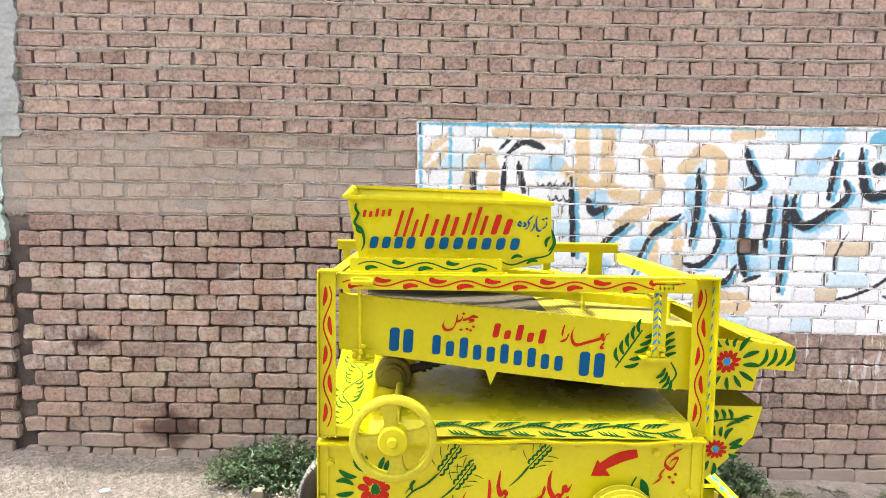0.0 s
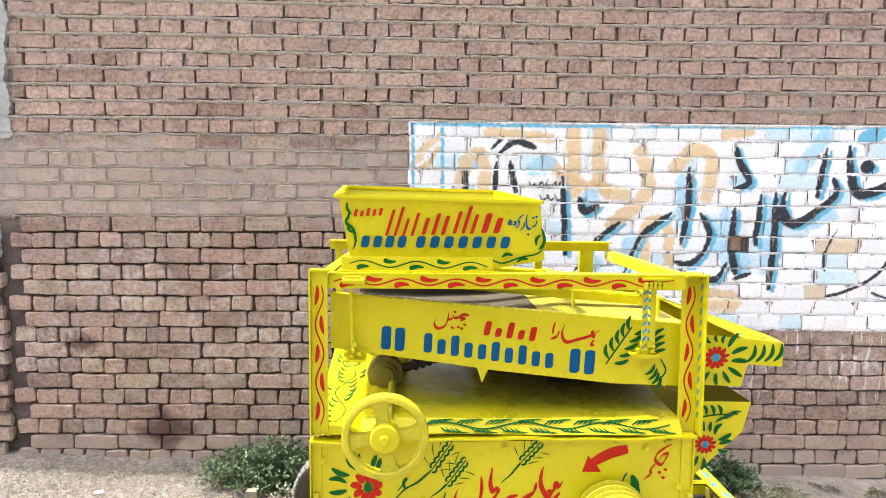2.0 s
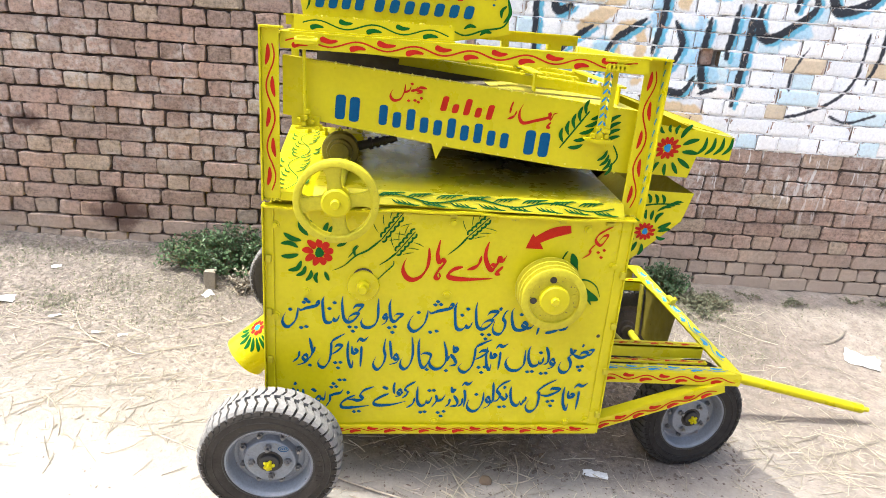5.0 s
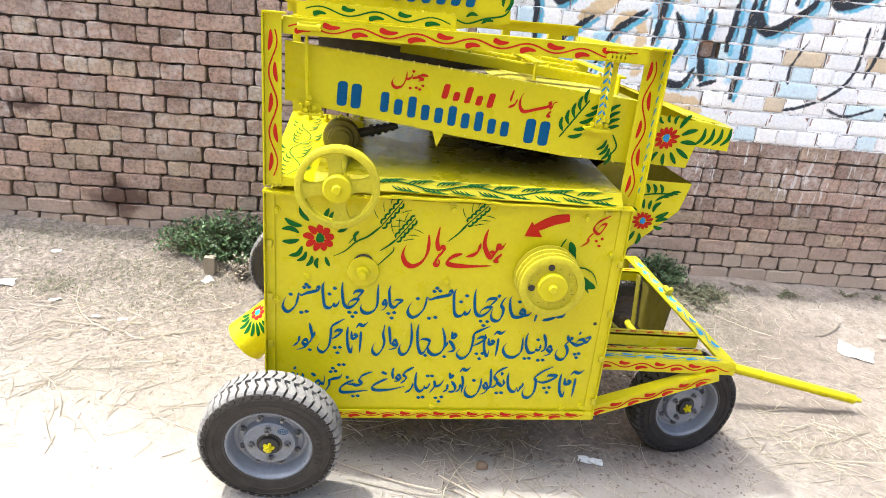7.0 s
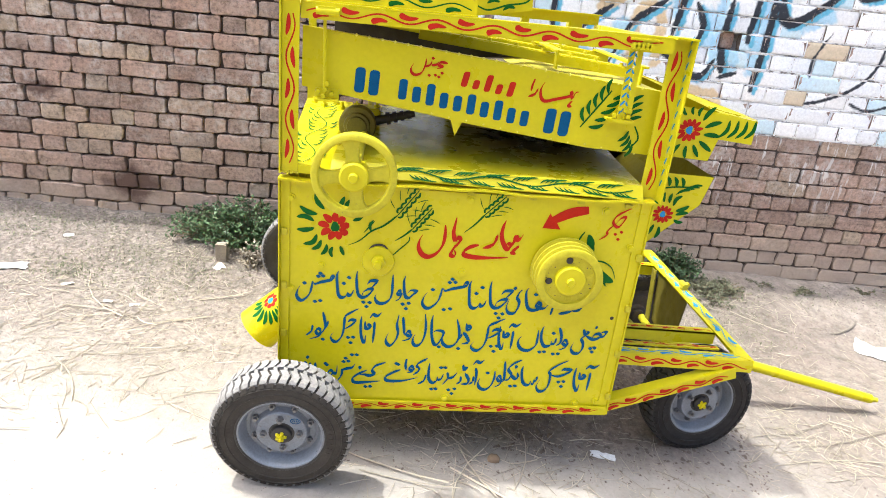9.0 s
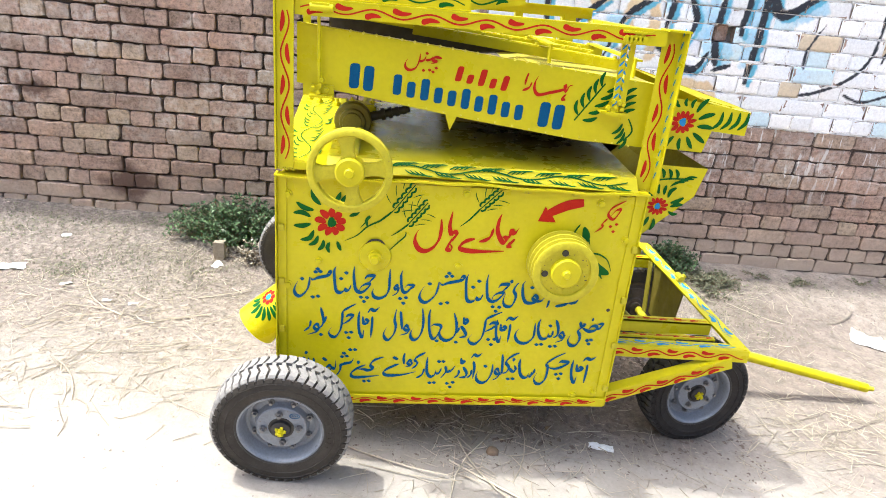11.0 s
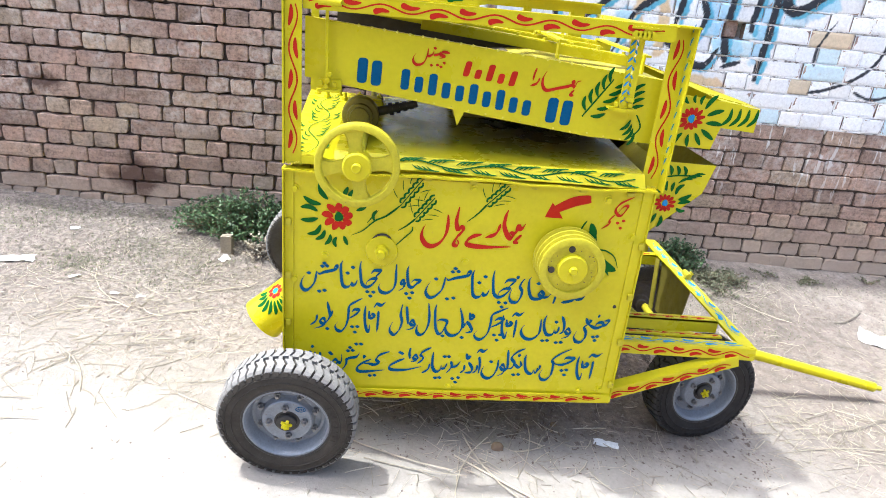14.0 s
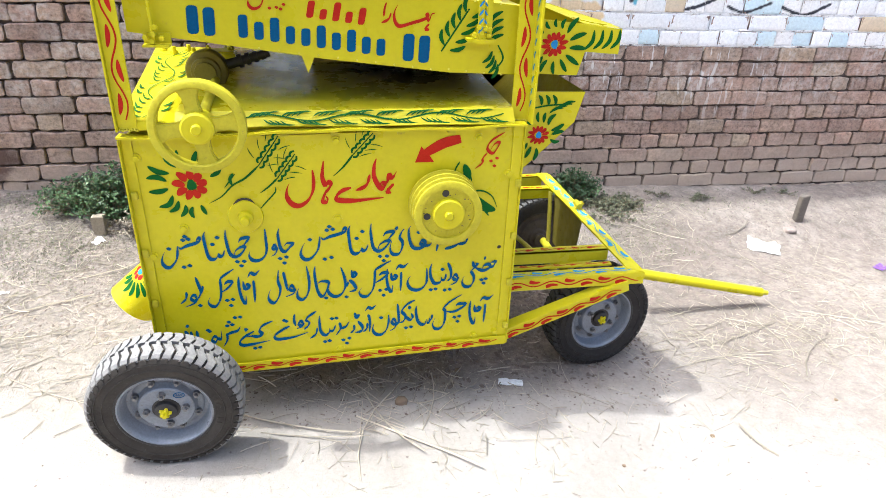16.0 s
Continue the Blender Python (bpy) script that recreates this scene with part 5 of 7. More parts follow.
    for dx, dz in ((-0.02, 0.014), (0.0, 0.02), (0.02, 0.014), (0.01, 0.03), (-0.008, 0.034), (0.022, 0.028)):
        tube(bm, (0.604 + dx, 1.882, 1.18 + dz), (0.604 + dx - 0.004, 1.866, 1.18 + dz), 0.0078, 0.0066, 6)
    part("bolt_cluster", bm, YELLOW, br, bevel=0.001)
    bm = bmesh.new()
    box(bm, 0.575, 0.655, 1.836, 1.878, 1.400, 1.406)
    for k in range(5):
        tube(bm, (0.588 + 0.012 * k, 1.836, 1.386), (0.588 + 0.012 * k, 1.862, 1.386), 0.010, n=8)
    part("hanger_pin", bm, YELLOW, br, bevel=0.001)


build_shaker()


def build_hopper():
    HY, HB = 1.930, 2.300
    front = [(-0.274, 1.624), (0.304, 1.611), (0.322, 1.444), (0.164, 1.416), (-0.238, 1.424)]
    back = [(-0.298, 1.655), (0.205, 1.642), (0.215, 1.475), (0.12, 1.416), (-0.250, 1.424)]
    bm = bmesh.new()
    a = [bm.verts.new((x, HY + (1.62 - z) * 0.06, z)) for x, z in front]
    c = [bm.verts.new((x, HB - (1.62 - z) * 0.35, z)) for x, z in back]
    bm.faces.new(a), bm.faces.new(c[::-1])
    for i in range(1, 5):
        bm.faces.new((a[i], c[i], c[(i + 1) % 5], a[(i + 1) % 5]))
    bmesh.ops.recalc_face_normals(bm, faces=bm.faces)
    bmesh.ops.solidify(bm, geom=bm.faces[:], thickness=0.004)
    hop = part("hopper", bm, YELLOW, machine, "open yellow feed hopper with painted lettering", bevel=0.0008)
    bm = bmesh.new()
    ring = [(-0.280, HY - 0.006, 1.624), (0.308, HY - 0.006, 1.611), (0.210, HB + 0.004, 1.642), (-0.304, HB + 0.004, 1.655)]
    for p, q in zip(ring, ring[1:] + ring[:1]):
        beam(bm, p, q, 0.014, 0.010)
    part("hopper_rim", bm, YELLOW, hop, bevel=0.0015)
    pl = Plane((0, HY, 1.62), (1, 0, 0), (0, -0.06, 1), 0.006)
    v = lambda z: z - 1.62
    # a person's name and a telephone number stay plain bars
    bars("painted_bar", pl, 0.125, 0.195, v(1.522), v(1.586), 2, RED, hop, 0.0, (0.9, 0.7), 0.5, 0.3, "plain red painted bar")
    bars("painted_bar", pl, 0.045, 0.120, v(1.520), v(1.600), 3, RED, hop, 0.0, (0.8, 1.0, 0.7), 0.42, 0.3, "plain red painted bar")
    bars("painted_bar", pl, -0.045, 0.038, v(1.516), v(1.585), 3, RED, hop, 0.0, (0.7, 0.9, 0.8), 0.42, 0.3, "plain red painted bar")
    bars("painted_bar", pl, -0.149, -0.052, v(1.512), v(1.596), 4, RED, hop, 0.0, (0.9, 1.0, 0.6, 0.8), 0.36, 0.3, "plain red painted bar")
    bars("painted_bar", pl, -0.235, -0.146, v(1.566), v(1.590), 5, RED, hop, 0.05, (0.9, 0.7, 1.0, 0.8), 0.5, 0.2, "small red painted bar")
    bars("painted_bar", pl, -0.218, -0.078, v(1.478), v(1.512), 4, BLUE, hop, 0.0, (1.0,), 0.66, 0.2, "plain blue painted bar")
    bars("painted_bar", pl, -0.062, 0.222, v(1.478), v(1.512), 7, BLUE, hop, 0.0, (1.0,), 0.62, 0.2, "plain blue painted bar")
    write("تیار کردہ", pl, 0.213, v(1.519), BLUE, hop, 0.0075)
    bm = bmesh.new()
    stroke(bm, pl, [(-0.252, v(1.600)), (-0.243, v(1.575)), (-0.252, v(1.55)), (-0.232, v(1.53)), (-0.225, v(1.495)), (-0.234, v(1.47))], 0.009, "leaf", 6)
    leaf(bm, pl, -0.236, v(1.575), 110, 0.035, 0.008)
    leaf(bm, pl, -0.230, v(1.52), 125, 0.03, 0.009)
    stroke(bm, pl, [(0.302, v(1.475)), (0.318, v(1.50)), (0.308, v(1.54))], 0.010, "leaf", 6)
    stroke(bm, pl, [(0.165, v(1.445)), (0.20, v(1.435)), (0.25, v(1.452)), (0.30, v(1.464)), (0.318, v(1.49))], 0.005, "flat", 6)
    for x, z, d in ((0.195, 1.452, 10), (0.24, 1.438, 15), (0.295, 1.487, 70)):
        leaf(bm, pl, x, v(z), d, 0.034, 0.010)
    painted("painted_leaves", bm, GREEN, hop, "green painted leaf strokes")
    # channel under the hopper
    bm = bmesh.new()
    box(bm, -0.258, 0.165, 1.872, 1.877, 1.4165, 1.456)
    box(bm, -0.270, 0.168, 1.862, 1.94, 1.4155, 1.4195)
    chn = part("hopper_channel", bm, YELLOW, machine, bevel=0.001)
    wave_vine("painted_vine", Plane((0, 1.872, 0), (1, 0, 0), (0, 0, 1)), (-0.235, 1.438), (0.150, 1.434), 0.009, 0.004, GREEN, GREEN, chn, 0.15, 0.036)
    bm = bmesh.new()
    for k in range(26):
        bmesh.ops.create_icosphere(bm, subdivisions=1, radius=0.0026 + 0.0009 * math.sin(k * 5.1), matrix=Matrix.Translation((-0.25 + 0.016 * k + 0.004 * math.sin(k * 2.3), 1.873, 1.4565 + 0.001 * math.sin(k * 3))))
    part("weld_bead", bm, YELLOW_DULL, chn, smooth=True)


build_hopper()


def build_drive():
    # spoked pulley on the eccentric shaft
    CX, CY, CZ = -0.124, 1.722, 1.000
    R = 0.113
    bm = bmesh.new()
    lathe(bm, [(R - 0.020, 0.012), (R, 0.014), (R, -0.014), (R - 0.004, -0.017), (R - 0.016, -0.017), (R - 0.020, -0.012), (R - 0.020, 0.012)], CX, CY, CZ, 56)
    wheel = part("spoked_pulley", bm, YELLOW_DULL, machine, "yellow cast pulley with four spokes", smooth=True)
    bm = bmesh.new()
    for k in range(4):
        a = radians(98 + 90 * k)
        ca, sa = math.cos(a), math.sin(a)
        ring = []
        for r, w, t in ((0.024, 0.022, 0.010), (0.050, 0.0175, 0.008), (0.072, 0.0185, 0.008), (R - 0.027, 0.024, 0.009), (R - 0.016, 0.036, 0.010)):
            ring.append([bm.verts.new((CX + r * ca - s * w * sa, CY + y * t, CZ + r * sa + s * w * ca)) for s, y in ((-1, -1), (1, -1), (1, 1), (-1, 1))])
        for p, q in zip(ring, ring[1:]):
            for i in range(4):
                bm.faces.new((p[i], p[(i + 1) % 4], q[(i + 1) % 4], q[i]))
        bm.faces.new(ring[0][::-1]), bm.faces.new(ring[-1])
    part("spokes", bm, YELLOW_DULL, wheel, bevel=0.003)
    bm = bmesh.new()
    lathe(bm, [(0.0, -0.038), (0.0105, -0.038), (0.013, -0.035), (0.013, -0.026), (0.034, -0.026), (0.039, -0.022), (0.040, 0.02), (0.0, 0.02)], CX, CY, CZ, 36)
    part("hub", bm, YELLOW, wheel, smooth=True)
    bm = bmesh.new()
    tube(bm, (CX, CY, CZ), (CX - 0.012, 2.60, 1.058), 0.0125, n=14)
    shaft = part("shaft", bm, YELLOW_DULL, machine, smooth=True)
    bm = bmesh.new()
    lathe(bm, [(0.0, -0.035), (0.030, -0.035), (0.032, -0.028), (0.026, -0.026), (0.040, -0.024), (0.043, -0.012), (0.036, -0.010), (0.056, -0.006), (0.060, 0.0), (0.060, 0.03), (0.054, 0.036), (0.0, 0.036)], CX - 0.03, 2.14, 1.048, 36)
    part("eccentric", bm, DARK_STEEL, shaft, "greasy dark yellow eccentric drum", smooth=True)
    bm = bmesh.new()
    tube(bm, (CX + 0.0, 2.16, 1.056), (CX + 0.15, 2.16, 1.098), 0.016, 0.011, n=12)
    for k in range(4):
        tube(bm, (CX + 0.06 + 0.022 * k, 2.16, 1.073 + 0.006 * k), (CX + 0.072 + 0.022 * k, 2.16, 1.076 + 0.006 * k), 0.020 - 0.002 * k, n=10)
    part("connecting_rod", bm, GREASE_AND_GAPS, shaft, "black greasy connecting rod", smooth=True)
    bm = bmesh.new()
    box(bm, CX - 0.07, CX + 0.035, 2.30, 2.38, 1.035, 1.075)
    for x in (-0.05, 0.02):
        tube(bm, (CX + x, 2.34, 1.07), (CX + x, 2.34, 1.09), 0.012, n=6)
    part("bearing_block", bm, YELLOW, shaft, bevel=0.006)
    bm = bmesh.new()
    for x, y in ((-0.34, 2.50), (-0.30, 2.46), (-0.26, 2.50), (-0.235, 2.44)):
        bm = bmesh.new()
        tube(bm, (x, y, 1.04), (x, y, 1.052), 0.013, n=6)
        tube(bm, (x, y, 1.05), (x, y, 1.066), 0.007, n=8)
        part("cover_bolt", bm, YELLOW, shaft)
    # dark bar drawn for the shade of the slot
    bm = bmesh.new()
    box(bm, CX - 0.02, CX + 0.06, 2.02, 2.05, 0.985, 0.99)
    part("shaft_slot", bm, GREASE_AND_GAPS, shaft)

    # double-grooved belt pulley on the panel
    px, pz = 0.502, 0.738
    bm = bmesh.new()
    prof = [(0.0, -0.036), (0.0735, -0.036), (0.0745, -0.045), (0.093, -0.046), (0.096, -0.044), (0.096, -0.038)]
    for k in range(3):
        y = -0.038 + 0.026 * k
        prof += [(0.074, y + 0.006), (0.074, y + 0.014), (0.097 + 0.002 * k, y + 0.020), (0.097 + 0.002 * k, y + 0.026)]
    lathe(bm, prof + [(0.0, 0.046)], px, 1.778, pz, 64)
    pu = part("belt_pulley", bm, YELLOW_DULL, machine, "yellow double-grooved belt pulley with worn face", smooth=True)
    bm = bmesh.new()
    lathe(bm, [(0.0, -0.064), (0.010, -0.064), (0.012, -0.061), (0.013, -0.054), (0.041, -0.054), (0.044, -0.051), (0.045, -0.034), (0.0, -0.034)], px, 1.778, pz, 32)
    part("hub", bm, YELLOW, pu, smooth=True)
    # no real openings: two of the discs are coloured dark as shaded holes
    for k in range(4):
        a = radians(98 + 90 * k)
        x, z = px + 0.0595 * math.cos(a), pz + 0.0595 * math.sin(a)
        bm = bmesh.new()
        lathe(bm, [(0.0105, -0.0355), (0.0095, -0.0378), (0.0075, -0.0368), (0.0, -0.0368)], x, 1.778, z, 14)
        part("pulley_hole", bm, GREASE_AND_GAPS if k in (0, 1) else YELLOW_DULL, pu)
    bm = bmesh.new()
    rr = random.Random(8)
    for _ in range(26):
        a, q = rr.uniform(0, 6.28), 0.050 + 0.022 * rr.random() ** 0.5
        bmesh.ops.create_icosphere(bm, subdivisions=1, radius=rr.uniform(0.0008, 0.0020), matrix=Matrix.Translation((px + q * math.cos(a), 1.7420, pz + q * math.sin(a))) @ Matrix.Diagonal((1.3, 0.35, 1, 1)))
    tagged(part("rust_specks", bm, RUST, pu), kind="stuff")
    bm = bmesh.new()
    tube(bm, (px, 1.79, pz), (px, 1.832, pz), 0.02, n=14)
    part("shaft_end", bm, YELLOW, pu, smooth=True)
    # idler stub
    bm = bmesh.new()
    lathe(bm, [(0.0, -0.042), (0.011, -0.042), (0.013, -0.038), (0.013, -0.024), (0.020, -0.022), (0.021, -0.008), (0.046, -0.007), (0.048, -0.003), (0.048, 0.0)], -0.050, PY, 0.715, 30)
    st = part("shaft_stub", bm, YELLOW, machine, smooth=True)
    # dark stroke drawn for the shade in the curved slot
    bm = bmesh.new()
    pl = Plane((0, PY, 0), (1, 0, 0), (0, 0, 1), 0.004)
    stroke(bm, pl, [(-0.078, 0.752), (-0.066, 0.764), (-0.05, 0.768), (-0.034, 0.764), (-0.024, 0.752)], 0.007, "flat", 4)
    painted("shaft_slot", bm, GREASE_AND_GAPS, st)


build_drive()


def build_outlet():
    bm = bmesh.new()
    p, q = Vector((-0.30, 2.05, 0.49)), Vector((-0.448, 2.03, 0.345))
    tube(bm, p, q, 0.062, 0.078, n=32, caps=False)
    bmesh.ops.recalc_face_normals(bm, faces=bm.faces)
    bmesh.ops.solidify(bm, geom=bm.faces[:], thickness=0.004)
    out = part("outlet_pipe", bm, YELLOW, machine, "round yellow outlet pipe with painted leaves", smooth=True)
    d = (q - p).normalized()
    s = d.cross(Vector((0, -1, 0))).normalized()

    def on_pipe(a, b):
        """The pipe's face: a round it in metres from the flower, b down it."""
        ang, w = 0.95 - a / 0.07, 0.085 + b
        return p + d * w + (0.0637 + 0.077 * w) * (math.cos(ang) * Vector((0, -1, 0)) + math.sin(ang) * s)

    bm, br, bb = bmesh.new(), bmesh.new(), bmesh.new()
    for k in range(9):
        f = radians(-28 + 17 * k)
        r0, l = 0.033, 0.046 if 1 < k < 7 else 0.034
        u, w = math.sin(f), math.cos(f)
        stroke(bm, on_pipe, [(r0 * u, r0 * w), ((r0 + 0.55 * l) * u + 0.005, (r0 + 0.55 * l) * w), ((r0 + l) * u, (r0 + l) * w)], 0.0125, "leaf", 6)
    for k in range(8):
        f = radians(45 * k + 10)
        blob(br, on_pipe, 0.019 * math.sin(f), 0.019 * math.cos(f), 0.0068, 0.0085, 10, 0.06)
    blob(bb, on_pipe, 0, 0, 0.009, 0.011, 12, 0.05)
    painted("painted_leaves", bm, GREEN, out, "green painted leaf strokes")
    painted("painted_petals", br, RED, out)
    painted("painted_dot", bb, SKYBLUE, out)


build_outlet()


def build_platform():
    Z, Y0, Y1, X1 = 0.405, 1.925, 2.935, 1.245
    XB = PX1 - 0.004
    # near beam
    bm = bmesh.new()
    box(bm, XB, X1, Y0, Y0 + 0.005, Z - 0.045, Z)
    box(bm, XB, X1 - 0.02, Y0 + 0.005, Y0 + 0.05, Z - 0.005, Z)
    near = part("platform_beam", bm, YELLOW, machine, bevel=0.001)
    wave_vine("painted_vine", Plane((0, Y0, 0), (1, 0, 0), (0, 0, 1)), (XB + 0.03, Z - 0.022), (X1 - 0.02, Z - 0.022), 0.009, 0.005, RED, RED, near, 0.125, 0.040)
    wave_vine("painted_vine", Plane((0, Y0 + 0.025, Z), (1, 0, 0), (0, 1, 0)), (XB + 0.03, 0), (X1 - 0.04, 0), 0.009, 0.0045, SKYBLUE, SKYBLUE, near, 0.15, 0.040)
    # end beam
    bm = bmesh.new()
    prism_pts = [(X1 - 0.05, Y0 + 0.03), (X1, Y0), (X1 - 0.015, Y1), (X1 - 0.07, Y1)]
    a = [bm.verts.new((x, y, Z + 0.001)) for x, y in prism_pts]
    c = [bm.verts.new((x, y, Z - 0.005)) for x, y in prism_pts]
    bm.faces.new(a), bm.faces.new(c[::-1])
    for i in range(4):
        bm.faces.new((a[i], c[i], c[(i + 1) % 4], a[(i + 1) % 4]))
    box(bm, X1 - 0.007, X1 - 0.002, Y0 + 0.006, Y1, Z - 0.05, Z - 0.006)
    endb = part("platform_beam", bm, YELLOW, machine)
    wave_vine("painted_vine", Plane((X1 - 0.012, 0, Z + 0.001), (-0.012, 1, 0), (-1, 0, 0)), (Y0 + 0.09, -0.012), (Y1 - 0.04, -0.006), 0.009, 0.0042, SKYBLUE, SKYBLUE, endb, 0.19, 0.05)
    bm = bmesh.new()
    tube(bm, (1.205, 2.49, Z), (1.235, 2.49, Z + 0.03), 0.010, n=8)
    tube(bm, (1.215, 2.47, Z + 0.02), (1.215, 2.52, Z + 0.02), 0.012, n=8)
    part("hook", bm, YELLOW_DULL, endb, smooth=True)
    # inner bars
    for y in (2.12, 2.74, 2.90):
        bm = bmesh.new()
        box(bm, XB, X1 - 0.05, y, y + 0.005, Z - 0.05, Z - 0.004)
        box(bm, XB, X1 - 0.05, y, y + 0.04, Z - 0.009, Z - 0.004)
        pb = part("platform_bar", bm, YELLOW, machine)
        wave_vine("painted_vine", Plane((0, y + 0.02, Z - 0.004), (1, 0, 0), (0, 1, 0)), (XB + 0.02, 0), (X1 - 0.06, 0), 0.005, 0.003, RED, RED, pb, 0.12, 0.03)
    bm = bmesh.new()
    box(bm, XB, X1 - 0.09, Y0 + 0.075, Y0 + 0.095, Z - 0.008, Z - 0.002)
    pb = part("platform_bar", bm, YELLOW, machine)
    wave_vine("painted_vine", Plane((0, Y0 + 0.085, Z - 0.002), (1, 0, 0), (0, 1, 0)), (XB + 0.02, 0), (X1 - 0.10, 0), 0.004, 0.003, RED, RED, pb, 0.12, 0.022)
    # slanting braces
    for y in (1.86, 2.93):
        bm = bmesh.new()
        p, q = (PX1 - 0.02, y, 0.222), (1.19, y + 0.062 if y < 2 else y, Z - 0.048)
        a, b = Vector(p), Vector(q)
        dd = (b - a).normalized()
        up = Vector((0, 1, 0)).cross(dd)
        up = up if up.z > 0 else -up
        beam(bm, a, b, 0.004, 0.040)
        beam(bm, a + up * 0.02 + Vector((0, 0.02, 0)), b + up * 0.02 + Vector((0, 0.02, 0)), 0.040, 0.004)
        brc = part("brace", bm, YELLOW, machine)
        if y < 2:
            pl = Plane(a + Vector((0, -0.003, 0)), dd, up, 0.001)
            wave_vine("painted_vine", pl, (0.03, -0.002), ((b - a).length - 0.03, -0.002), 0.008, 0.005, RED, RED, brc, 0.125, 0.040)
    # bracket over the far wheel and the steering rod, their shade put into the colour
    bm = bmesh.new()
    v = [bm.verts.new((x, y, z)) for x in (1.188, 1.194) for y, z in ((2.38, 0.399), (2.70, 0.399), (2.66, 0.17), (2.42, 0.17))]
    for q in ((0, 1, 2, 3), (7, 6, 5, 4), (0, 4, 5, 1), (1, 5, 6, 2), (2, 6, 7, 3), (3, 7, 4, 0)):
        bm.faces.new([v[i] for i in q])
    plate = part("axle_bracket", bm, GREASY_SHADED, machine, "greasy yellow bracket plate over the axle, darkened for the body's shade")
    bm = bmesh.new()
    beam(bm, (1.170, 2.705, 0.399), (1.170, 2.665, 0.17), 0.005, 0.040)
    part("flange", bm, SHADED_YELLOW, plate)
    bm = bmesh.new()
    tube(bm, (0.93, 2.56, 0.30), (1.10, 2.06, 0.235), 0.010, n=10)
    part("steering_rod", bm, SHADED_YELLOW, machine, smooth=True)
    bm = bmesh.new()
    tube(bm, (1.165, 2.05, 0.152), (1.165, 2.80, 0.150), 0.017, n=12)
    part("front_axle", bm, YELLOW_DULL, machine, smooth=True)
    bm = bmesh.new()
    tube(bm, (-0.292, 1.66, 0.238), (-0.42, 2.94, 0.240), 0.017, n=12)
    part("rear_axle", bm, YELLOW_DULL, machine, smooth=True)
    bm = bmesh.new()
    tip = Vector((2.115, 2.375, ground_height(2.12, 2.375) + 0.072))
    tube(bm, (1.02, 2.41, 0.226), tip, 0.023, 0.021, n=16)
    tow = part("tow_bar", bm, YELLOW, machine, "round yellow tow bar held just over the ground", smooth=True)
    bm = bmesh.new()
    tube(bm, tip, tip + Vector((0.032, -0.001, -0.004)), 0.011, n=10)
    part("tow_pin", bm, YELLOW_DULL, tow, smooth=True)


build_platform()

RADIUS = 0.207


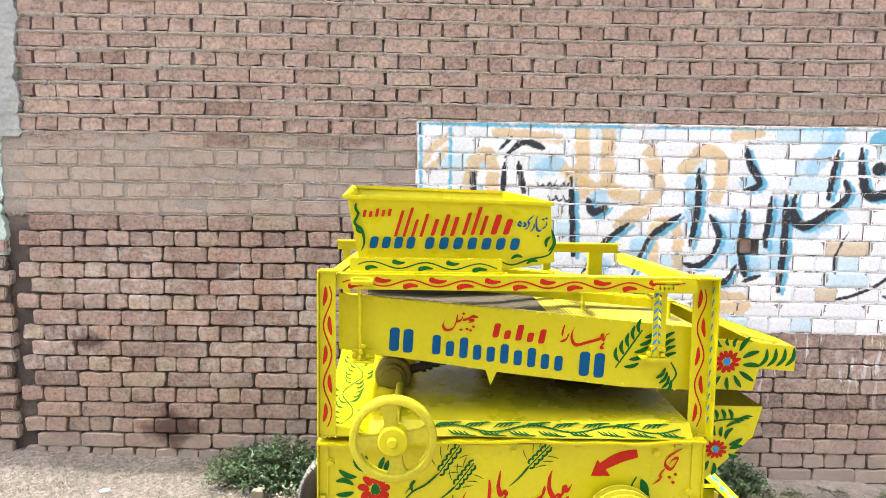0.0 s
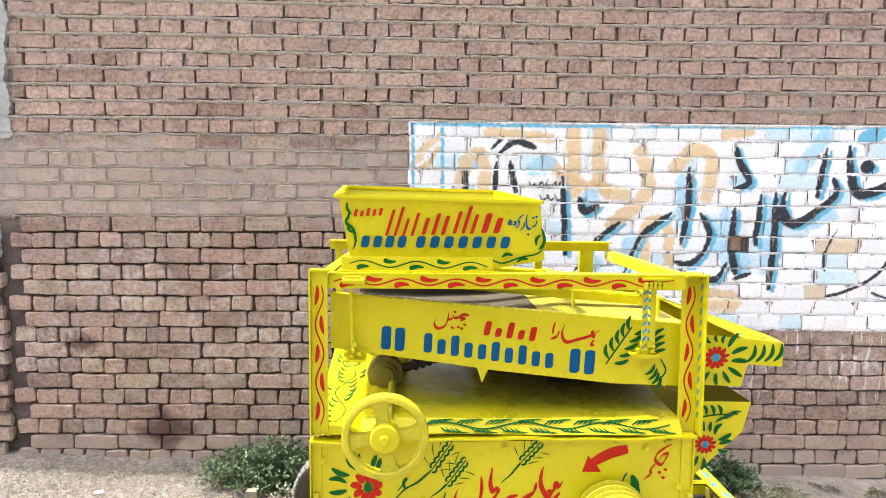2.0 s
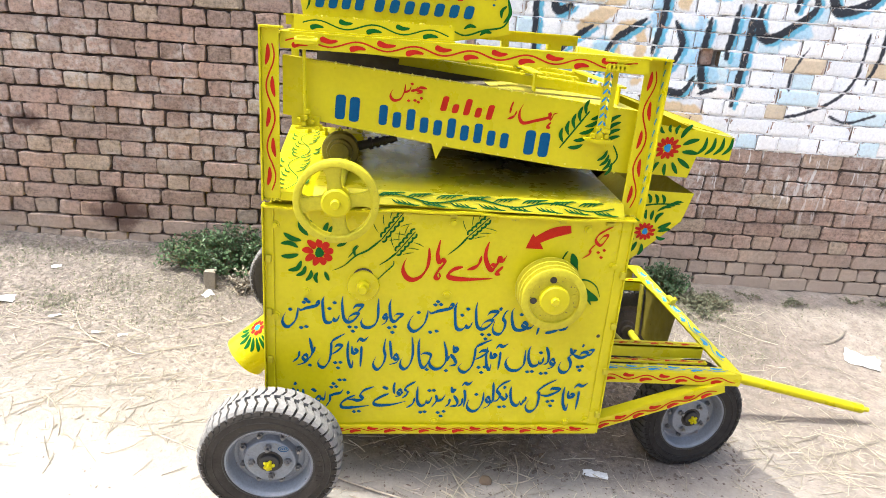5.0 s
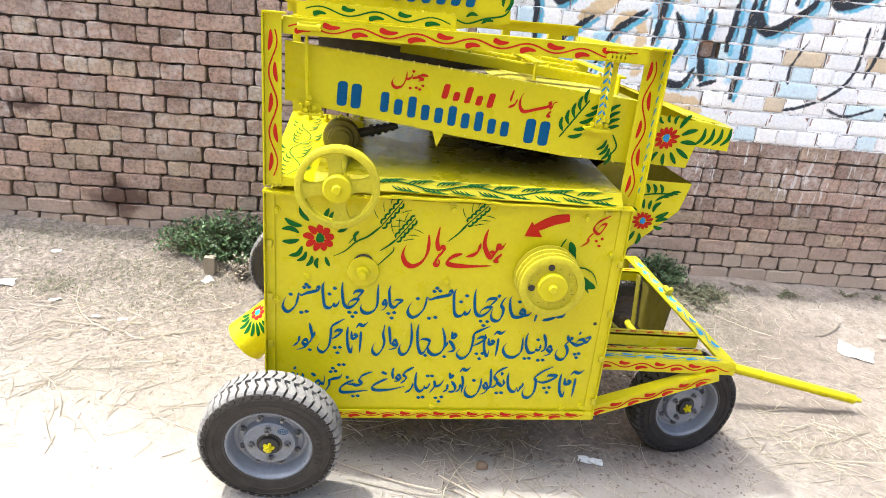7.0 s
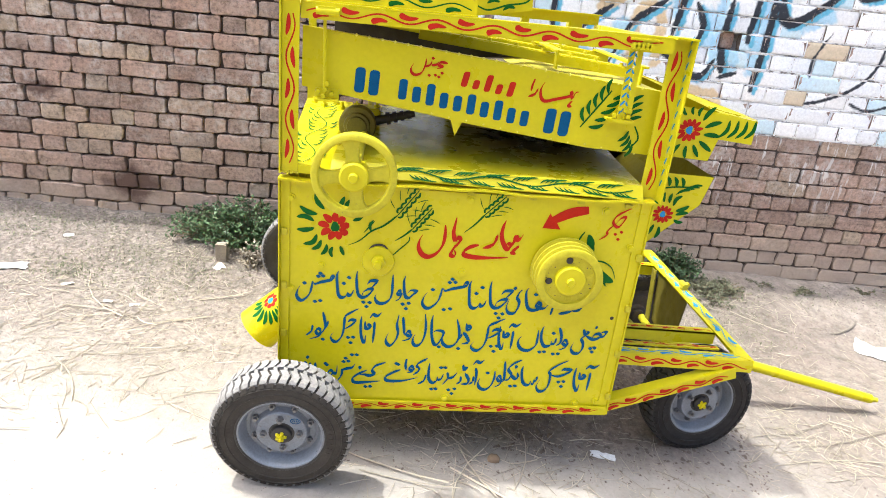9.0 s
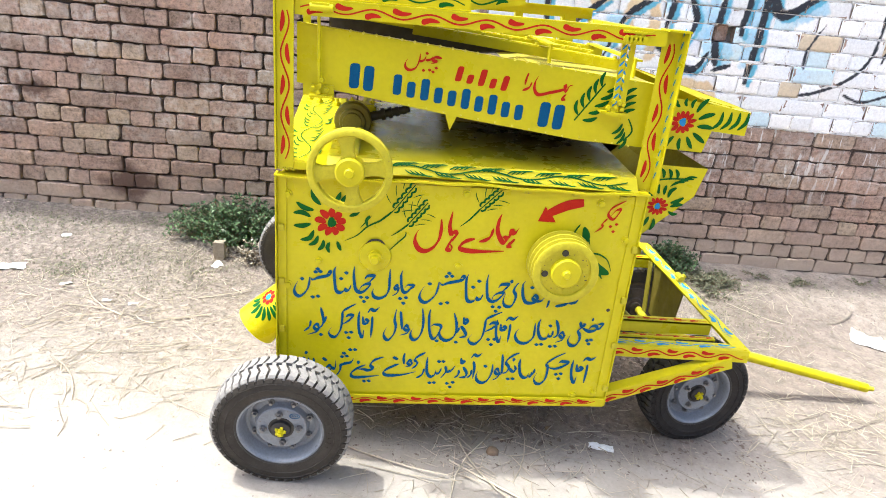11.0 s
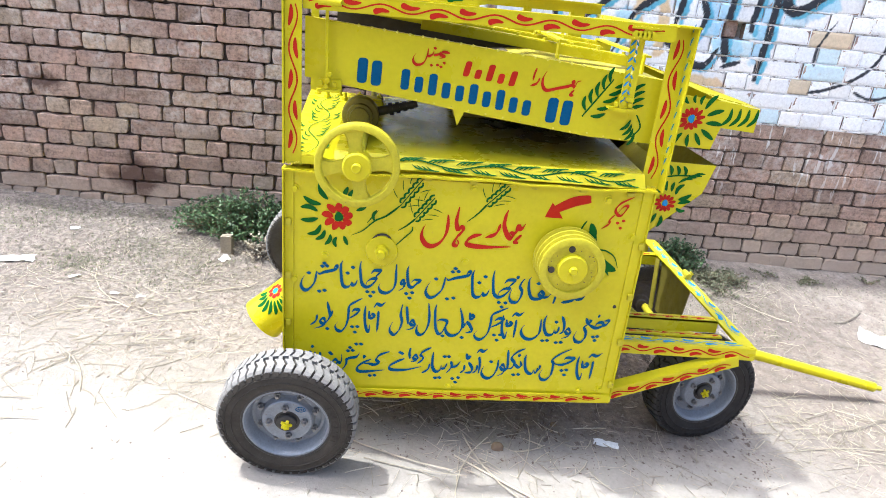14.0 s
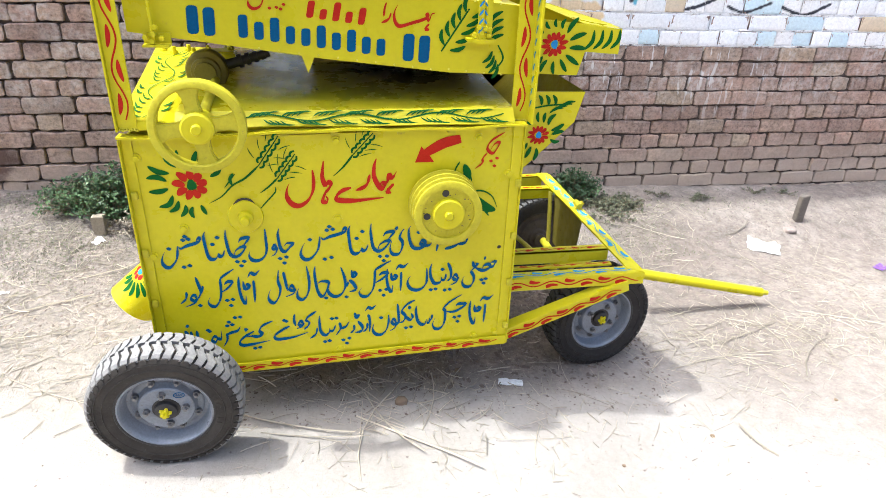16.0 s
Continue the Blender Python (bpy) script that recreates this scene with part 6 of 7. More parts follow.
def wheel_meshes():
    W = 0.056
    tyre = bmesh.new()
    lathe(tyre, [(0.122, -0.040), (0.128, -0.050), (0.150, -W), (0.180, -W - 0.0005), (0.1905, -W + 0.005), (0.196, -0.042), (0.198, -0.015), (0.198, 0.015), (0.196, 0.042), (0.1905, W - 0.005), (0.180, W), (0.150, W), (0.128, 0.050), (0.122, 0.040)], 0, 0, 0, 72)
    for r in (0.158, 0.178):
        lathe(tyre, [(r - 0.002, -W - 0.0006), (r, -W - 0.003), (r + 0.002, -W - 0.0006)], 0, 0, 0, 72)
    # lugs that run down the shoulder
    for k in range(46):
        for side in (-1, 1):
            a0 = 2 * math.pi * (k + (0.5 if side > 0 else 0)) / 46 + 0.03
            v = [tyre.verts.new((r * math.cos(a0 + t * h + u), side * y, r * math.sin(a0 + t * h + u))) for r, y, h, u in ((0.1945, 0.0500, 0.050, 0.026), (0.1945, 0.0545, 0.048, 0.026), (0.1835, 0.0585, 0.042, 0.034), (0.1835, 0.0550, 0.044, 0.034)) for t in (-1, 1)]
            for q in ((0, 1, 3, 2), (2, 3, 5, 4), (4, 5, 7, 6), (0, 2, 4, 6), (1, 7, 5, 3)):
                tyre.faces.new([v[j] for j in q])
    tread = bmesh.new()
    n = 46
    for k in range(n):
        for side in (-1, 1):
            a0 = 2 * math.pi * (k + (0.5 if side > 0 else 0)) / n
            half = math.pi / n * 0.74
            v = []
            for y, r0, da in ((0.006, 0.1975, 0.055), (0.028, 0.1965, 0.0), (0.046, 0.194, 0.02), (0.0528, 0.190, 0.03)):
                for s in (-1, 1):
                    for r in (r0, RADIUS - 0.0005 if y < 0.04 else (RADIUS - 0.003 if y < 0.05 else r0 + 0.007)):
                        a = a0 + s * half + da
                        v.append(tread.verts.new((r * math.cos(a), side * y, r * math.sin(a))))
            for i in range(3):
                o = 4 * i
                for q in ((0, 1, 5, 4), (2, 6, 7, 3), (1, 3, 7, 5), (0, 4, 6, 2)):
                    tread.faces.new([v[o + j] for j in q])
            tread.faces.new([v[j] for j in (0, 2, 3, 1)])
            tread.faces.new([v[12 + j] for j in (0, 1, 3, 2)])
    for k in range(n):
        a0 = 2 * math.pi * (k + 0.25) / n
        h = math.pi / n * 0.4
        v = [tread.verts.new((r * math.cos(a0 + s * h), y + s * 0.004, r * math.sin(a0 + s * h))) for y in (-0.007, 0.007) for s in (-1, 1) for r in (0.197, RADIUS - 0.0008)]
        for q in ((0, 1, 3, 2), (4, 6, 7, 5), (1, 5, 7, 3), (0, 4, 5, 1), (2, 3, 7, 6)):
            tread.faces.new([v[j] for j in q])
    rim = bmesh.new()
    lathe(rim, [(0.120, -0.036), (0.1265, -0.047), (0.1265, -0.050), (0.122, -0.051), (0.118, -0.047), (0.115, -0.036), (0.1115, -0.016), (0.107, -0.009), (0.098, -0.008), (0.092, -0.012),
                (0.080, -0.013), (0.0765, -0.018), (0.0745, -0.032), (0.071, -0.035), (0.064, -0.033), (0.040, -0.035), (0.036, -0.035), (0.036, 0.030), (0.100, 0.035), (0.120, 0.040)], 0, 0, 0, 64)
    bead = bmesh.new()
    lathe(bead, [(0.1262, -0.0500), (0.1275, -0.0520), (0.1315, -0.0525), (0.1345, -0.0500)], 0, 0, 0, 64)
    hub = bmesh.new()
    lathe(hub, [(0.0, -0.050), (0.024, -0.050), (0.029, -0.046), (0.030, -0.0365), (0.0375, -0.0362), (0.037, -0.02), (0.0, -0.02)], 0, 0, 0, 28)
    nut = bmesh.new()
    tube(nut, (0, -0.048, 0), (0, -0.058, 0), 0.012, 0.010, 6)
    tube(nut, (0, -0.058, 0), (0, -0.068, 0), 0.007, 0.006, 8)
    for k in range(5):
        bmesh.ops.create_icosphere(nut, subdivisions=1, radius=0.0062, matrix=Matrix.Translation((0.0125 * math.cos(k * 1.26), -0.052, 0.0125 * math.sin(k * 1.26))))
    lug = bmesh.new()
    tube(lug, (0, 0, 0), (0, -0.010, 0), 0.0105, 0.0105, 6)
    tube(lug, (0, -0.008, 0), (0, -0.019, 0), 0.006, 0.0055, 8)
    drum = bmesh.new()
    lathe(drum, [(0.125, 0.0405), (0.118, 0.0435), (0.106, 0.0390), (0.094, 0.041), (0.092, 0.045), (0.082, 0.046), (0.050, 0.047), (0.044, 0.058), (0.030, 0.060), (0.028, 0.075), (0.0, 0.075)], 0, 0, 0, 40)
    out = []
    for nm, b, mt, sm in (("wheel", rim, RIM, True), ("tyre", tyre, RUBBER, True), ("tread", tread, TREAD, False), ("hub", hub, GREASE_AND_GAPS, True), ("axle_nut", nut, YELLOW, True), ("lug_nut", lug, STEEL, False), ("brake_drum", drum, RUST, True), ("bead", bead, GREASE_AND_GAPS, True)):
        bmesh.ops.recalc_face_normals(b, faces=b.faces)
        me = bpy.data.meshes.new(nm)
        b.to_mesh(me)
        b.free()
        me.materials.append(mt)
        if sm:
            me.polygons.foreach_set("use_smooth", [True] * len(me.polygons))
            me.set_sharp_from_angle(angle=radians(40))
        out.append(me)
    return out


WM = wheel_meshes()
# the near front tyre is coloured darker, for the shade of the platform
DARKER = {}
for _me, _mt in ((WM[1], RUBBER_SHADED), (WM[2], TREAD_SHADED)):
    _c = _me.copy()
    _c.materials[0] = _mt
    DARKER[_me.name] = _c


def build_wheel(x, y, z, turn, flip=False, lean=0.0, steer=0.0):
    w = new("wheel", WM[0])
    attach(w, machine)
    w.matrix_basis = Matrix.Translation((x, y, z)) @ Matrix.Rotation(radians(steer), 4, "Z") @ Matrix.Rotation(radians(lean), 4, "X") @ pose(0, 0, 0, 0, turn, 180 if flip else 0)
    w["label"] = "small wheel with grey painted rim and dusty black tyre"
    for me in WM[1:5] + WM[6:]:
        o = new(me.name, DARKER.get(me.name, me) if x > 0.5 and not flip else me)
        o.parent = w
    for k in range(4):
        o = new("lug_nut", WM[5])
        o.parent = w
        a = radians(90 * k + 4)
        o.matrix_basis = Matrix.Translation((0.052 * math.cos(a), -0.0335, 0.052 * math.sin(a)))
    for k in range(8):
        o = new("rim_bolt", WM[5])
        o.parent = w
        a = radians(45 * k + 20)
        o.matrix_basis = Matrix.Translation((0.086 * math.cos(a), -0.0120, 0.086 * math.sin(a))) @ Matrix.Scale(0.95, 4)
    return w


def wheel_marks(w):
    """Raised maker's marks on the tyre, kept plain, and a blue stamp on the rim."""
    bm = bmesh.new()
    for k in range(8):
        a = radians(30 - 7.2 * k)
        c, d = math.cos(a), math.sin(a)
        vs = [bm.verts.new((r * c - t * d, y, r * d + t * c)) for y in (-0.0568, -0.0582) for r, t in ((0.139, -0.004), (0.152, -0.004), (0.152, 0.003), (0.139, 0.003))]
        for q in ((4, 5, 6, 7), (0, 1, 5, 4), (1, 2, 6, 5), (2, 3, 7, 6), (3, 0, 4, 7)):
            bm.faces.new([vs[i] for i in q])
    tagged(part("raised_lettering", bm, RUBBER), kind="stuff").parent = w
    bm = bmesh.new()
    pl = Plane((0, -0.0352, 0), (1, 0, 0), (0, 0, 1), 0.0008)
    stroke(bm, pl, [(0.040 + 0.014 * math.cos(0.5 * k), 0.047 + 0.009 * math.sin(0.5 * k)) for k in range(14)], 0.003, "flat", 2)
    for k in range(4):
        stroke(bm, pl, [(0.032 + 0.005 * k, 0.044), (0.034 + 0.005 * k, 0.051)], 0.003, "flat", 2)
    painted("paint_stamp", bm, BLUE, w, "small blue oval stamp")


for _x, _y, _t, _f, _l, _s in ((-0.292, 1.665, 0, False, 5.0, 0.0), (1.165, 2.085, 33, False, 0.0, 8.0), (-0.425, 2.94, 20, True, 0.0, 0.0), (1.14, 2.79, 50, True, 0.0, 8.0)):
    _w = build_wheel(_x, _y, ground_height(_x, _y) + RADIUS - 0.004, _t, _f, _l, _s)
    if _l:
        wheel_marks(_w)


# ---- wall ----
WY = 3.50
COURSE, LONG = 0.0843, 0.235
WX0, WX1, WTOP = -2.30, 6.2, 2.76
HOLE = (1.600, 1.700, 1.340, 1.418)


def is_stretcher(i, x):
    turn = 13 if x < 0.4 else 5
    return i % 2 == 0 if i < turn else i % 2 == 1


def band(x, z):
    """Which hand laid this part of the wall: upper, skimmed, sign or lower."""
    if x > -0.13 and 0.93 - 0.02 * x < z < 2.01:
        return "sign"
    if z > 1.935:
        return "upper"
    if z > 1.50 and x < 0.4:
        return "skimmed"
    return "lower"


def raked(x, z):
    """How far the joints lie behind the brick faces."""
    n = noise.noise((x * 5, z * 9, 1.0)) + 0.6 * noise.noise((x * 17, z * 17, 4.0))
    b = band(x, z)
    if b == "upper":
        return 0.026 + 0.010 * n
    if b == "sign":
        return 0.014 + 0.006 * n
    if b == "skimmed":
        return 0.0060 + 0.0035 * n
    return (0.030 if x < 0.4 else 0.017) + 0.004 * n


def make_wall():
    xs = np.arange(WX0, WX1 + 0.01, 0.0235)
    zs = np.arange(-0.15, WTOP + 0.01, 0.021)
    vs = []
    for z in zs:
        for x in xs:
            y = WY + raked(x, z)
            if HOLE[0] < x < HOLE[1] and HOLE[2] < z < HOLE[3]:
                y = WY + 0.10
            vs.append((x, y, z))
    w = len(xs)
    fs = [(j * w + i, j * w + i + 1, j * w + i + 1 + w, j * w + i + w) for j in range(len(zs) - 1) for i in range(w - 1)]
    n0 = len(vs)
    for y in (WY + 0.11, WY + 0.34):
        vs += [(WX0, y, -0.15), (WX1, y, -0.15), (WX1, y, WTOP), (WX0, y, WTOP)]
    a, b = n0, n0 + 4
    fs += [(a, a + 3, a + 2, a + 1), (b, b + 1, b + 2, b + 3)] + [(a + i, a + (i + 1) % 4, b + (i + 1) % 4, b + i) for i in range(4)]
    me = bpy.data.meshes.new("wall_north")
    me.from_pydata(vs, [], fs)
    me.materials.append(MORTAR)
    return tagged(new("wall_north", me), "long old red brick wall in uneven mortar", "wall", kind="structure")


wall = make_wall()


def brick_shape(w, h, seed, c, e):
    """A worn brick with its front at y = 0: an uneven outline, corners cut by c, edges blunted by e, and the sides."""
    r = random.Random(seed)
    d = 0.060
    a, b = w / 2, h / 2
    outline = [(-a, -b + c * 0.8), (-a + c, -b), (-a * 0.4, -b), (a * 0.2, -b), (a - c, -b), (a, -b + c * 0.8), (a, 0.0),
               (a, b - c * 0.8), (a - c, b), (a * 0.45, b), (0.0, b), (-a * 0.5, b), (-a + c, b), (-a, b - c * 0.8), (-a, 0.0)]
    chip = [abs(r.gauss(0, 0.0022)) + (0.006 * r.random() if r.random() < 0.16 else 0.0) for _ in outline]
    vs = []
    for inset, y in ((e, 0.0), (0.0, e), (0.0, d)):
        for (x, z), k in zip(outline, chip):
            gx = math.copysign(max(0.0, abs(x) - (k if abs(x) > a * 0.9 else 0)), x)
            gz = math.copysign(max(0.0, abs(z) - (k if abs(z) > b * 0.7 else 0)), z)
            vs.append((gx * (1 - 2 * inset / w) + r.uniform(-0.003, 0.003) * (abs(x) < a * 0.8), y + (r.uniform(-0.0015, 0.0035) if y == 0.0 else 0), gz * (1 - 2 * inset / h)))
    n = len(outline)
    fs = [tuple(range(n))]
    for k in (0, 1):
        for i in range(n):
            j = (i + 1) % n
            fs.append((n * k + i, n * (k + 1) + i, n * (k + 1) + j, n * k + j))
    return vs, fs


# head joint, bed joint, cut corner and blunt edge of each part of the wall
LAID = {"upper": (0.0065, 0.0150, 0.0050, 0.0026), "skimmed": (0.0070, 0.0100, 0.0080, 0.0040), "sign": (0.0060, 0.0090, 0.0050, 0.0030), "lower": (0.0035, 0.0040, 0.0110, 0.0045)}
KINDS = {(b, long): [brick_shape((LONG if long else LONG / 2) - g, COURSE - h, 10 + 30 * (not long) + i, c, e) for i in range(9)] for b, (g, h, c, e) in LAID.items() for long in (True, False)}
BRICKS = []


def lay_bricks():
    rr = random.Random(5)
    meshes = {}
    for kind, shapes in KINDS.items():
        meshes[kind] = []
        for vs, fs in shapes:
            me = bpy.data.meshes.new("brick")
            me.from_pydata(vs, [], fs)
            me.materials.append(BRICK)
            meshes[kind].append(me)
    gv, gf = [], []
    count, seam = 0, 0.4
    for i in range(-6, 31):
        z = 0.41 + COURSE * (i + 0.5)
        for zone in (0, 1):
            x_lo, x_hi = ((WX0, 0.4), (0.4, WX1))[zone]
            long = is_stretcher(i, (x_lo + x_hi) / 2)
            pitch = LONG if long else LONG / 2
            x = -0.77 + (0.0 if long else LONG / 4) + pitch * math.floor((WX0 + 0.77) / pitch) + rr.uniform(-0.012, 0.012) + pitch / 2
            while x < WX1:
                x += pitch
                if not (x_lo <= x < x_hi) or x - pitch / 2 < WX0 + 0.01:
                    continue
                if zone == 0:
                    seam = x + pitch / 2
                elif x - pitch < x_lo and x - pitch / 2 - seam > 0.03:
                    vs, fs = KINDS[band(x, z), False][i % 9]
                    first, cut, mid = len(gv), (x - pitch / 2 - seam - 0.008) / (LONG / 2 - 0.008), (x - pitch / 2 + seam) / 2
                    gv.extend((mid + px * cut, WY + py, z + pz) for px, py, pz in vs)
                    gf.extend(tuple(first + q for q in f) for f in fs)
                k = rr.randrange(9)
                b = band(x, z)
                gap, bed = LAID[b][:2]
                dx, dz = rr.uniform(-0.004, 0.004), rr.uniform(-0.003, 0.003) + 0.006 * math.sin(x * 1.3 + i * 0.15)
                y = WY + rr.uniform(-0.005, 0.005)
                turn = rr.uniform(-0.018, 0.018)
                size, kind = pitch, long
                if abs(x - 1.705) < pitch / 2 and abs(z - 1.379) < 0.03:
                    # half a brick has fallen out here
                    size, kind = pitch / 2, False
                    dx += pitch / 4
                if x > 1.2 and 0.30 < z < 0.55 and rr.random() < 0.06:
                    y += 0.006
                BRICKS.append((x + dx, y, z + dz, size - gap, COURSE - bed))
                near = (-1.95 < x < -0.42 and 0.30 < z < 1.42) or (1.28 < x < 2.35 and 0.25 < z < 0.88)
                if near and count < 300:
                    o = new("brick", meshes[b, kind][k])
                    o.parent = wall
                    o.matrix_basis = Matrix.Translation((x + dx, y, z + dz)) @ Matrix.Rotation(turn, 4, "Y")
                    count += 1
                else:
                    vs, fs = KINDS[b, kind][k]
                    first = len(gv)
                    ca, sa = math.cos(turn), math.sin(turn)
                    gv.extend((x + dx + px * ca + pz * sa, y + py, z + dz - px * sa + pz * ca) for px, py, pz in vs)
                    gf.extend(tuple(first + q for q in f) for f in fs)
    me = bpy.data.meshes.new("bricks")
    me.from_pydata(gv, [], gf)
    me.materials.append(BRICK)
    o = tagged(new("bricks", me), "courses of worn red bricks", kind="stuff")
    o.parent = wall


lay_bricks()


def bed_joints():
    """Rough pale mortar squeezed out along the beds, and lumps of it left on the faces."""
    vs, fs = [], []
    for i in range(5, 30):
        z0 = 0.41 + COURSE * i
        prev = None
        for x in np.arange(WX0 + 0.02, WX1, 0.0065):
            b = band(x, z0)
            if b == "lower" or (HOLE[0] - 0.02 < x < HOLE[1] + 0.02 and HOLE[2] - 0.02 < z0 < HOLE[3] + 0.02):
                prev = None
                continue
            z = z0 + 0.006 * math.sin(x * 1.3 + i * 0.15)
            n1, n2, n3, n4 = (noise.noise((x * f, z0 * 7, 3.0 + f)) for f in (23, 61, 37, 110))
            big = max(0.0, noise.noise((x * 4.3, z0 * 5, 11.0)) - 0.10)
            half = LAID[b][1] / 2
            up = half * 0.90 + 0.0045 * n1 + 0.004 * n4 + 0.010 * big
            down = half + 0.0035 + 0.006 * n2 + 0.004 * n3 + 0.022 * big
            y = WY + (-0.002 if b == "upper" else 0.003) + 0.005 * n3 + 0.003 * n4 - 0.008 * big
            row = [len(vs) + k for k in range(5)]
            vs += [(x, y + 0.030, z - down - 0.003), (x, y + 0.004, z - down), (x, y + 0.003 * n2 - 0.002, z + (up - down) / 2), (x, y + 0.003 * n4, z + up), (x, y + 0.030, z + up + 0.002)]
            if prev:
                fs += [(prev[k], row[k], row[k + 1], prev[k + 1]) for k in range(4)]
            prev = row
    me = bpy.data.meshes.new("mortar_beds")
    me.from_pydata(vs, [], fs)
    me.materials.append(MORTAR)
    o = tagged(new("mortar_beds", me), "rough pale mortar beds between the courses", kind="stuff")
    o.parent = wall


bed_joints()
_b = bmesh.new()
for _v in box(_b, 1.596, 1.664, WY + 0.034, WY + 0.12, 1.338, 1.420):
    _v.co.y += 0.01 * noise.noise(_v.co * 40)
part("brick", _b, BRICK, wall, bevel=0.006)

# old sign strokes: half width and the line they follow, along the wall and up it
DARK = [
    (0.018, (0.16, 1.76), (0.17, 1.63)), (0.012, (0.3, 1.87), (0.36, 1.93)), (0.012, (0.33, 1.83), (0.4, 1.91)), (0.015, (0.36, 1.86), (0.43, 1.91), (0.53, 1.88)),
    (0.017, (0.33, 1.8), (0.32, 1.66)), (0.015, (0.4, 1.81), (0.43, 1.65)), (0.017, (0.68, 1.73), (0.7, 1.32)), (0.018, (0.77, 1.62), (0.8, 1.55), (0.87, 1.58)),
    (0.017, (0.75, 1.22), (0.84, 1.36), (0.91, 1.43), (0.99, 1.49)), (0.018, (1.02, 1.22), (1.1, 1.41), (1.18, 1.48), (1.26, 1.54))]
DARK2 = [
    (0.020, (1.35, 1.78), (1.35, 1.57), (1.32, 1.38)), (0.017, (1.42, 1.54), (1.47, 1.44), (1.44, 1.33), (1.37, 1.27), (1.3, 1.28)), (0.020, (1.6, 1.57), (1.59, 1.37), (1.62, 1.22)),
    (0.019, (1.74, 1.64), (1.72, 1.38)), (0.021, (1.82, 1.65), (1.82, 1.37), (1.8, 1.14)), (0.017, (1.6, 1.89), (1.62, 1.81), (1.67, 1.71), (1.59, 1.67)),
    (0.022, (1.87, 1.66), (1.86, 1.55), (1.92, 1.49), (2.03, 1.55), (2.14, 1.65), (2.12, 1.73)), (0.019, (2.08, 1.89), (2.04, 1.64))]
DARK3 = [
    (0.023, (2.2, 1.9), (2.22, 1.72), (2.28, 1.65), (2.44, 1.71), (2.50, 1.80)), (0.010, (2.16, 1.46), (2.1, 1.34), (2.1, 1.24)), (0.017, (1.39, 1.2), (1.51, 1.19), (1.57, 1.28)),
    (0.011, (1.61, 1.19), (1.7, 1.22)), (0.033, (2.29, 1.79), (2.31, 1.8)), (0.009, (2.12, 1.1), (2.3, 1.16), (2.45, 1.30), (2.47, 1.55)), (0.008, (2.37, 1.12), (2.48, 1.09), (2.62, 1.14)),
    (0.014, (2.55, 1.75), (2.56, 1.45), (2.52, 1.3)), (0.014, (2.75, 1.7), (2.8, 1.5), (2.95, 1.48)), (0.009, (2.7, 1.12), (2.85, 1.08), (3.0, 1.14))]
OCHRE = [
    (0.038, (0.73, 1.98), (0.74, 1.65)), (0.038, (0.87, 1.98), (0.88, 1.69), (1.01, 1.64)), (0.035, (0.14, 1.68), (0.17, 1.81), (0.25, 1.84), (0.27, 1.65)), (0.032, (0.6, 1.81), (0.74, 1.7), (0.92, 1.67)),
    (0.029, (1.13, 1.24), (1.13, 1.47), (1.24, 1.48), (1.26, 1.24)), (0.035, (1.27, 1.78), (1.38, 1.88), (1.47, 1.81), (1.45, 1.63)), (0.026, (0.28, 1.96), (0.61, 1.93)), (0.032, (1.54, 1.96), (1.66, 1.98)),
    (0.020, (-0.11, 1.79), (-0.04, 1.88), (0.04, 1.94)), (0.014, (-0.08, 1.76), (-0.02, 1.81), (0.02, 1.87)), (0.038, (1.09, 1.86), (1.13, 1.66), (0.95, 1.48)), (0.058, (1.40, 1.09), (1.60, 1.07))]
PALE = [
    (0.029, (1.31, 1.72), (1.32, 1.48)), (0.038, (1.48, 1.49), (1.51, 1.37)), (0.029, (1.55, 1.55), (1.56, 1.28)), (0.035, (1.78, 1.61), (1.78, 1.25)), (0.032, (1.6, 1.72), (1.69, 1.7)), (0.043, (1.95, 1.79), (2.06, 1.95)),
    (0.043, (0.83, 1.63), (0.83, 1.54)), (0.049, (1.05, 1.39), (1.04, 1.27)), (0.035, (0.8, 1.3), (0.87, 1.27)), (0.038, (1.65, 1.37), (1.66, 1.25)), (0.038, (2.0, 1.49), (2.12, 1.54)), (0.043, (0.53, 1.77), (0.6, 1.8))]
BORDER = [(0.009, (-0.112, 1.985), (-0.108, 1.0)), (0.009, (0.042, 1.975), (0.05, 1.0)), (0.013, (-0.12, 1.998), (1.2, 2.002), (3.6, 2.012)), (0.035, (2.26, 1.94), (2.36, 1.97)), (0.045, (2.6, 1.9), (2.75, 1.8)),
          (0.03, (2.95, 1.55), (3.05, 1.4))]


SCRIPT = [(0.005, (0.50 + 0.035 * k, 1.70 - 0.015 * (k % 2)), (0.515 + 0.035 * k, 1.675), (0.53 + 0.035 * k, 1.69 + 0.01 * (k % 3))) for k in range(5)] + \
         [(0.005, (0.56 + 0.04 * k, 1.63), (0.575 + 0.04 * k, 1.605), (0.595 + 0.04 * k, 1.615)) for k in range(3)]


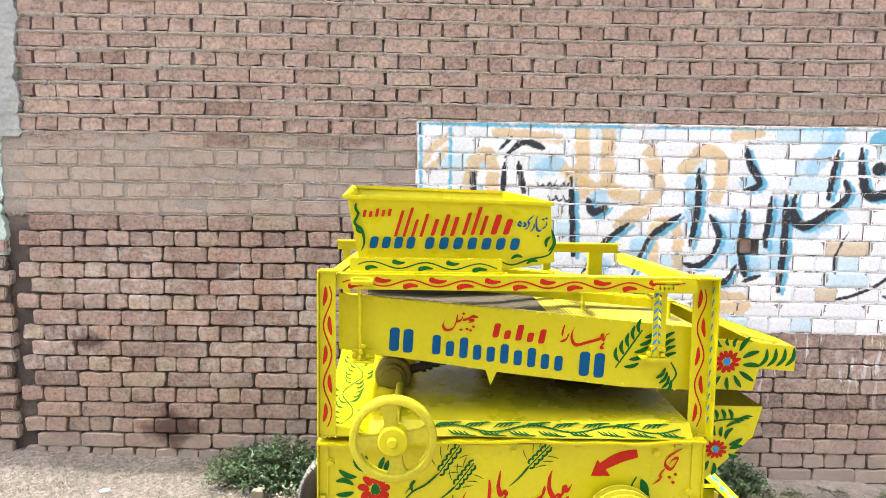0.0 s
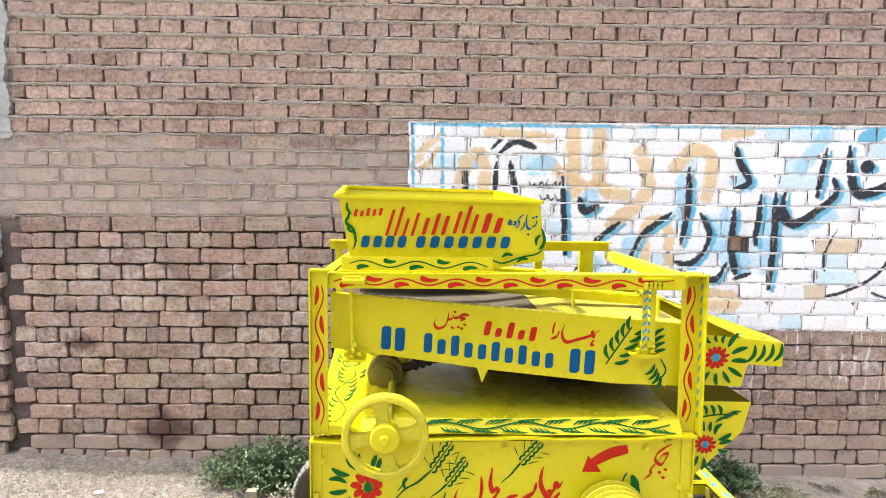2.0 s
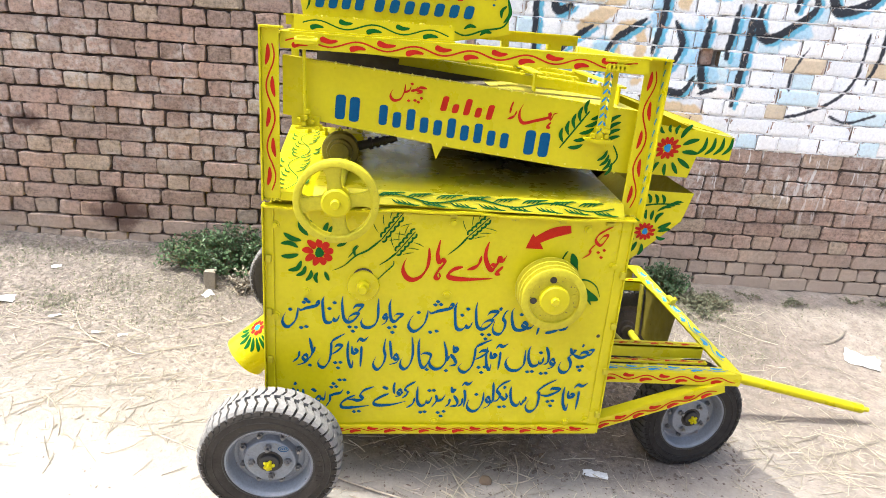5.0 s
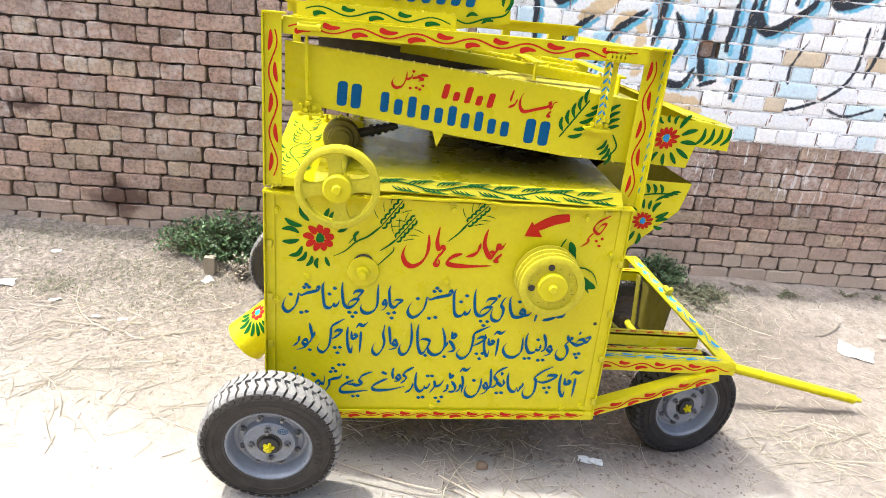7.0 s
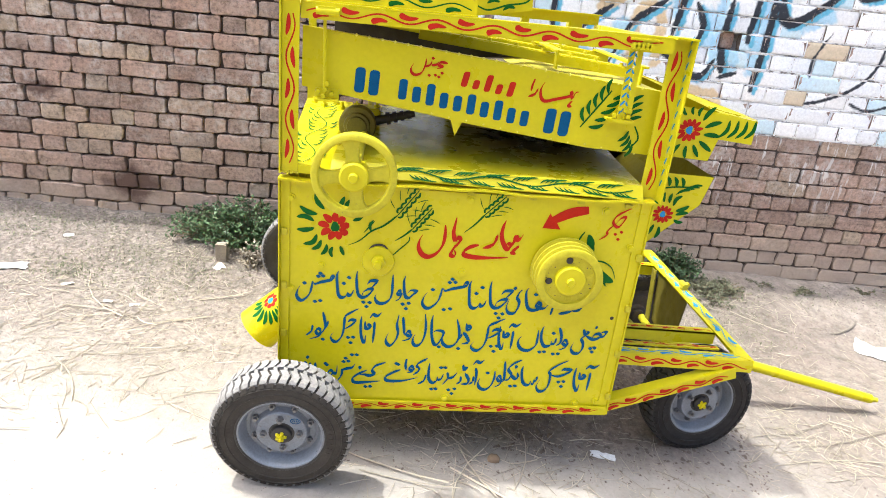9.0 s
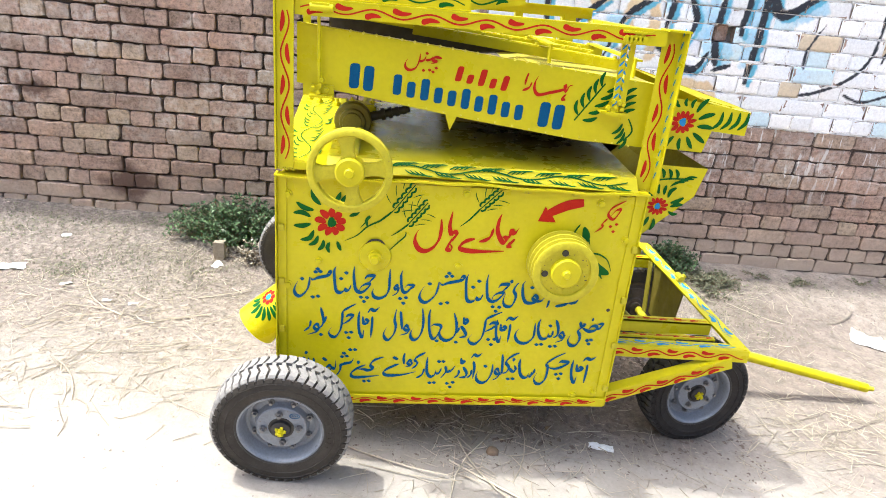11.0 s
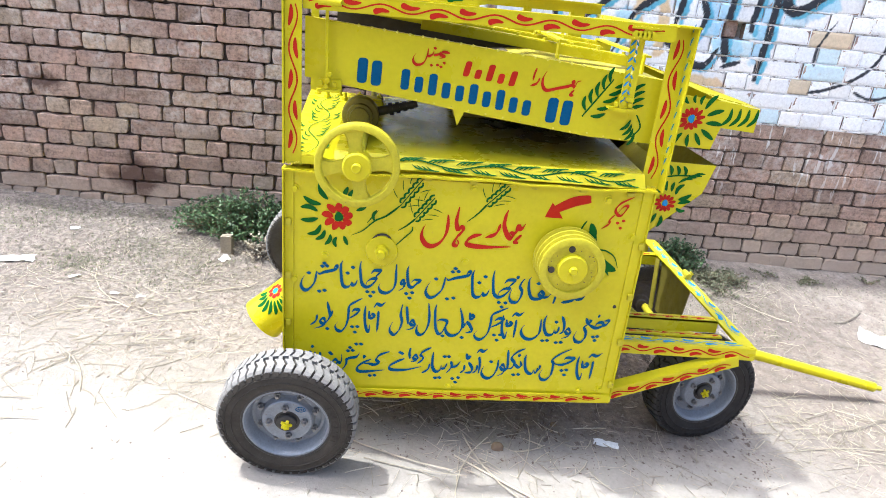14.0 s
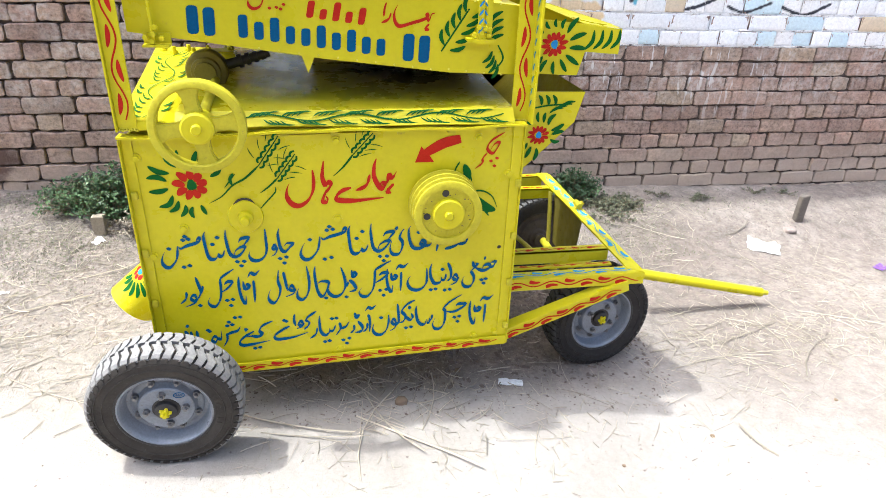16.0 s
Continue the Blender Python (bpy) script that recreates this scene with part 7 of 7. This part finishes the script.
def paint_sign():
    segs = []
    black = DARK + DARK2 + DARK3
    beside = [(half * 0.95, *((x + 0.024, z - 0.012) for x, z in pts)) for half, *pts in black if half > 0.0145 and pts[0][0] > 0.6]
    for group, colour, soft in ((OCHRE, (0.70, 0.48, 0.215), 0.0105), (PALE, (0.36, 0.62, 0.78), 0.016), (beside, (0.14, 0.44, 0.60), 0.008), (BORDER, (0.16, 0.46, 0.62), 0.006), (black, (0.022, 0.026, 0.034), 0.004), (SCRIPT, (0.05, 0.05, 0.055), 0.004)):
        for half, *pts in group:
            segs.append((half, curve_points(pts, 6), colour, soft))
    vs, fs, cols = [], [], []
    rr = random.Random(9)
    for bx, by, bz, w, h in BRICKS:
        if by > WY + 0.03 or bx + w / 2 < -0.14 or bx - w / 2 > 3.9:
            continue
        low = 0.965 - 0.020 * bx
        if bz < low or bz > 2.02:
            continue
        i0, i1 = -rr.uniform(0.0, 0.0045), -rr.uniform(0.0, 0.0035)
        x0, x1, z0, z1 = bx - w / 2 + i0, bx + w / 2 - i0, bz - h / 2 + i1, bz + h / 2 - i1
        x0 = max(x0, -0.135 + rr.uniform(-0.004, 0.01))
        if x1 - x0 < 0.01:
            continue
        z1 = min(z1, 2.012 + rr.uniform(-0.003, 0.004))
        nx, nz = max(2, int((x1 - x0) / 0.006)), max(2, int((z1 - z0) / 0.006))
        gx, gz = np.meshgrid(np.linspace(x0, x1, nx + 1), np.linspace(z0, z1, nz + 1))
        col = np.empty(gx.shape + (3,))
        tone = rr.uniform(0.80, 0.92)
        col[:] = (tone * 1.01, tone, tone * 0.985)
        r = rr.random()
        if r < 0.015 and bz < 1.5:
            col[:] = (0.66, 0.54, 0.38)
        elif r < 0.14:
            col[:] = (0.62, 0.75, 0.80)
        wob = 0.004 * np.sin(gx * 61 + bz * 40) * np.cos(gz * 83) + 0.002 * np.sin(gx * 171 + gz * 140)
        for half, pts, colour, soft in segs:
            px, pz = [p[0] for p in pts], [p[1] for p in pts]
            if x1 < min(px) - 0.08 or x0 > max(px) + 0.08 or z1 < min(pz) - 0.08 or z0 > max(pz) + 0.08:
                continue
            d = np.full(gx.shape, 9.0)
            last = len(pts) - 1
            for q, ((ax, az), (cx, cz)) in enumerate(zip(pts, pts[1:])):
                ux, uz = cx - ax, cz - az
                t = np.clip(((gx - ax) * ux + (gz - az) * uz) / (ux * ux + uz * uz + 1e-9), 0, 1)
                thin = 0.0
                if soft < 0.0095 and half > 0.0095:
                    ends = min(1.0, 0.45 + 3.0 * q / last) * min(1.0, 0.30 + 3.0 * (last - q) / last)
                    thin = half * (1.0 - ends * (0.62 + 0.68 * abs(math.sin(math.atan2(uz, ux) - radians(62)))))
                d = np.minimum(d, np.hypot(gx - ax - t * ux, gz - az - t * uz) + thin)
            k = np.clip((half + soft * 0.5 - d - wob * (soft / 0.008)) / soft, 0, 1)[..., None]
            if soft > 0.01:
                k = k * 0.8
            col = col * (1 - k) + np.array(colour) * k
        b = len(vs)
        edge = ((gx - bx) / (w / 2)) ** 8 + ((gz - bz) / (h / 2)) ** 8
        yy = by - 0.0022 + 0.004 * np.clip(edge, 0, 1.2)
        for j in range(nz + 1):
            for i in range(nx + 1):
                vs.append((gx[j, i], yy[j, i], gz[j, i]))
                cols.append((*col[j, i], 1.0))
        s = nx + 1
        fs.extend((b + j * s + i, b + j * s + i + 1, b + (j + 1) * s + i + 1, b + (j + 1) * s + i) for j in range(nz) for i in range(nx))
    me = bpy.data.meshes.new("painted_sign")
    me.from_pydata(vs, [], fs)
    at = me.color_attributes.new("paint", "FLOAT_COLOR", "POINT")
    at.data.foreach_set("color", np.array(cols, dtype=np.float32).ravel())
    me.materials.append(SIGN)
    o = new("painted_sign", me)
    o.parent = wall
    o["label"] = "white limewashed sign with black, ochre and blue brush strokes"


paint_sign()


def left_end():
    """The rendered pier and limewashed wall beyond the brickwork."""
    for z0, z1, mat, nm, y in ((1.90, WTOP, PLASTER, "pier", WY - 0.012), (1.28, 1.90, PLASTER_GREEN, "pier", WY - 0.004), (-0.15, 1.28, MORTAR, "pier", WY + 0.012)):
        bm = bmesh.new()
        n, m = 90, 30
        x1 = -2.195 if z0 > 1.5 else (-2.30 if z0 > 1 else -2.29)
        g = []
        for j in range(n + 1):
            z = z0 + (z1 - z0) * j / n
            row = []
            for i in range(m + 1):
                x = -3.2 + (x1 + 3.2) * i / m + (0.020 * noise.noise((z * 7, 2.0, z0)) + 0.020 * noise.noise((z * 33, 2.0, z0)) if i == m else 0)
                row.append(bm.verts.new((x, y + 0.008 * noise.noise((x * 7, z * 7, 2)) + 0.007 * noise.noise((x * 16, z * 60, 6)), z)))
            row.append(bm.verts.new((row[-1].co.x + 0.004, WY + 0.05, z)))
            g.append(row)
        for a, c in zip(g, g[1:]):
            for i in range(m + 1):
                bm.faces.new((a[i], a[i + 1], c[i + 1], c[i]))
        part(nm, bm, mat, wall, smooth=True)
    bm = bmesh.new()
    box(bm, -3.2, -2.303, WY + 0.026, WY + 0.34, -0.15, WTOP - 0.004)
    part("pier_core", bm, MORTAR, wall)
    # rough brick ends beside the pier
    bm = bmesh.new()
    rr = random.Random(3)
    for k in range(14):
        z = 0.20 + 0.084 * k
        x = -2.335 + rr.uniform(-0.02, 0.03)
        vs = box(bm, x - 0.06, x + 0.045, WY - 0.012 + rr.uniform(-0.012, 0.015), WY + 0.05, z, z + 0.07)
        for v in vs:
            v.co += Vector((rr.uniform(-0.008, 0.008), rr.uniform(-0.004, 0.004), rr.uniform(-0.007, 0.007)))
    part("broken_bricks", bm, BRICK, wall, bevel=0.007)


left_end()


# ---- plants ----
def weed(x, y, rx, ry, height, count, mat, seed, label, droop=0.4, leafy=1.0):
    r = random.Random(seed)
    w = tagged(new("weed"), label, "plant", group="weeds along the wall")
    w.location = (x, y, ground_height(x, y))
    stems, leaves = bmesh.new(), bmesh.new()
    for k in range(count):
        a, rad = r.uniform(0, 2 * math.pi), math.sqrt(r.random())
        bx, by = x + rx * rad * math.cos(a), min(WY - 0.03, y + ry * rad * math.sin(a))
        bz = ground_height(bx, by)
        h = height * (1.05 - 0.75 * rad) * r.uniform(0.6, 1.15)
        p = Vector((bx * 0.5 + x * 0.5, by * 0.5 + y * 0.5, bz - 0.01))
        tip = Vector((bx + r.uniform(-0.05, 0.05), min(WY - 0.03, by + r.uniform(-0.05, 0.05)), bz + h))
        prev = p
        for s in range(1, 6):
            t = s / 5
            q = p.lerp(tip, t) + Vector((0, 0, 0.25 * h * math.sin(math.pi * t))) + Vector((r.uniform(-1, 1), r.uniform(-1, 1), 0)) * 0.008
            tube(stems, prev, q, 0.0022 - 0.0003 * s, n=4, caps=False)
            for _ in range(3):
                d = Vector((r.uniform(-1, 1), r.uniform(-1, 1), r.uniform(-0.35, 0.75))).normalized()
                l = r.uniform(0.018, 0.038) * leafy
                side = d.cross(Vector((r.uniform(-0.4, 0.4), r.uniform(-0.4, 0.4), 1))).normalized() * l * r.uniform(0.28, 0.42)
                mid = q + d * l * 0.55 + Vector((0, 0, 0.004))
                end = q + d * l - Vector((0, 0, droop * l * 0.4))
                vs = [leaves.verts.new(v) for v in (q, mid + side, end, mid - side)]
                leaves.faces.new((vs[0], vs[1], vs[2]))
                leaves.faces.new((vs[0], vs[2], vs[3]))
            prev = q
    for nm, bm, mt in (("stem", stems, TWIG), ("foliage", leaves, mat)):
        me = bpy.data.meshes.new(nm)
        bm.to_mesh(me)
        bm.free()
        me.materials.append(mt)
        attach(new(nm, me), w)


weed(-0.80, 3.30, 0.40, 0.18, 0.20, 520, LEAFM, 1, "low bushy green weed at the foot of the wall", 0.5, 0.66)
weed(-0.46, 3.28, 0.26, 0.18, 0.21, 350, LEAFM, 2, "low bushy green weed at the foot of the wall", 0.5, 0.66)
weed(-0.66, 3.10, 0.16, 0.07, 0.10, 90, STRAW, 9, "dry straw-coloured weed stalks beside the green weed", 0.4, 0.5)
weed(1.55, 3.37, 0.17, 0.08, 0.18, 250, LEAFM, 3, "low bushy green weed against the wall", 0.5, 0.62)
weed(1.84, 3.28, 0.13, 0.07, 0.06, 60, MOSS, 5, "small dusty green weed trailing beside the bush", 0.4, 0.5)
weed(1.72, 3.26, 0.18, 0.12, 0.05, 90, MOSS, 4, "low dry grey-green weed in the dust", 0.4, 0.5)
for _k, (_x, _y) in enumerate(((2.10, 3.38), (2.31, 3.34), (2.36, 3.36), (2.75, 3.38), (2.95, 3.39), (1.35, 3.20))):
    weed(_x, _y, 0.05, 0.03, 0.022, 9, MOSS, 20 + _k, "tiny dry weed tuft in the dust", 0.4, 0.42)


def moss():
    """Low grey-green growth in patches on the bank."""
    r = random.Random(31)
    vs, fs = [], []
    for cx, cy, sx, sy, n in ((-1.5, 2.86, 0.10, 0.06, 420), (-1.26, 3.05, 0.12, 0.08, 420), (-1.3, 3.36, 0.2, 0.05, 350), (-1.75, 3.3, 0.25, 0.08, 700), (-2.05, 3.15, 0.2, 0.1, 500),
                              (-1.1, 2.8, 0.14, 0.08, 260), (-0.95, 3.0, 0.12, 0.08, 420), (1.75, 3.1, 0.18, 0.1, 420), (1.9, 2.95, 0.15, 0.08, 260), (2.3, 3.3, 0.25, 0.05, 260)):
        for _ in range(n):
            x, y = r.gauss(cx, sx), min(WY - 0.03, r.gauss(cy, sy))
            z = ground_height(x, y)
            a, l = r.uniform(0, 6.28), r.uniform(0.006, 0.017)
            h = r.uniform(0.003, 0.014)
            b = len(vs)
            ox, oy = -math.sin(a) * l * 0.22, math.cos(a) * l * 0.22
            mx, my = x + 0.5 * l * math.cos(a), y + 0.5 * l * math.sin(a)
            vs.extend(((x, y, z), (mx - ox, my - oy, z + h), (x + l * math.cos(a), y + l * math.sin(a), z + h * 0.8), (mx + ox, my + oy, z + h)))
            fs.append((b, b + 1, b + 2, b + 3))
    me = bpy.data.meshes.new("ground_moss")
    me.from_pydata(vs, [], fs)
    me.materials.append(MOSS)
    tagged(new("ground_moss", me), "low grey-green growth on the dusty bank", "moss", kind="stuff")


moss()


# ---- straw and litter ----
def straw_field():
    r = random.Random(11)
    vs, fs = [], []

    def stalk(x, y, a, l, w, lift=0.0, curl=0.0):
        b = len(vs)
        n = 4 if l > 0.08 else 2
        for s in range(n + 1):
            t = s / n - 0.5
            aa = a + curl * t
            px, py = x + l * t * math.cos(aa), y + l * t * math.sin(aa)
            py = min(py, WY - 0.02)
            pz = ground_height(px, py) + 0.002 + lift * (0.5 + t)
            ox, oy = -math.sin(aa) * w, math.cos(aa) * w
            vs.extend(((px - ox, py - oy, pz), (px + ox, py + oy, pz), (px, py, pz + w * 1.3)))
        for s in range(n):
            o = b + 3 * s
            fs.extend(((o, o + 3, o + 5, o + 2), (o + 2, o + 5, o + 4, o + 1)))

    heaps = ((1.85, 2.15, 0.60, 0.20, 620), (2.4, 2.6, 0.7, 0.4, 350), (1.6, 2.9, 0.5, 0.3, 500), (-1.1, 2.6, 0.8, 0.45, 800), (-1.9, 2.5, 0.7, 0.5, 600),
             (-0.9, 3.1, 0.6, 0.22, 900), (0.35, 1.95, 0.6, 0.45, 600), (0.9, 1.75, 0.7, 0.3, 250), (-1.6, 2.1, 0.6, 0.4, 400), (2.2, 2.1, 0.5, 0.18, 380), (1.9, 1.85, 0.7, 0.3, 300), (3.0, 2.5, 0.7, 0.4, 500), (1.7, 3.2, 0.6, 0.2, 600), (-0.8, 2.15, 0.5, 0.3, 300))
    for hx, hy, sx, sy, n in heaps:
        for _ in range(n):
            x, y = r.gauss(hx, sx * 0.55), r.gauss(hy, sy * 0.55)
            if r.random() < 0.35:
                continue
            l = min(0.30, 0.010 + r.expovariate(1 / 0.042))
            stalk(x, y, r.uniform(0, math.pi), l, r.uniform(0.0006, 0.0014), r.uniform(0, 0.012) * (l > 0.05), r.uniform(-0.2, 0.2))
    for _ in range(2600):
        x, y = r.uniform(-2.6, 3.8), r.uniform(0.9, 3.42)
        if y < 1.95 and x < 0.5 and r.random() < 0.7:
            continue
        stalk(x, y, r.uniform(0, math.pi), r.uniform(0.006, 0.036), r.uniform(0.0006, 0.0019))
    # tangles of longer stalks
    for hx, hy, sx, sy, n in ((1.95, 2.15, 0.42, 0.13, 120), (1.55, 2.75, 0.25, 0.18, 26), (-1.15, 2.40, 0.45, 0.25, 80), (-1.85, 2.55, 0.30, 0.20, 70), (-0.75, 2.95, 0.30, 0.14, 45),
                              (0.30, 1.95, 0.38, 0.16, 70), (2.6, 2.40, 0.40, 0.20, 45), (1.75, 3.12, 0.25, 0.12, 60), (-0.95, 2.00, 0.35, 0.15, 14)):
        for _ in range(n):
            stalk(r.gauss(hx, sx), r.gauss(hy, sy), r.gauss(0.25, 0.9), r.uniform(0.03, 0.15), r.uniform(0.0009, 0.0021), r.uniform(0.0, 0.020), r.gauss(0.0, 0.25))
    me = bpy.data.meshes.new("straw")
    me.from_pydata(vs, [], fs)
    me.materials.append(STRAW)
    tagged(new("straw", me), "scattered dry straw and chaff on the soil", "straw", kind="stuff")
    # longer stalks
    vs.clear(), fs.clear()
    for x, y, a, l, w in ((0.02, 1.76, -0.35, 0.42, 0.0035), (0.10, 1.70, -0.15, 0.34, 0.003), (0.33, 1.75, -1.1, 0.36, 0.004), (0.42, 1.66, -0.65, 0.46, 0.0045), (0.25, 1.72, 1.25, 0.42, 0.003),
                          (0.50, 1.85, 1.3, 0.30, 0.003), (0.36, 1.90, 0.9, 0.26, 0.0025), (-0.95, 2.25, 0.35, 0.42, 0.003), (-1.15, 2.15, 1.2, 0.30, 0.003), (-1.30, 2.45, 0.6, 0.34, 0.003),
                          (-1.45, 2.70, 0.1, 0.55, 0.003), (-1.75, 2.35, 2.7, 0.32, 0.003), (-1.1, 2.05, 2.2, 0.28, 0.003), (1.75, 2.02, 0.08, 0.55, 0.003), (1.9, 2.15, 0.3, 0.42, 0.003),
                          (2.1, 2.0, 0.7, 0.36, 0.004), (2.5, 2.2, -0.5, 0.5, 0.003), (2.25, 2.85, -0.3, 0.22, 0.0024), (1.95, 3.05, -0.5, 0.3, 0.003), (2.45, 3.05, 0.45, 0.22, 0.005), (1.55, 1.55, 1.9, 0.16, 0.005),
                          (-0.76, 2.78, 0.50, 0.24, 0.0035), (-0.93, 2.51, 0.52, 0.36, 0.0035), (-1.27, 2.55, -0.03, 0.21, 0.0035), (-1.29, 2.64, -0.89, 0.47, 0.0035)):
        stalk(x, y, a, l, w * 0.72, 0.012, r.uniform(-0.45, 0.45))
    me = bpy.data.meshes.new("stalks")
    me.from_pydata(vs, [], fs)
    me.materials.append(STRAW)
    tagged(new("long_stalks", me), "long bent dry stalks lying on the soil", "straw", kind="stuff")


straw_field()


def crumbs():
    """Small crumbs of dry soil and chaff, thickest on the verge."""
    r = random.Random(21)
    vs, fs = [], []
    for _ in range(34000):
        x = r.uniform(-2.7, 4.2)
        y = 0.9 + 2.55 * r.random() ** 0.55
        if y < 2.0 and r.random() < 0.75:
            continue
        s = 0.002 + (0.010 if y > 2.3 and x < 1.2 else 0.005) * r.random() ** 3
        z = ground_height(x, y)
        b = len(vs)
        a = r.uniform(0, 6.28)
        for k in range(4):
            vs.append((x + s * math.cos(a + 1.57 * k) * r.uniform(0.6, 1.4), y + s * math.sin(a + 1.57 * k) * r.uniform(0.6, 1.4), z - 0.001))
        vs.append((x, y, z + s * r.uniform(0.35, 0.8)))
        fs.extend((b + k, b + (k + 1) % 4, b + 4) for k in range(4))
    me = bpy.data.meshes.new("soil_crumbs")
    me.from_pydata(vs, [], fs)
    me.materials.append(CRUMB)
    tagged(new("soil_crumbs", me), "loose dry crumbs of soil", "soil", kind="stuff")


crumbs()


def dark_chaff():
    """Brown clods and chaff left in the shade under the machine."""
    r = random.Random(23)
    vs, fs = [], []
    for _ in range(2600):
        x, y = r.uniform(-0.25, 1.45), 1.76 + 0.95 * r.random() ** 0.9
        s = 0.002 + (0.009 if y > 1.92 else 0.0035) * r.random() ** 3
        z = ground_height(x, y)
        b = len(vs)
        a, k = r.uniform(0, 6.28), r.uniform(1.0, 2.6)
        for q in range(5):
            u, v = k * s * math.cos(1.257 * q), s * math.sin(1.257 * q)
            vs.append((x + u * math.cos(a) - v * math.sin(a), y + u * math.sin(a) + v * math.cos(a), z - 0.001))
        vs.append((x, y, z + s * r.uniform(0.5, 1.1)))
        fs.extend((b + q, b + (q + 1) % 5, b + 5) for q in range(5))
    me = bpy.data.meshes.new("dark_chaff")
    me.from_pydata(vs, [], fs)
    me.materials.append(CLOD)
    tagged(new("dark_chaff", me), "brown clods and chaff on the soil under the machine", "soil", kind="stuff")


dark_chaff()


def crumpled(name, x, y, lx, ly, turn, mat, label, h=0.012, seed=1):
    bm = bmesh.new()
    n = 7
    r = random.Random(seed)
    g = []
    for j in range(n):
        row = []
        for i in range(n):
            u, v = (i / (n - 1) - 0.5) * lx, (j / (n - 1) - 0.5) * ly
            px, py = x + u * math.cos(turn) - v * math.sin(turn), y + u * math.sin(turn) + v * math.cos(turn)
            row.append(bm.verts.new((px + r.uniform(-1, 1) * lx * 0.03, py + r.uniform(-1, 1) * ly * 0.03, ground_height(px, py) + 0.004 + h * abs(noise.noise((u * 30 + seed, v * 30, 2))))))
        g.append(row)
    for a, c in zip(g, g[1:]):
        for i in range(n - 1):
            bm.faces.new((a[i], a[i + 1], c[i + 1], c[i]))
    bmesh.ops.recalc_face_normals(bm, faces=bm.faces)
    bmesh.ops.solidify(bm, geom=bm.faces[:], thickness=0.002)
    return tagged(part(name, bm, mat), label, "litter")


crumpled("paper_scrap", 2.51, 2.91, 0.17, 0.10, -0.5, PAPER, "white scrap of packaging lying on the soil", 0.03, 2)
crumpled("paper_scrap", -1.74, 2.83, 0.14, 0.05, 0.25, PAPER, "thin white scrap of paper lying on the soil", 0.012, 5)
crumpled("paper_scrap", -0.86, 3.02, 0.05, 0.035, 0.9, PAPER, "small white scrap of paper on the soil", 0.02, 7)
crumpled("paper_scrap", 0.80, 1.93, 0.09, 0.035, -0.2, PAPER, "small pale scrap of paper beside the wheel", 0.01, 8)
crumpled("paper_scrap", 2.42, 1.92, 0.10, 0.035, 0.9, PAPER, "thin pale scrap of paper on the soil", 0.01, 9)
crumpled("paper_scrap", -1.22, 2.62, 0.035, 0.02, 0.0, PAPER, "tiny pale scrap of paper on the soil", 0.008, 20)
crumpled("paper_scrap", -1.11, 2.62, 0.040, 0.02, 0.3, PAPER, "tiny pale scrap of paper on the soil", 0.008, 21)
crumpled("paper_scrap", -1.63, 3.15, 0.045, 0.02, 0.6, PAPER, "tiny pale scrap of paper on the soil", 0.008, 22)
crumpled("paper_scrap", -1.44, 2.73, 0.050, 0.02, 0.9, PAPER, "tiny pale scrap of paper on the soil", 0.008, 23)
crumpled("wrapper", 3.04, 2.66, 0.07, 0.05, 0.4, PURPLE, "crumpled purple plastic wrapper on the soil", 0.02, 6)


def lump(name, x, y, size, mat, label, category, seed, sink=0.35, soft=0.8):
    bm = bmesh.new()
    bmesh.ops.create_cube(bm, size=1.0)
    bmesh.ops.subdivide_edges(bm, edges=bm.edges[:], cuts=3, use_grid_fill=True)
    for v in bm.verts:
        n = v.co.normalized() * 0.55
        v.co = v.co.lerp(n, soft)
        v.co *= 1 + 0.16 * noise.noise((v.co.x * 3 + seed, v.co.y * 3, v.co.z * 3))
        v.co = Vector((v.co.x * size[0], v.co.y * size[1], v.co.z * size[2]))
        v.co += Vector((x, y, ground_height(x, y) + size[2] * (0.5 - sink)))
    return tagged(part(name, bm, mat, smooth=True), label, category)


lump("wooden_block", -0.865, 3.09, (0.056, 0.045, 0.095), WOOD, "short weathered wooden block standing in the soil", "block", 3, 0.12, 0.12)
lump("soil_clod", 0.39, 1.86, (0.04, 0.034, 0.028), TWIG, "small dark clod of soil under the machine", "clod", 4)
lump("stone", 2.756, 3.037, (0.07, 0.06, 0.03), CRUMB, "small pale stone half sunk in the soil", "stone", 8)
for _k, (_x, _y, _s) in enumerate(((0.62, 2.02, 0.02), (0.25, 2.2, 0.018), (1.42, 1.6, 0.014), (-0.55, 1.45, 0.012), (2.0, 1.72, 0.013), (1.05, 1.5, 0.011))):
    lump("soil_clod", _x, _y, (_s, _s, _s * 0.7), TWIG, "tiny dark clod of soil", "clod", 30 + _k)


def stub_post():
    x, y = 2.86, 3.12
    g = ground_height(x, y)
    bm = bmesh.new()
    vs = box(bm, x - 0.024, x + 0.024, y - 0.02, y + 0.02, g - 0.04, g + 0.155)
    for v in vs:
        if v.co.z > g:
            v.co.x += 0.006
            v.co.z += 0.006 * (1 if v.co.x > x else -1)
    tagged(part("wooden_stub", bm, WOOD_DARK, bevel=0.004), "short weathered wooden stub standing in the soil", "stake")


stub_post()


# ---- unseen wall added behind the camera, to cut low sky light ----
def unseen_wall():
    bm = bmesh.new()
    box(bm, -14, 14, -4.6, -4.35, -0.3, 3.1)
    tagged(part("wall_south", bm, BRICK), "unseen plain brick wall added to cut low sky light", "wall", kind="structure")


unseen_wall()
